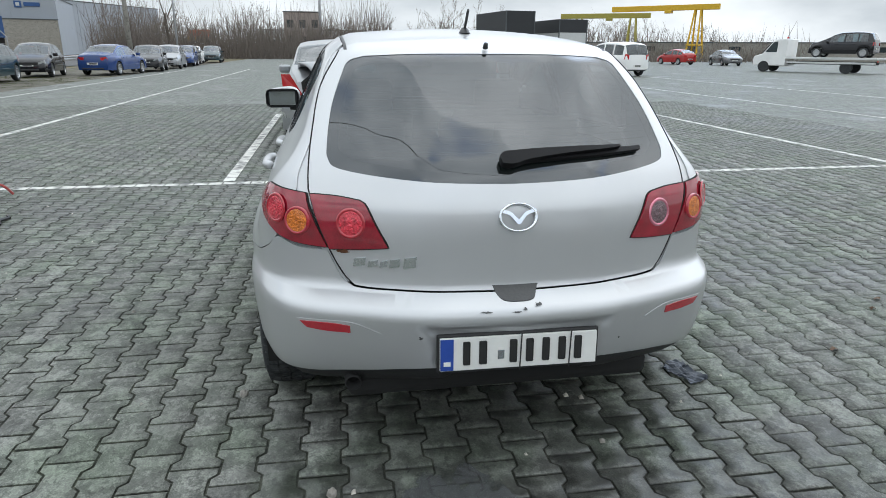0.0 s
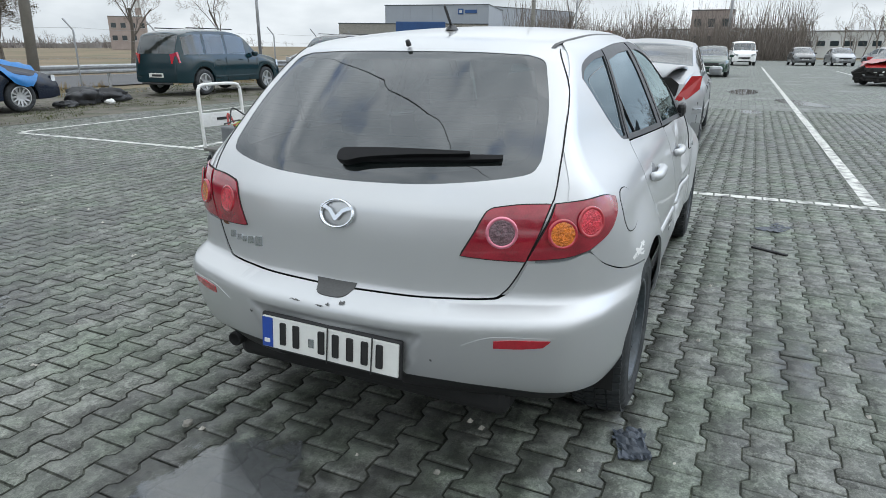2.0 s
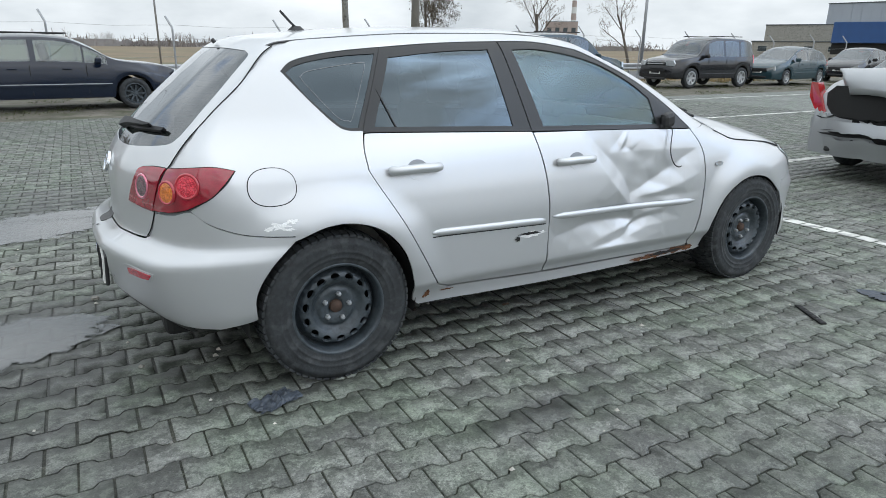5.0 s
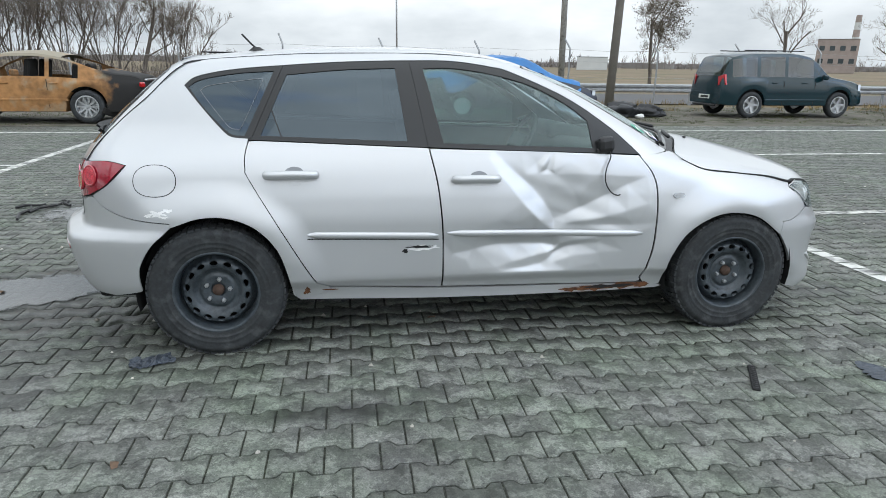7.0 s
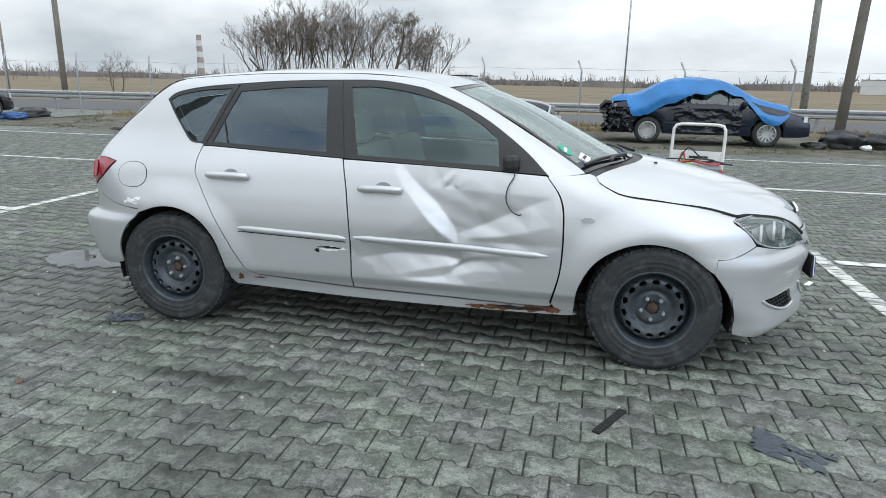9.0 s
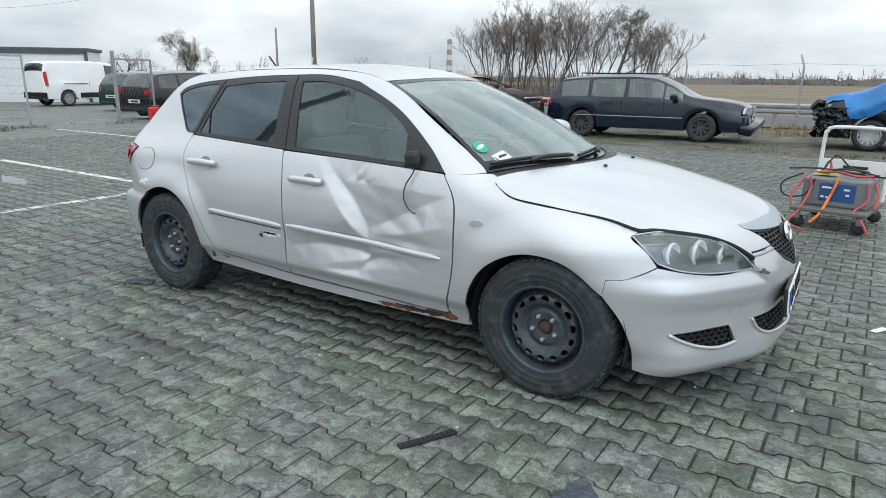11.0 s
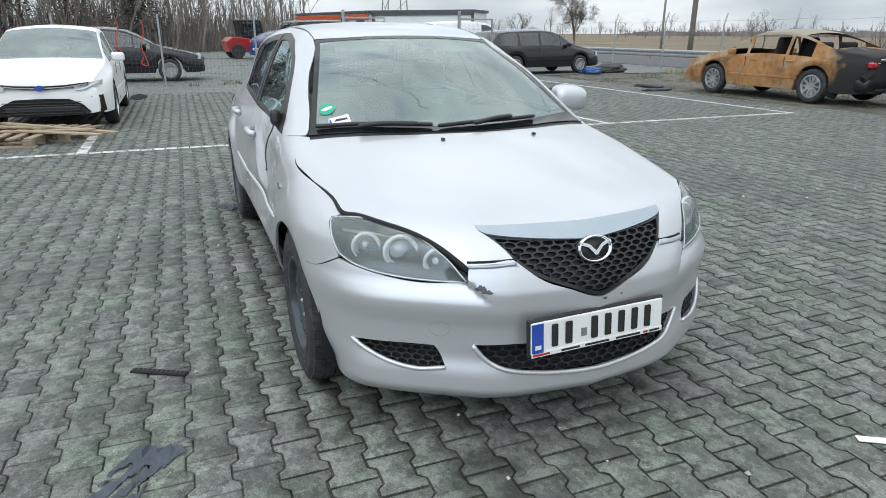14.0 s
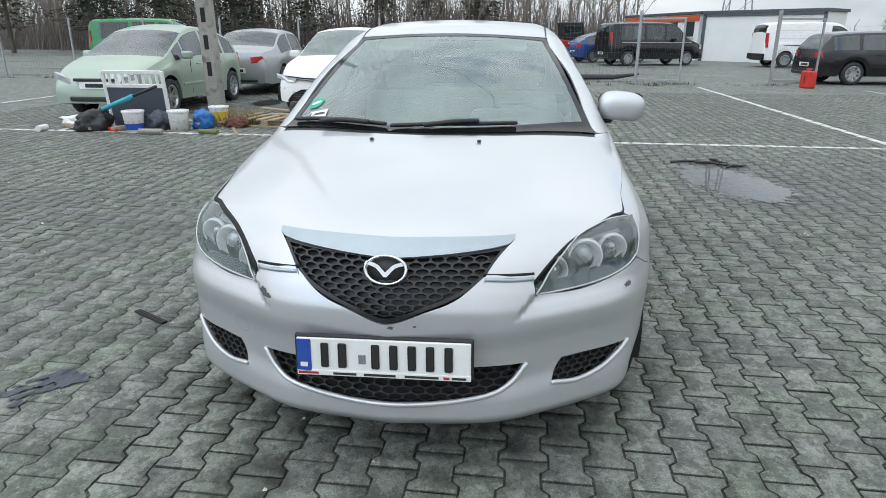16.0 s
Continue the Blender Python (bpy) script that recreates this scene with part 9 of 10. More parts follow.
vehicle("hatchback", HATCH, pose(TOW[0], TOW[1], 1.0, 0, 0, TOW[2]) @ pose(-2.0, 0, 0), PT["black_paint"], "black small car carried on the recovery truck", "car", 6,
        top=[(-1.9, 0.60), (-1.88, 0.95), (-1.75, 1.25), (-1.6, 1.50), (-0.8, 1.58), (-0.1, 1.56), (0.35, 1.46), (0.75, 1.25), (1.25, 1.02), (1.6, 0.92), (1.85, 0.78), (1.9, 0.55)], wheels=(-1.2, 1.2), side_glass=[(-1.5, -1.0), (-0.92, -0.25), (-0.17, 0.62)], ws=(0.42, 1.22), rg=(-1.84, -1.58), lamps=(True, True))
def gantry(x, y, rot, L, z, legs, material, label):
    """A bridge crane: one long beam on braced A-frames."""
    g = empty("gantry_crane", pose(x, y, 0, 0, 0, rot), label, "crane", "gantry cranes")
    part("beam", box_bm(L, 0.6, 0.75, pose(L / 2, 0, z), 0.05), material, g)
    part("trolley", box_bm(1.0, 0.9, 0.4, pose(L * 0.55, 0, z - 0.35), 0.05), material, g)
    for lx in legs:
        for dx in (-0.8, 0.8):
            for dy in (-1.5, 1.5):
                obj_from("leg", *tube([(lx + dx, dy, 0), (lx + dx * 0.5, dy * 0.2, z)], [0.16, 0.13], 6), material, g)
        part("tie", box_bm(1.6, 3.0, 0.2, pose(lx, 0, z * 0.3), 0.03), material, g)


M_OLIVE = mat("faded_crane_yellow", (0.34, 0.30, 0.06), 0.6)
gantry(92.3, -41.8, -136.6, 15.4, 6.8, (12.6,), M_YELLOW, "yellow gantry crane far behind the lot")
gantry(101.6, -37.1, -121.3, 14.0, 6.2, (3.0, 11.4), M_OLIVE, "faded olive-yellow gantry crane far behind the lot")
for name_, x, y, h, r in (("chimney", -214.5, 333.7, 24, 2.2), ("chimney", 194.5, 224, 21, 1.6)):
    c = empty(name_, pose(x, y, 0), "tall striped works chimney on the horizon", "chimney")
    for k in range(8):
        obj_from("band", *tube([(0, 0, h * k / 8), (0, 0, h * (k + 1) / 8)], [r * (1 - 0.05 * k), r * (1 - 0.05 * (k + 1))], 14), M_BRICKFAR if k % 2 else M_CLAD2, c)
sign = empty("billboard", pose(113.8, 21.6, 0, 0, 0, 90), "red and yellow roadside billboard", "sign")
part("board", box_bm(3.8, 0.2, 1.1, pose(0, 0, 3.1), 0.02), M_ORANGE, sign)
part("board_strip", box_bm(3.8, 0.2, 0.7, pose(0, 0, 2.35), 0.02), M_YELLOW, sign)
for x in (-1.5, 1.5):
    part("post", box_bm(0.2, 0.2, 2.4, pose(x, 0, 0), 0.02), M_GALV, sign)


def brush(name, n, x0, x1, y0, y1, h0, h1, w, label, seed):
    """A mass of thin upright shoots and dead stems."""
    rr = random.Random(seed)
    V, F = [], []
    for _ in range(n):
        x, y, h = rr.uniform(x0, x1), rr.uniform(y0, y1), rr.uniform(h0, h1) * rr.uniform(0.4, 1.0)
        h *= max(0.3, 0.85 + 0.9 * noise.noise((x * 0.13 * 5.5 / h1, y * 0.13 * 5.5 / h1, seed)))
        a, t = rr.random() * 6.28, rr.gauss(0, 0.26) * h
        o = len(V)
        dx, dy = math.cos(a) * w, math.sin(a) * w
        z = 0.0 if rr.random() < 0.6 else rr.uniform(0.2, 0.8) * h
        V += [(x - dx, y - dy, z), (x + dx, y + dy, z), (x + t * math.sin(a), y + t * math.cos(a), z + h * 0.6)]
        F.append((o, o + 1, o + 2))
    return tagged(obj_from(name, V, F, M_TWIG), label, "scrub", kind="stuff")


brush("brushwood", 45000, -74, -48, -75, 9, 1.5, 6.5, 0.04, "dense bare brushwood between the trunks of the woods", 501)
brush("brushwood", 24000, 84, 106, -8, 30, 2.5, 8.0, 0.035, "bare brushwood behind the far side of the lot", 502)
brush("brushwood", 6000, -26, -9.0, 40.0, 45.0, 0.8, 2.8, 0.02, "bare brushwood under the trees beyond the road", 507)
brush("brushwood", 6000, 100, 118, -75, -28, 2.0, 6.0, 0.05, "bare brushwood behind the crane", 503)
M_FARTWIG = mat("far_twigs", (0.21, 0.19, 0.18), 1.0, 0, 0.3, 0.05, 0.6, 0.0, island=0.25)
far_brush = brush("far_brushwood", 16000, -420, 360, 315, 345, 2.5, 5.5, 0.35, "fuzzy line of bare woods on the horizon", 505)
far_brush.data.materials.clear()
far_brush.data.materials.append(M_FARTWIG)
building("long_shed", (74.0, -76.0), (101.0, -36.0), 12, 0, 2.5, M_CONCRETE, "long low grey shed behind the parked cars", "building", win=(8, 1.6, 0.7, (1.3,)))
brush("brushwood", 5000, 72, 96, -62, -30, 1.2, 4.0, 0.05, "reddish bare brushwood behind the parked cars", 506)

cable_over = [Vector((-7.6, -5.1, 8.6)).lerp(Vector((8.2, 16.2, 9.5)), t) - Vector((0, 0, 2.0 * 4 * t * (1 - t) * 0.5)) for t in np.linspace(0, 1, 17)]
tagged(obj_from("power_cable", *tube(cable_over, [0.016], 4, False), M_BLACK), "black overhead cable from pole to pole", "cable", "overhead cables")
loader = empty("loader", pose(-35.2, 3.0, 0, 0, 0, 100), "small red loader with a black cab behind the fence", "loader")
profile_block("body", [(-1.3, 0.35), (-1.45, 0.9), (-1.1, 1.15), (-0.3, 1.10), (1.3, 0.55), (1.5, 0.30)], 1.3, PT["red_paint"], loader, "red sloping engine cover")
profile_block("cab", [(-0.55, 0.95), (-0.7, 2.05), (0.55, 2.05), (0.75, 0.75)], 1.2, M_GLOSSBLACK, loader, "black cab")
profile_block("cab_window", [(-0.45, 1.25), (-0.5, 1.9), (0.42, 1.9), (0.55, 1.25)], 1.22, M_CARGLASS, loader, bevel=0.0)
for dx in (-0.85, 0.85):
    for dy in (-0.62, 0.62):
        obj_from("tyre", *lathe([(0.001, -0.10), (0.16, -0.11), (0.36, -0.14), (0.39, 0), (0.36, 0.14), (0.001, 0.12)], 20, "y", pose(dx, dy, 0.39)), M_RUBBER, loader)


# ---- things lying and standing about ----
def blob_sheet(name, cx, cy, rx, ry, z, material, label, cat, seed, rot=0, rag=0.35, kind="", thick=0.0, n=40, lumps=3):
    rr = random.Random(seed)
    ph = [rr.uniform(0, 6.28) for _ in range(6)]
    ring = []
    for k in range(n):
        a = 2 * math.pi * k / n
        s = 1 + rag * (0.5 * math.sin(2 * a + ph[0]) + 0.35 * math.sin(lumps * a + ph[1]) + 0.25 * math.sin(5 * a + ph[2]) + 0.2 * math.sin(9 * a + ph[3]) + 0.12 * math.sin(17 * a + ph[4]))
        ring.append((rx * s * math.cos(a), ry * s * math.sin(a)))
    V = [(x, y, z) for x, y in ring] + [(0, 0, z + thick)]
    F = [(k, (k + 1) % n, n) for k in range(n)]
    o = obj_from(name, V, F, material)
    o.matrix_basis = pose(cx, cy, 0, 0, 0, rot)
    return tagged(o, label, cat, kind=kind)




def water(name):
    """Shallow water that thins out towards its rim."""
    m = bpy.data.materials.new(name)
    m.use_nodes = True
    n, l = m.node_tree.nodes, m.node_tree.links
    n.clear()
    out, mix, tr, gl, fr = (n.new("ShaderNode" + k) for k in ("OutputMaterial", "MixShader", "BsdfTransparent", "BsdfGlossy", "Fresnel"))
    co, mp, ln, ns, ad, mr, mu, tint = (n.new("ShaderNode" + k) for k in ("TexCoord", "Mapping", "VectorMath", "TexNoise", "Math", "MapRange", "Math", "MixRGB"))
    mp.inputs["Location"].default_value, mp.inputs["Scale"].default_value = (-1, -1, 0), (2, 2, 0)
    ln.operation = "LENGTH"
    ns.inputs["Scale"].default_value, ns.inputs["Detail"].default_value, ns.inputs["Roughness"].default_value = 7.0, 9, 0.70
    ad.operation, ad.inputs[1].default_value = "MULTIPLY_ADD", 1.3
    for i, v in enumerate((1.50, 1.40, 0.0, 1.0)):
        mr.inputs[i + 1].default_value = v
    l.new(co.outputs["Generated"], mp.inputs[0]), l.new(mp.outputs[0], ln.inputs[0])
    l.new(co.outputs["Object"], ns.inputs[0]), l.new(ns.outputs[0], ad.inputs[0]), l.new(ln.outputs["Value"], ad.inputs[2])
    l.new(ad.outputs[0], mr.inputs[0])
    mu.operation = "MULTIPLY"
    fr.inputs[0].default_value = 1.9
    l.new(fr.outputs[0], mu.inputs[0]), l.new(mr.outputs[0], mu.inputs[1])
    tint.inputs[1].default_value, tint.inputs[2].default_value = (1, 1, 1, 1), (0.55, 0.58, 0.58, 1)
    l.new(mr.outputs[0], tint.inputs[0]), l.new(tint.outputs[0], tr.inputs[0])
    gl.inputs["Roughness"].default_value = 0.03
    mud_and_sheen, silt_and_sheen, part_ = n.new("ShaderNodeBsdfDiffuse"), n.new("ShaderNodeMixShader"), n.new("ShaderNodeMath")      # fine silt in it, and pale sky sheen put into the colour
    mud_and_sheen.inputs[0].default_value = (0.22, 0.23, 0.235, 1)
    part_.operation, part_.inputs[1].default_value = "MULTIPLY", 0.32
    l.new(mr.outputs[0], part_.inputs[0]), l.new(part_.outputs[0], silt_and_sheen.inputs[0])
    l.new(tr.outputs[0], silt_and_sheen.inputs[1]), l.new(mud_and_sheen.outputs[0], silt_and_sheen.inputs[2])
    l.new(mu.outputs[0], mix.inputs[0]), l.new(silt_and_sheen.outputs[0], mix.inputs[1]), l.new(gl.outputs[0], mix.inputs[2])
    l.new(mix.outputs[0], out.inputs[0])
    return m


M_WATER = water("puddle_water")
for i, (cx, cy, rx, ry, rot) in enumerate(((-2.62, 0.20, 0.66, 0.28, 12), (-2.55, 2.45, 1.05, 0.42, 14), (12.4, -1.35, 0.55, 0.25, 0), (15.6, -2.6, 1.3, 0.5, 20), (20.0, -1.2, 1.6, 0.5, 0), (-9.2, -4.9, 0.7, 0.35, 10), (-7.2, 0.6, 0.8, 0.18, 0), (-12.3, -2.0, 0.9, 0.2, 0))):
    blob_sheet("puddle", cx, cy, rx, ry, 0.0042, M_WATER, "shallow rain puddle on the paving blocks", "puddle", 500 + i, rot, 0.28, lumps=3, n=160)

# platform trolley with a starter battery and straps
M_WHITE = mat("white_tube_paint", (0.70, 0.70, 0.68), 0.4)
M_DECK = mat("trolley_deck", (0.12, 0.115, 0.105), 0.8)
M_BATT = mat("battery_grey", (0.16, 0.17, 0.18), 0.55)
M_STRAP = mat("faded_red_strap", (0.46, 0.09, 0.085), 0.8)
M_STRAP2 = mat("orange_strap", (0.75, 0.20, 0.04), 0.8)
M_LIME = mat("lime_cloth", (0.30, 0.42, 0.06), 0.8)
TR = pose(2.24, 4.08, 0, 0, 0, -9)
trolley = empty("platform_trolley", TR, "white-handled platform trolley on small castors", "trolley")
part("deck", box_bm(0.64, 0.90, 0.035, pose(0, 0, 0.17), 0.008), M_DECK, trolley)
hp = [(-0.30, 0.43, 0.18), (-0.30, 0.46, 0.80), (-0.28, 0.465, 0.88), (-0.22, 0.47, 0.92), (0.22, 0.47, 0.92), (0.28, 0.465, 0.88), (0.30, 0.46, 0.80), (0.30, 0.43, 0.18)]
obj_from("handle", *tube(spline(hp, 0.04) + [np.array(hp[-1])], [0.019], 10), M_WHITE, trolley, "white bent tube handle", True)
hb = part("back_plate", box_bm(0.58, 0.012, 0.16, pose(0, 0.45, 0.44), 0.004), M_WHITE, trolley)
part("plate_marking", box_bm(0.22, 0.003, 0.030, pose(0.02, 0.441, 0.51), 0), M_INK, hb)
for dx in (-0.26, 0.26):
    for dy in (-0.38, 0.38):
        w = obj_from("castor", *lathe([(0.001, -0.016), (0.06, -0.016), (0.065, 0), (0.06, 0.016), (0.001, 0.016)], 18, "y", pose(dx, dy, 0.065)), M_RUBBER, trolley, smooth=True)
        part("fork", box_bm(0.05, 0.05, 0.09, pose(dx, dy, 0.085), 0.01), M_GALV, w)
batt = empty("battery_pack", TR @ pose(0.0, -0.05, 0.205), "grey starter battery pack with a blue label", "battery")
part("case", box_bm(0.56, 0.40, 0.27, pose(0, 0, 0), 0.02), M_BATT, batt)
part("label_panel", box_bm(0.30, 0.006, 0.17, pose(0.02, -0.202, 0.06), 0.004), M_BLUE, batt, "blue label with pale bars")
for w, x, z in ((0.08, -0.07, 0.18), (0.05, 0.10, 0.17), (0.03, -0.10, 0.09), (0.04, -0.05, 0.085), (0.03, 0.11, 0.12)):
    part("label_bar", box_bm(w, 0.004, 0.018, pose(x, -0.2065, z), 0), M_PLATE, batt)
for i, (pts, m_, r) in enumerate((([(-0.22, -0.22, 0.28), (-0.20, -0.235, 0.16), (-0.24, -0.40, -0.03), (-0.30, -0.48, -0.14), (-0.15, -0.52, -0.19)], M_STRAP, 0.018), ([(0.02, -0.20, 0.30), (0.0, -0.23, 0.20), (-0.03, -0.24, 0.10), (-0.06, -0.40, -0.04), (-0.12, -0.46, -0.12)], M_STRAP2, 0.022),
                                  ([(0.26, -0.20, 0.26), (0.28, -0.23, 0.10), (0.20, -0.30, 0.0), (0.30, -0.42, -0.08), (0.36, -0.46, -0.17)], M_STRAP, 0.020), ([(-0.25, 0.0, 0.29), (-0.05, -0.08, 0.33), (0.15, -0.05, 0.30), (0.30, 0.05, 0.31)], M_STRAP, 0.024),
                                  ([(-0.28, -0.12, 0.27), (-0.34, -0.30, 0.10), (-0.32, -0.34, -0.02)], M_STRAP, 0.02), ([(0.24, 0.1, 0.28), (0.33, -0.05, 0.15), (0.33, -0.15, 0.02)], M_STRAP, 0.022), ([(-0.2, 0.15, 0.28), (-0.16, 0.20, 0.40), (-0.12, 0.15, 0.30)], M_STRAP, 0.02))):
    V, F = tube(spline(pts, 0.03) + [np.array(pts[-1])], [r * 0.6], 5)
    o = obj_from("lashing_strap", V, F, m_)
    o.matrix_basis = TR @ pose(0, -0.05, 0.205)
    tagged(o, "faded red lashing strap over the battery" if m_ is M_STRAP else "orange lashing strap over the battery", "strap", "lashing straps")
for i, pts in enumerate(([(-0.45, -0.1, 0.33), (-0.2, 0.0, 0.34), (0.1, 0.05, 0.31), (0.4, 0.0, 0.30)], [(-0.2, 0.12, 0.30), (-0.1, 0.18, 0.46), (0.05, 0.1, 0.36), (0.3, 0.0, 0.31)], [(-0.30, -0.15, 0.30), (-0.46, -0.22, 0.20), (-0.42, -0.24, 0.08), (-0.25, -0.22, 0.10), (-0.18, -0.2, 0.26)], [(-0.15, 0.0, 0.30), (0.0, -0.1, 0.36), (0.2, 0.1, 0.33), (0.1, 0.2, 0.30), (-0.1, 0.1, 0.33)])):
    o = obj_from("jump_lead", *tube(spline(pts, 0.03) + [np.array(pts[-1])], [0.009], 6), M_BLACK)
    o.matrix_basis = TR @ pose(0, -0.05, 0.205)
    tagged(o, "black jump lead coiled on the battery", "cable", "jump leads")
cl = blob_sheet("cloth", 0, 0, 0.12, 0.07, 0.0, M_LIME, "lime green cloth on the battery", "cloth", 77, 0, 0.3, thick=0.05)
cl.matrix_basis = TR @ pose(-0.14, -0.04, 0.49)

# red canister by the gate
can = empty("canister", pose(-15.25, 8.15, 0, 0, 0, 20), "red plastic canister standing by the gate", "canister")
M_CAN = mat("red_plastic", (0.55, 0.03, 0.02), 0.45)
part("body", box_bm(0.36, 0.24, 0.46, pose(0, 0, 0), 0.04), M_CAN, can)
part("grip", box_bm(0.20, 0.05, 0.05, pose(0, 0, 0.47), 0.015), M_CAN, can)
part("cap", box_bm(0.07, 0.07, 0.06, pose(0.12, 0, 0.45), 0.015), M_BLACK, can)
part("side_slot", box_bm(0.03, 0.01, 0.22, pose(0.0, -0.122, 0.12), 0.004), M_BLACK, can)

# buckets and rubbish round the concrete pole
M_BUCK = mat("white_bucket", (0.72, 0.72, 0.70), 0.4, 0, 0.1, 8, 60, 0.05, (0.35, 0.35, 0.36), 0.25)
M_YBAND = mat("yellow_band", (0.65, 0.45, 0.05), 0.5)
for x, y, band, lab in ((-4.98, -5.25, M_PLBLUE, "white paint bucket with a blue band"), (-5.12, -4.63, M_BUCK, "white bucket splashed with paint"), (-5.75, -4.30, M_YBAND, "white bucket with a yellow label")):
    b = empty("bucket", pose(x, y, 0), lab, "bucket", "buckets")
    obj_from("pail", *lathe([(0.001, 0.0), (0.125, 0.0), (0.145, 0.27), (0.150, 0.30), (0.142, 0.30), (0.12, 0.02)], 26, "z"), M_BUCK, b, smooth=True)
    obj_from("rim", *lathe([(0.150, 0.265), (0.156, 0.27), (0.156, 0.30), (0.148, 0.305)], 26, "z"), M_BUCK, b, smooth=True)
    if band is not M_BUCK:
        obj_from("band", *lathe([(0.1285, 0.03), (0.136, 0.12)] if band is M_PLBLUE else [(0.134, 0.09), (0.1445, 0.22)], 26, "z"), band, b, smooth=True)
cp = empty("concrete_pole", pose(-7.4, -5.12, -0.05, 1.5, -1.0, 8), "square concrete pole with slots", "pole")
V = [(sx * (0.17 - 0.05 * t), sy * (0.11 - 0.02 * t), 9 * t) for t in (0, 1) for sx, sy in ((-1, -1), (1, -1), (1, 1), (-1, 1))]
obj_from("shaft", V, [(0, 1, 5, 4), (1, 2, 6, 5), (2, 3, 7, 6), (3, 0, 4, 7), (4, 5, 6, 7)], M_CONCRETE, cp)
# black blocks on the face, added in place of openings through the pole
for z in (0.7, 1.15, 1.6, 2.05, 2.5):
    part("slot", box_bm(0.02, 0.08, 0.24, pose(0.168 - 0.0056 * z, 0, z), 0.01), M_UNDER, cp)
board = empty("framed_board", pose(-5.40, -5.38, 0, 7, 0, 90), "white framed grey panel with bars leaning upright", "panel")
M_BOARD = mat("slate_panel", (0.055, 0.065, 0.085), 0.6)
for dx in (-0.47, 0.47):
    part("stile", box_bm(0.05, 0.04, 0.84, pose(dx, 0, 0), 0.004), M_WHITE, board)
for z in (0.60, 0.80):
    part("rail", box_bm(0.90, 0.04, 0.05, pose(0, 0, z), 0.004), M_WHITE, board)
part("infill", box_bm(0.90, 0.02, 0.58, pose(0, 0, 0.02), 0.002), M_BOARD, board)
for k in range(8):
    part("bar", box_bm(0.035, 0.025, 0.16, pose(-0.38 + k * 0.108, 0, 0.65), 0.003), M_WHITE, board)
M_TURQ = mat("turquoise_paint", (0.03, 0.36, 0.44), 0.4)
stick = empty("long_tool", pose(-5.05, -5.30, 0), "turquoise long-handled tool leaning on the panel", "tool")
obj_from("shaft", *tube([(0.02, -0.45, 0.30), (0.0, 0.05, 0.50)], [0.035], 8), M_TURQ, stick, smooth=True)
obj_from("grip", *tube([(0.0, 0.05, 0.50), (-0.02, 0.42, 0.64)], [0.022], 8), M_BLACK, stick, smooth=True)
obj_from("tip", *tube([(0.02, -0.45, 0.30), (0.05, -0.52, 0.0)], [0.02], 8), M_BLACK, stick, smooth=True)
M_BAG = mat("blue_bag", (0.02, 0.14, 0.42), 0.5)


def lump(name, x, y, sx, sy, sz, material, label, cat, seed, rot=0):
    rr = random.Random(seed)
    bm = bmesh.new()
    bmesh.ops.create_icosphere(bm, subdivisions=4, radius=1.0)
    for v in bm.verts:
        n_ = noise.noise(v.co * 1.7 + Vector((seed, 0, 0))) * 0.35 + noise.noise(v.co * 4.1 + Vector((0, seed, 0))) * 0.18 - abs(noise.noise(v.co * 6.5 + Vector((seed, seed, 0)))) * 0.16
        v.co = v.co * (1 + n_)
        v.co.z = max(-0.55, v.co.z) + 0.55
        v.co = Vector((v.co.x * sx, v.co.y * sy, v.co.z * sz / 1.5))
    o = part(name, bm, material, None, smooth=True)
    o.matrix_basis = pose(x, y, 0, 0, 0, rot)
    return tagged(o, label, cat)


lump("rubbish_bag", -5.45, -4.42, 0.15, 0.16, 0.26, M_BAG, "crumpled blue plastic bag", "bag", 3)
lump("plastic_tub", -5.20, -5.02, 0.16, 0.20, 0.26, M_BOARD, "dark broken plastic tub", "tub", 4)
lump("mudguard", -4.95, -5.85, 0.16, 0.26, 0.30, M_BLACK, "black moulded wheel liner piece", "car part", 5, 30)
lump("foam_lump", -5.6, -6.55, 0.22, 0.30, 0.14, M_WHITE, "lump of white foam on the paving", "rubbish", 6)
lump("jug", -5.25, -6.05, 0.12, 0.14, 0.26, mat("pale_plastic", (0.45, 0.47, 0.55), 0.4), "pale plastic jug among the rubbish", "jug", 8)
lump("rag", -5.6, -3.95, 0.14, 0.18, 0.16, mat("rust_brown_cloth", (0.12, 0.05, 0.035), 0.9), "rusty brown crumpled rag", "cloth", 9)
M_DRYGREEN = mat("olive_plastic", (0.13, 0.15, 0.05), 0.6)
for i, (x, y, L, rot, m_, r) in enumerate(((-4.80, -6.6, 0.22, 10, M_WHITE, 0.045), (-4.72, -4.85, 0.34, 95, M_CONCRETE, 0.04), (-4.85, -4.05, 0.30, 80, M_DRYGREEN, 0.035), (-4.9, -5.55, 0.20, 60, M_CAN, 0.03))):
    o = obj_from("cartridge", *tube([(-L / 2, 0, r), (L / 2, 0, r)], [r], 12), m_)
    o.matrix_basis = pose(x, y, 0, 0, 0, rot)
    tagged(o, "empty tube cartridge lying on the paving", "tube", "loose tubes")
rr = random.Random(15)
for i in range(16):
    L = rr.uniform(0.3, 0.9)
    o = part("timber_scrap", box_bm(L, rr.uniform(0.04, 0.09), rr.uniform(0.015, 0.04), None, 0.003), M_WOODPAL)
    o.matrix_basis = pose(rr.uniform(-6.3, -5.0), rr.uniform(-7.0, -3.6), 0.0 + (i % 3) * 0.03, 0, 0, rr.uniform(0, 180))
    tagged(o, "short weathered timber scrap", "timber", "timber scraps")
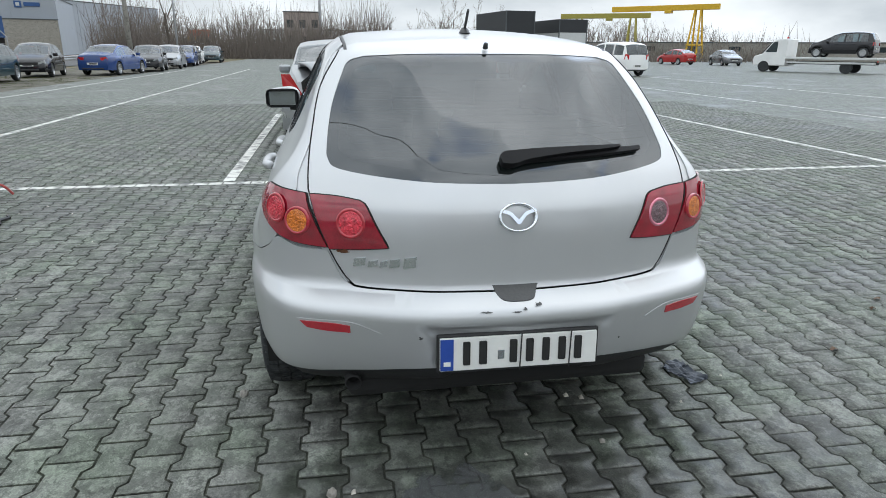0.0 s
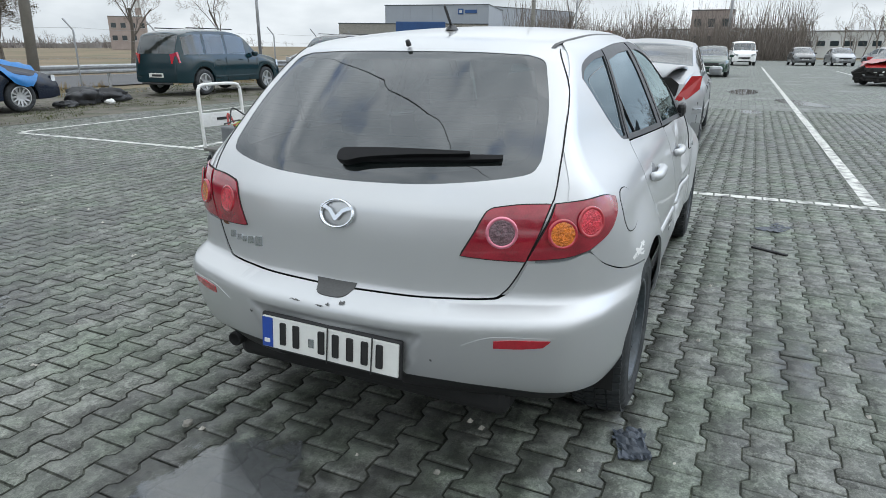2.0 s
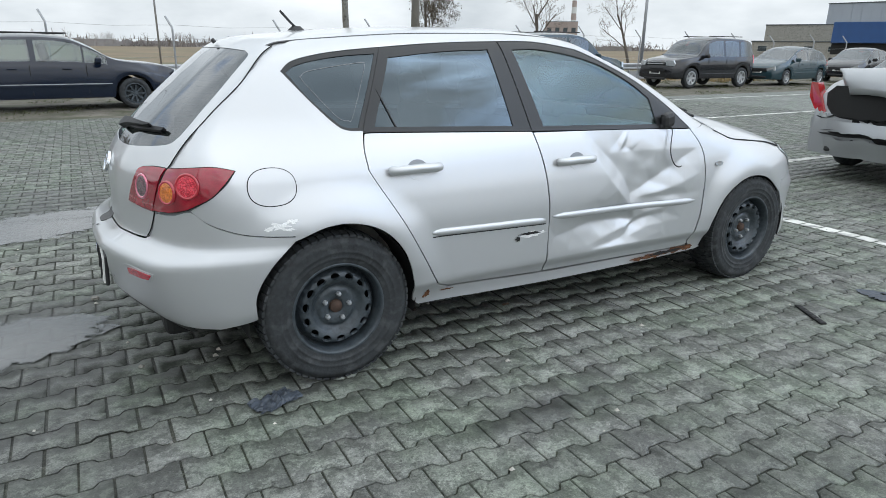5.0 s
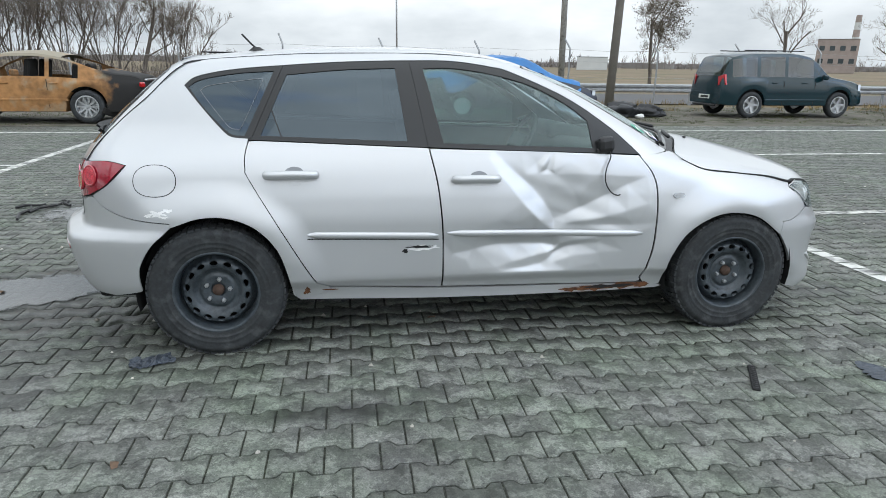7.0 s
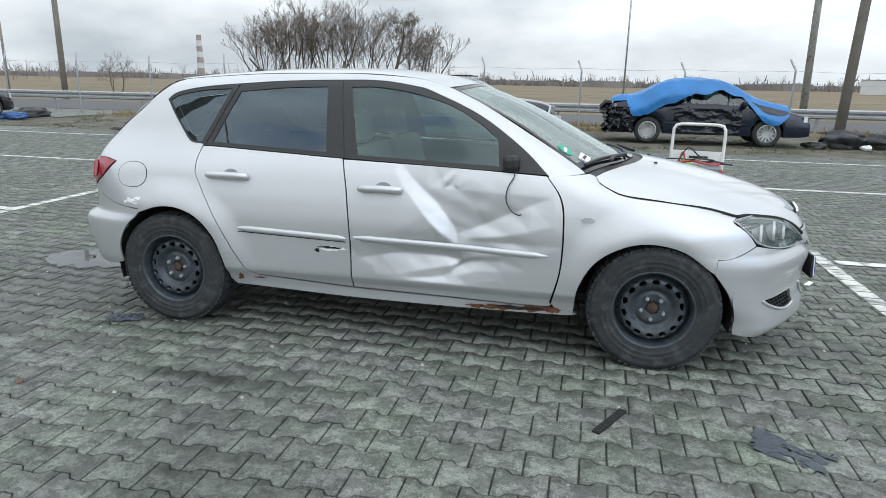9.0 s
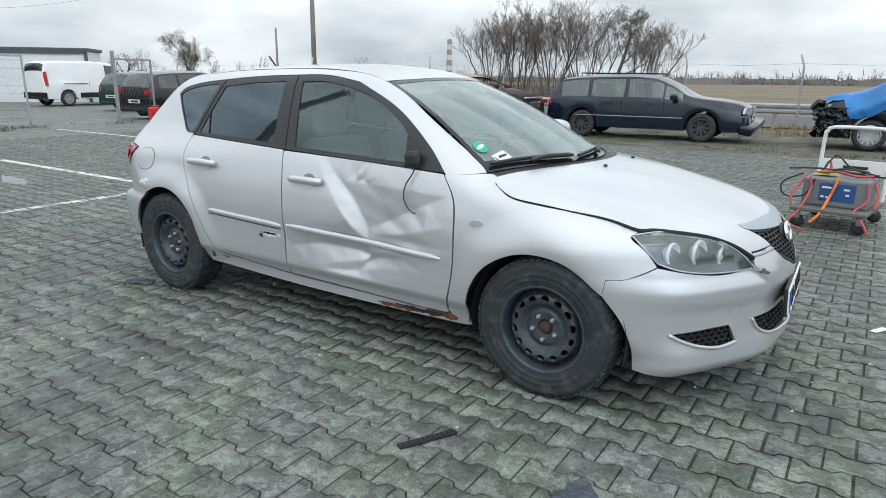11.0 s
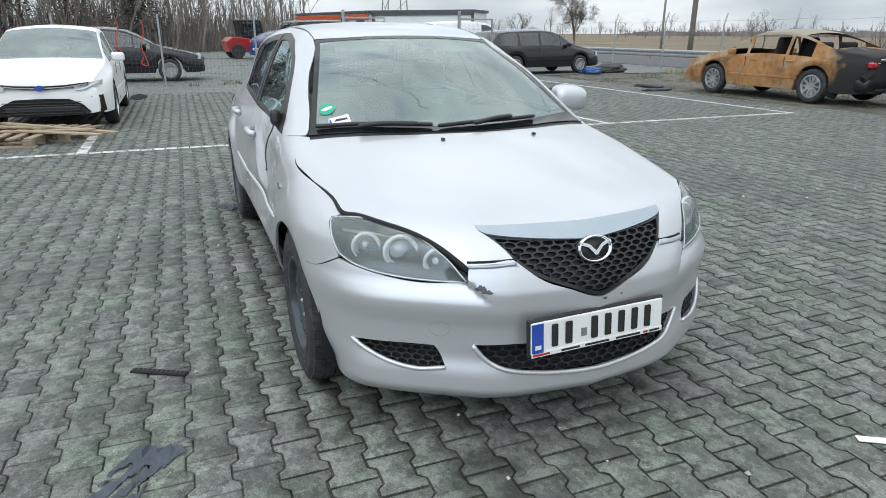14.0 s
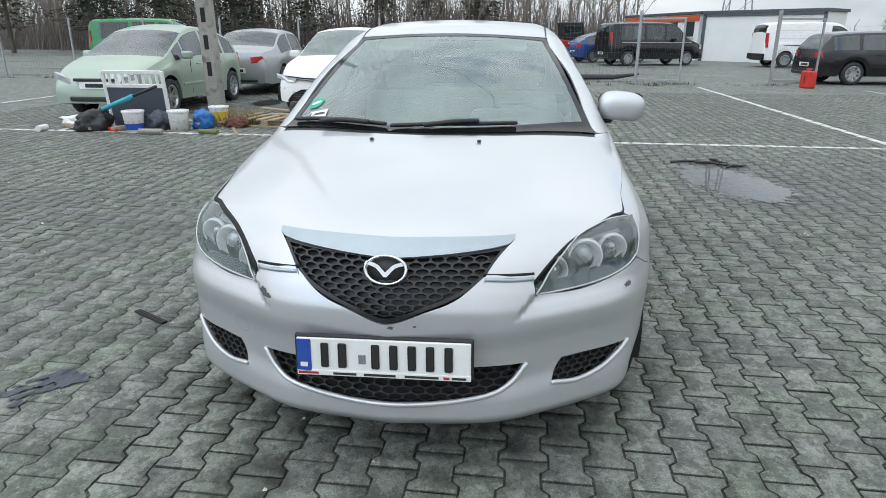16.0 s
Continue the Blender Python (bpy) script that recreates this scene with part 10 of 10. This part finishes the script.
M_DRYGRASS = mat("dry_grass", (0.24, 0.17, 0.07), 0.95, 0, 0.3, 5, 30, 0.1, island=0.3)


def blades(name, n, x0, x1, y0, y1, h0, h1, material, label, seed, dens=None, z0=0.0):
    rr = random.Random(seed)
    V, F = [], []
    while len(F) < n:
        x, y = rr.uniform(x0, x1), rr.uniform(y0, y1)
        if dens and noise.noise((x * dens, y * dens, seed)) < 0.05:
            continue
        for _ in range(6):
            px, py = x + rr.gauss(0, 0.05), y + rr.gauss(0, 0.05)
            a, h = rr.random() * 6.28, rr.uniform(h0, h1)
            w = 0.006
            o = len(V)
            dx, dy = math.cos(a), math.sin(a)
            V += [(px - dy * w, py + dx * w, z0), (px + dy * w, py - dx * w, z0), (px + dx * h * 0.5, py + dy * h * 0.5, z0 + h)]
            F.append((o, o + 1, o + 2))
    return tagged(obj_from(name, V, F, material), label, "grass", kind="stuff")


M_GRASS = mat("winter_grass", (0.075, 0.085, 0.03), 0.95, 0, 0.35, 2, 30, 0.1, island=0.4)
blades("grass", 22000, -16, 30, 10.7, 18.2, 0.015, 0.06, M_GRASS, "sparse winter grass on the dirt verge", 31, 0.7)
blades("dry_grass", 7000, -16, 30, 15.5, 19.2, 0.08, 0.28, M_DRYGRASS, "dry yellow grass along the fence", 32, 0.5)
blades("dry_grass", 500, -6.2, -5.6, -4.5, -3.8, 0.10, 0.35, M_DRYGRASS, "dry weeds at the foot of the pole", 33)
blades("grass", 2500, -16.6, -15.2, -20, 8, 0.03, 0.12, M_GRASS, "weeds along the foot of the fence", 34, 1.1)

rr = random.Random(65)
V, F = [], []
for i in range(5200):      # leaf litter and crumbs on the dirt
    x, y, r = rr.uniform(-16, 24), rr.triangular(10.5, 17.5, 11.5), rr.uniform(0.012, 0.05)
    a = rr.random() * 6.28
    o = len(V)
    z = 0.02 + rr.random() * 0.015
    V += [(x + r * math.cos(a + q), y + r * math.sin(a + q), z + rr.uniform(0, 0.012)) for q in (0, 2.0, 4.1)]
    F.append((o, o + 1, o + 2))
tagged(obj_from("leaf_litter", V, F, mat("dark_litter", (0.06, 0.05, 0.036), 0.9, 0, 0.4, 3, 20, 0.1, island=0.7)), "dark leaf litter and crumbs over the verge", "litter", kind="stuff")

# pallets
def pallet(x, y, z, rot, n_top, seed):
    rr = random.Random(seed)
    p = empty("pallet", pose(x, y, z, 0, 0, rot), "weathered wooden pallet with broken boards", "pallet", "pallets")
    for dy in (-0.36, 0, 0.36):
        part("bearer", box_bm(1.2, 0.09, 0.022, pose(0, dy, 0), 0.003), M_WOODPAL, p)
        for dx in (-0.52, 0, 0.52):
            part("block", box_bm(0.12, 0.09, 0.078, pose(dx, dy, 0.022), 0.004), M_WOODPAL, p)
    for k in range(n_top):
        part("board", box_bm(0.10, 0.80, 0.022, pose(-0.54 + 1.08 * k / (n_top - 1), rr.uniform(-0.02, 0.02), 0.10, 0, 0, rr.uniform(-2, 2)), 0.003), M_WOODPAL, p)
    return p


pallet(-6.5, -2.95, 0.0, 62, 7, 1)
pallet(-6.0, -3.45, 0.0, 80, 6, 2)
for i, (x, y, z, L, rot, tilt) in enumerate(((-6.3, -2.75, 0.13, 1.7, 60, 3), (-6.05, -3.0, 0.13, 1.6, 66, -2), (-6.5, -3.3, 0.14, 1.4, 75, 2), (-5.8, -2.7, 0.13, 1.3, 55, 0), (-7.0, -3.7, 0.0, 1.6, 85, 0), (-7.3, -3.2, 0.0, 1.4, 80, 0))):
    o = part("plank", box_bm(L, 0.10, 0.024, None, 0.003), M_WOODPAL)
    o.matrix_basis = pose(x, y, z, 0, tilt, rot)
    tagged(o, "loose pale plank on the pallets", "plank", "loose planks")

# black plastic grille strip, torn sheets, sticks, pebbles
M_RAGP = mat("blue_grey_sheet", (0.045, 0.055, 0.07), 0.55, 0, 0.4, 12, 60, 0.3)
strip = empty("grille_strip", pose(1.12, -1.43, 0.002, 0, 0, 61), "black ribbed plastic strip lying on the paving", "car part")
part("strip", box_bm(0.25, 0.034, 0.010, None, 0.003), M_UNDER, strip)
for k in range(12):
    part("rib", box_bm(0.007, 0.020, 0.004, pose(-0.114 + k * 0.0208, 0, 0.0085), 0.001), M_BLACK, strip)


def torn(name, x, y, r, seed, material, label, rot=0, n=9):
    rr = random.Random(seed)
    V = [(0, 0, 0.02)]
    for k in range(n):
        a = 2 * math.pi * k / n
        s = r * rr.uniform(0.72, 1.12)
        V.append((s * math.cos(a) * 1.3, s * math.sin(a) * 0.8, rr.uniform(0.003, 0.020)))
    o = obj_from(name, V, [(0, k + 1, (k + 1) % n + 1) for k in range(n)], material)
    o.matrix_basis = pose(x, y, 0, 0, 0, rot)
    return tagged(o, label, "rubbish", "torn sheets")


def rag(name, x, y, rot, sx, sy, lift_, seed, label, cuts=0.0):
    """A crumpled scrap of sheet with a ragged edge, lying on the ground."""
    n_, m_ = 16, 12
    V, F = [], []
    for a in range(n_ + 1):
        for b in range(m_ + 1):
            u, v = -1 + 2 * a / n_, -1 + 2 * b / m_
            w = 1 + 0.30 * noise.noise((u * 1.3, v * 1.3, seed)) + 0.18 * noise.noise((u * 4, v * 4, seed + 3))
            z = abs(noise.noise((u * 2.2, v * 2.2, seed + 5))) + 0.5 * abs(noise.noise((u * 5.5, v * 5.5, seed + 9)))
            V.append((u * w * sx, v * w * sy, 0.003 + lift_ * z))
    for a in range(n_):
        for b in range(m_):
            u, v = -1 + 2 * (a + 0.5) / n_, -1 + 2 * (b + 0.5) / m_
            edge_ = max(abs(u), abs(v)) + 0.25 * abs(noise.noise((u * 3, v * 3, seed + 1)))
            if edge_ > 1.02 or (cuts and u > -0.2 and math.sin(v * 9 + u * 2 + seed) > cuts):
                continue
            F.append((a * (m_ + 1) + b, (a + 1) * (m_ + 1) + b, (a + 1) * (m_ + 1) + b + 1, a * (m_ + 1) + b + 1))
    used = sorted({i for f in F for i in f})
    ix = {i: k for k, i in enumerate(used)}
    o = obj_from(name, [V[i] for i in used], [tuple(ix[i] for i in f) for f in F], M_RAGP)
    o.matrix_basis = pose(x, y, 0, 0, 0, rot)
    return tagged(o, label, "rubbish", "torn sheets")


rag("torn_sheet", -1.625, -0.915, 15, 0.095, 0.058, 0.022, 4.0, "crumpled scrap of blue-grey plastic sheet on the paving")
rag("torn_sheet", 1.80, -1.49, -35, 0.135, 0.085, 0.016, 7.0, "torn blue-grey plastic sheet with ragged fingers", 0.35)
o = part("paper_scrap", box_bm(0.12, 0.035, 0.002, None, 0), M_PLATE)
o.matrix_basis = pose(2.60, 0.95, 0.006, 0, 0, 59)
tagged(o, "narrow white paper scrap on the paving", "rubbish")
for i, (x, y, L, rot) in enumerate(((-3.55, 2.35, 0.55, 100), (-3.45, 2.55, 0.42, 70), (-3.35, 2.75, 0.3, 120), (-3.62, 2.62, 0.25, 30), (1.6, 3.2, 0.3, 10))):
    pts = [(-L / 2, 0, 0.012), (-L / 6, 0.03, 0.02), (L / 5, -0.02, 0.016), (L / 2, 0.02, 0.012)]
    o = obj_from("plastic_stick", *tube(pts, [0.012, 0.016, 0.012, 0.008], 6), M_BLACK)
    o.matrix_basis = pose(x, y, 0, 0, 0, rot)
    tagged(o, "broken strip of black plastic trim", "car part", "broken trim strips")
rr = random.Random(77)
V, F = [], []
for i in range(420):
    x, y, r = rr.uniform(-5, 6), rr.uniform(-5, 6), rr.choice((0.004, 0.006, 0.008, 0.012))
    o = len(V)
    for dx, dy, dz in ((-1, -0.6, 0), (1, -0.8, 0), (0.8, 1, 0), (-0.9, 0.8, 0), (0.1, 0, 1.1)):
        V.append((x + dx * r * rr.uniform(0.6, 1.2), y + dy * r * rr.uniform(0.6, 1.2), 0.001 + dz * r))
    F += [(o, o + 1, o + 4), (o + 1, o + 2, o + 4), (o + 2, o + 3, o + 4), (o + 3, o, o + 4)]
M_GRIT = mat("pale_grit", (0.38, 0.36, 0.32), 0.9, 0, 0.3, 9, 40, 0.2, island=0.6)
tagged(obj_from("grit", V, F, M_GRIT), "scattered grit and crumbs on the paving", "grit", kind="stuff")
for i, (x, y, r) in enumerate(((-1.51, 0.963, 0.022), (-2.185, 0.615, 0.020), (-2.6, 1.4, 0.014), (-2.9, -0.2, 0.016), (-2.05, -0.35, 0.012), (2.35, 0.2, 0.012))):
    lump("pebble", x, y, r, r * 0.8, r * 1.0, M_GRIT, "pale crumb of stone on the paving", "pebble", 50 + i)
M_LEAFB = mat("fallen_leaf", (0.13, 0.08, 0.05), 0.8, 0, 0.3, 9, 60, 0.1)
rr = random.Random(21)
for i in range(9):
    o = torn("fallen_leaf", rr.uniform(-3.4, 0.5), rr.uniform(-2.6, 1.4), 0.019, 90 + i, M_LEAFB, "curled brown fallen leaf", rr.uniform(0, 360), 9)

# wreckage on the verge
M_WRECK = mat("torn_dark_plastic", (0.02, 0.021, 0.023), 0.5, 0, 0.4, 5, 40, 0.2)
for i, (x, y, sx, sy, sz, rot, lab) in enumerate(((7.0, 13.2, 0.55, 0.30, 0.42, 20, "black torn bumper cover on the verge"), (7.8, 13.3, 0.5, 0.25, 0.34, -25, "black wheel arch liner on the verge"), (6.3, 12.9, 0.3, 0.2, 0.15, 0, "heap of dark car scraps"), (-16.8, 13.9, 0.9, 0.35, 0.30, 100, "long black bumper cover"), (-16.4, 12.9, 0.4, 0.3, 0.22, 60, "blue and black car scraps"), (-10.8, 10.9, 0.45, 0.12, 0.06, 20, "flat dark scrap"), (-9.6, 10.2, 0.4, 0.12, 0.06, 80, "flat dark scrap on the dirt"))):
    lump("car_scrap", x, y, sx, sy, sz, M_WRECK if i != 4 else M_BLUE, lab + " lying on the ground", "car part", 120 + i, rot)
lump("car_scrap", 7.35, 12.75, 0.12, 0.10, 0.12, M_WHITE, "white plastic tank among the scraps", "car part", 140)
bar_ = obj_from("bumper_cover", *tube([(-18.0, 1.2, 0.16), (-17.4, 2.2, 0.10), (-17.2, 3.2, 0.12), (-17.6, 4.0, 0.2)], [0.05, 0.09, 0.08, 0.04], 7), M_WRECK)
tagged(bar_, "long curved black bumper cover behind the fence", "car part")

M_REDTAPE = mat("red_cord", (0.50, 0.06, 0.04), 0.7)
for y, z0, z1 in ((-2.46, 0.75, 1.72), (-1.86, 0.52, 1.70)):
    pts = [(-15.84, y + 0.05 * math.sin(k * 0.9), z1 + (z0 - z1) * k / 9) for k in range(10)] + [(-15.84, y - 0.10, z0 + 0.05), (-15.84, y - 0.04, z0 + 0.22)]
    o = obj_from("red_cord", *tube(spline(pts, 0.05) + [np.array(pts[-1])], [0.014], 5), M_REDTAPE)
    tagged(o, "red cord looped over the mesh fence", "cord", "red cords")

# blue tarpaulin over the wreck
TT = curve_fn(SEDAN["top"])
M_TARPB = mat("blue_tarpaulin", (0.012, 0.150, 0.40), 0.42, 0, 0.3, 2.5, 30, 0.15)
nu, nv = 70, 44
V = []
for i in range(nu):
    x = -2.25 + 4.05 * i / (nu - 1)
    hang = float(np.interp(x, [-2.25, -1.9, -1.75, -1.1, -0.6, 0.4, 0.72, 0.95, 1.2, 1.55, 1.8], [0.06, 0.10, 0.55, 0.62, 0.46, 0.24, 0.12, 0.30, 0.46, 0.50, 0.22])) + 0.03 * math.sin(i * 0.55)
    for j in range(nv):
        v = -1 + 2 * j / (nv - 1)
        t = abs(v) * (0.66 + max(0.05, hang))
        if t < 0.66:
            y, z = t, float(TT(x)) + 0.07 - 0.05 * t * t
        else:
            y, z = 0.66 + 0.32 * min(1, (t - 0.66) / 0.35), float(TT(x)) + 0.05 - 0.95 * (t - 0.66)
        wr = 0.05 * noise.noise((x * 2.4, v * 3.0, 1)) + 0.05 * (0.5 - abs(noise.noise((x * 3.6 + v * 1.5, v * 3 - x, 5)))) + 0.035 * (0.4 - abs(noise.noise((x * 8 - v * 3, v * 6 + x * 2, 7))))
        V.append((x, math.copysign(y, v) + wr * 0.7, max(0.42, z) + wr + 0.03))
F = [(i * nv + j, i * nv + j + 1, (i + 1) * nv + j + 1, (i + 1) * nv + j) for i in range(nu - 1) for j in range(nv - 1)]
tp = obj_from("tarpaulin", V, F, M_TARPB, smooth=True)
tp.matrix_basis = C(3.8, 13.5, -2)
tagged(tp, "wrinkled blue tarpaulin draped over the wreck", "tarpaulin")
rr = random.Random(8)
for i in range(16):      # crushed metal at the wreck's tail and flank
    sx = rr.uniform(0.08, 0.34)
    o = part("crushed_metal", box_bm(sx, rr.uniform(0.05, 0.3), rr.uniform(0.04, 0.2), pose(rr.uniform(-2.45, -1.85) if i < 16 else rr.uniform(-0.6, 0.3), rr.uniform(-0.8, 0.7) if i < 16 else -0.90, rr.uniform(0.25, 0.85), rr.uniform(-40, 40), rr.uniform(-40, 40), rr.uniform(0, 90)), 0.01), M_WRECK if i % 3 else M_GALV, tarp_car)



def crumpled(name, n, m, fn, material, parent, label=""):
    V = [fn(i / n, j / m) for i in range(n + 1) for j in range(m + 1)]
    F = [(i * (m + 1) + j, i * (m + 1) + j + 1, (i + 1) * (m + 1) + j + 1, (i + 1) * (m + 1) + j) for i in range(n) for j in range(m)]
    return obj_from(name, V, F, material, parent, label, True)


M_TORNMETAL = mat("torn_dark_metal", (0.014, 0.016, 0.020), 0.2, 0.2, 0.6, 6, 40, 0.2)
crumpled("crushed_flank", 60, 30, lambda u, v: (-0.75 + 1.5 * u, -0.915 + 0.075 * noise.noise((u * 5, v * 4, 2)) + 0.03 * noise.noise((u * 15, v * 11, 4)), 0.30 + 0.56 * v), M_TORNMETAL, tarp_car, "crushed dark flank")
crumpled("crushed_tail", 28, 52, lambda u, v: (-2.34 + 0.20 * noise.noise((u * 4, v * 6, 12)) + 0.10 * noise.noise((u * 13, v * 17, 14)), -0.86 + 1.65 * v, 0.22 + 0.66 * u), M_TORNMETAL, tarp_car, "crushed dark tail")
crumpled("crushed_corner", 28, 24, lambda u, v: (-2.3 + 0.62 * v, -0.90 + 0.16 * noise.noise((u * 6, v * 6, 22)) + 0.08 * noise.noise((u * 15, v * 15, 24)), 0.24 + 0.62 * u), M_TORNMETAL, tarp_car, "crushed rear corner")

# crushed boot of the silver saloon
# solid black box in place of the shade inside the boot
part("boot_opening", box_bm(0.50, 1.25, 0.34, pose(-2.14, 0, 0.62), 0.05), M_UNDER, jag)
LID = curve_fn([(0.0, 1.115), (0.35, 1.165), (0.62, 1.180), (0.78, 1.150), (0.90, 1.04), (1.0, 0.90)])
LIDX = curve_fn([(0.0, -1.66), (0.35, -2.02), (0.62, -2.30), (0.78, -2.44), (0.90, -2.55), (1.0, -2.57)])


def lid_at(u, v):
    w = -1 + 2 * v
    bow = 0.014 * math.sin(w * 3.0 + 0.6) * u * u + 0.006 * noise.noise((w * 3, u * 4, 9))
    half = 0.72 - 0.05 * u - 0.24 * max(0.0, (u - 0.62) / 0.38) ** 1.2
    return (float(LIDX(u)) + 0.08 * abs(w) ** 3 * u, half * w, float(LID(u)) - 0.05 * w * w * (1 - 0.5 * u) + bow + 0.04 * max(0, w) * u)


lid = crumpled("boot_lid", 22, 24, lid_at, PT["silver_paint"], jag, "buckled silver boot lid standing open")
lid.modifiers.new("thick", "SOLIDIFY").thickness = 0.03
part("lid_emblem", box_bm(0.02, 0.17, 0.025, pose(-2.50, -0.05, 1.085), 0.008), M_CHROME, lid)
part("lid_badge", box_bm(0.02, 0.09, 0.018, pose(-2.47, 0.45, 1.02), 0.004), M_CHROME, lid)
ends_of(jag, (("tall_tail_light", M_REDLAMP, [(0.80, 1.02), (0.92, 1.02), (0.91, 0.86), (0.78, 0.74), (0.62, 0.70), (0.66, 0.78)], -2.44, -0.115, True), ("lamp_foot", M_CLEARLAMP, [(0.60, 0.71), (0.67, 0.73), (0.70, 0.67), (0.58, 0.66)], -2.45, -0.105, True)))


# black plates stand in for shade in the boot cavity and bumper crack
ends_of(jag, (("boot_cavity", M_UNDER, mirrored([(0.0, 1.0), (0.56, 1.0), (0.66, 0.92), (0.64, 0.78), (0.56, 0.70), (0.46, 0.665), (0.2, 0.65), (0.0, 0.655)]), -2.475, -0.035, False), ("bumper_crack", M_UNDER, mirrored([(0.0, 0.535), (0.3, 0.55), (0.55, 0.535), (0.74, 0.51), (0.62, 0.485), (0.4, 0.47), (0.15, 0.485), (0.0, 0.47)]), -2.50, -0.05, False)))


def skin(z0, z1, gap):
    def at(u, v):
        w = -1 + 2 * v
        rag = 0.05 * noise.noise((w * 5, z0 * 9, 3)) + 0.02 * noise.noise((w * 17, z0 * 5, 8))
        z = z0 + (z1 - z0) * u + (rag if (u > 0.5) == gap else 0.3 * rag)
        return (-2.60 + 0.42 * abs(w) ** 3.2 + 0.05 * (1 - math.sin(math.pi * min(1, max(0, (z - 0.24) / 0.5)))) + 0.03 * noise.noise((w * 3, z * 4, 6)), 0.95 * w, z)
    return at


for z0, z1, g in ((0.515, 0.635, False), (0.26, 0.44, True)):
    crumpled("bumper_skin", 8, 40, skin(z0, z1, g), PT["silver_paint"], jag, "cracked silver bumper skin")
crumpled("broken_core", 8, 30, lambda u, v: (-2.50 + 0.40 * abs(-1 + 2 * v) ** 3.2 + 0.06 * noise.noise((u * 5, v * 16, 1)), 0.90 * (-1 + 2 * v), 0.28 + 0.40 * u), M_UNDER, jag)
crumpled("torn_floor", 8, 24, lambda u, v: (-2.16 - 0.38 * u, 0.70 * (-1 + 2 * v), 0.67 + 0.05 * noise.noise((u * 6, v * 12, 5)) + 0.03 * noise.noise((u * 15, v * 25, 7))), M_TORNMETAL, jag)
obj_from("exhaust", *lathe([(0.045, 0.0), (0.05, -0.16), (0.042, -0.165), (0.04, -0.02)], 16, "y", pose(-2.42, -0.45, 0.26, 0, 0, -90)), M_ALLOY, jag, smooth=True)


# ---- paving blocks beside the car, one by one ----
block_me = blocks_mesh("paving_block", [(0, 0)], BLOCK_F)
block_me.materials.clear()
block_me.materials.append(M_PAVER_ONE)
block_me.materials.append(M_JOINT)
rnd_b = random.Random(11)
for x, y in block_places(NEAR[0] - 0.5, NEAR[1] + 0.5, NEAR[2] - 0.5, NEAR[3] + 0.5):
    if is_near(x, y):
        o = new("paving_block", block_me)
        o.parent = pavement
        o.matrix_basis = pose(x, y, rnd_b.gauss(0, 0.0007), rnd_b.gauss(0, 0.28), rnd_b.gauss(0, 0.28), 180 * rnd_b.randint(0, 1) - 0.0)
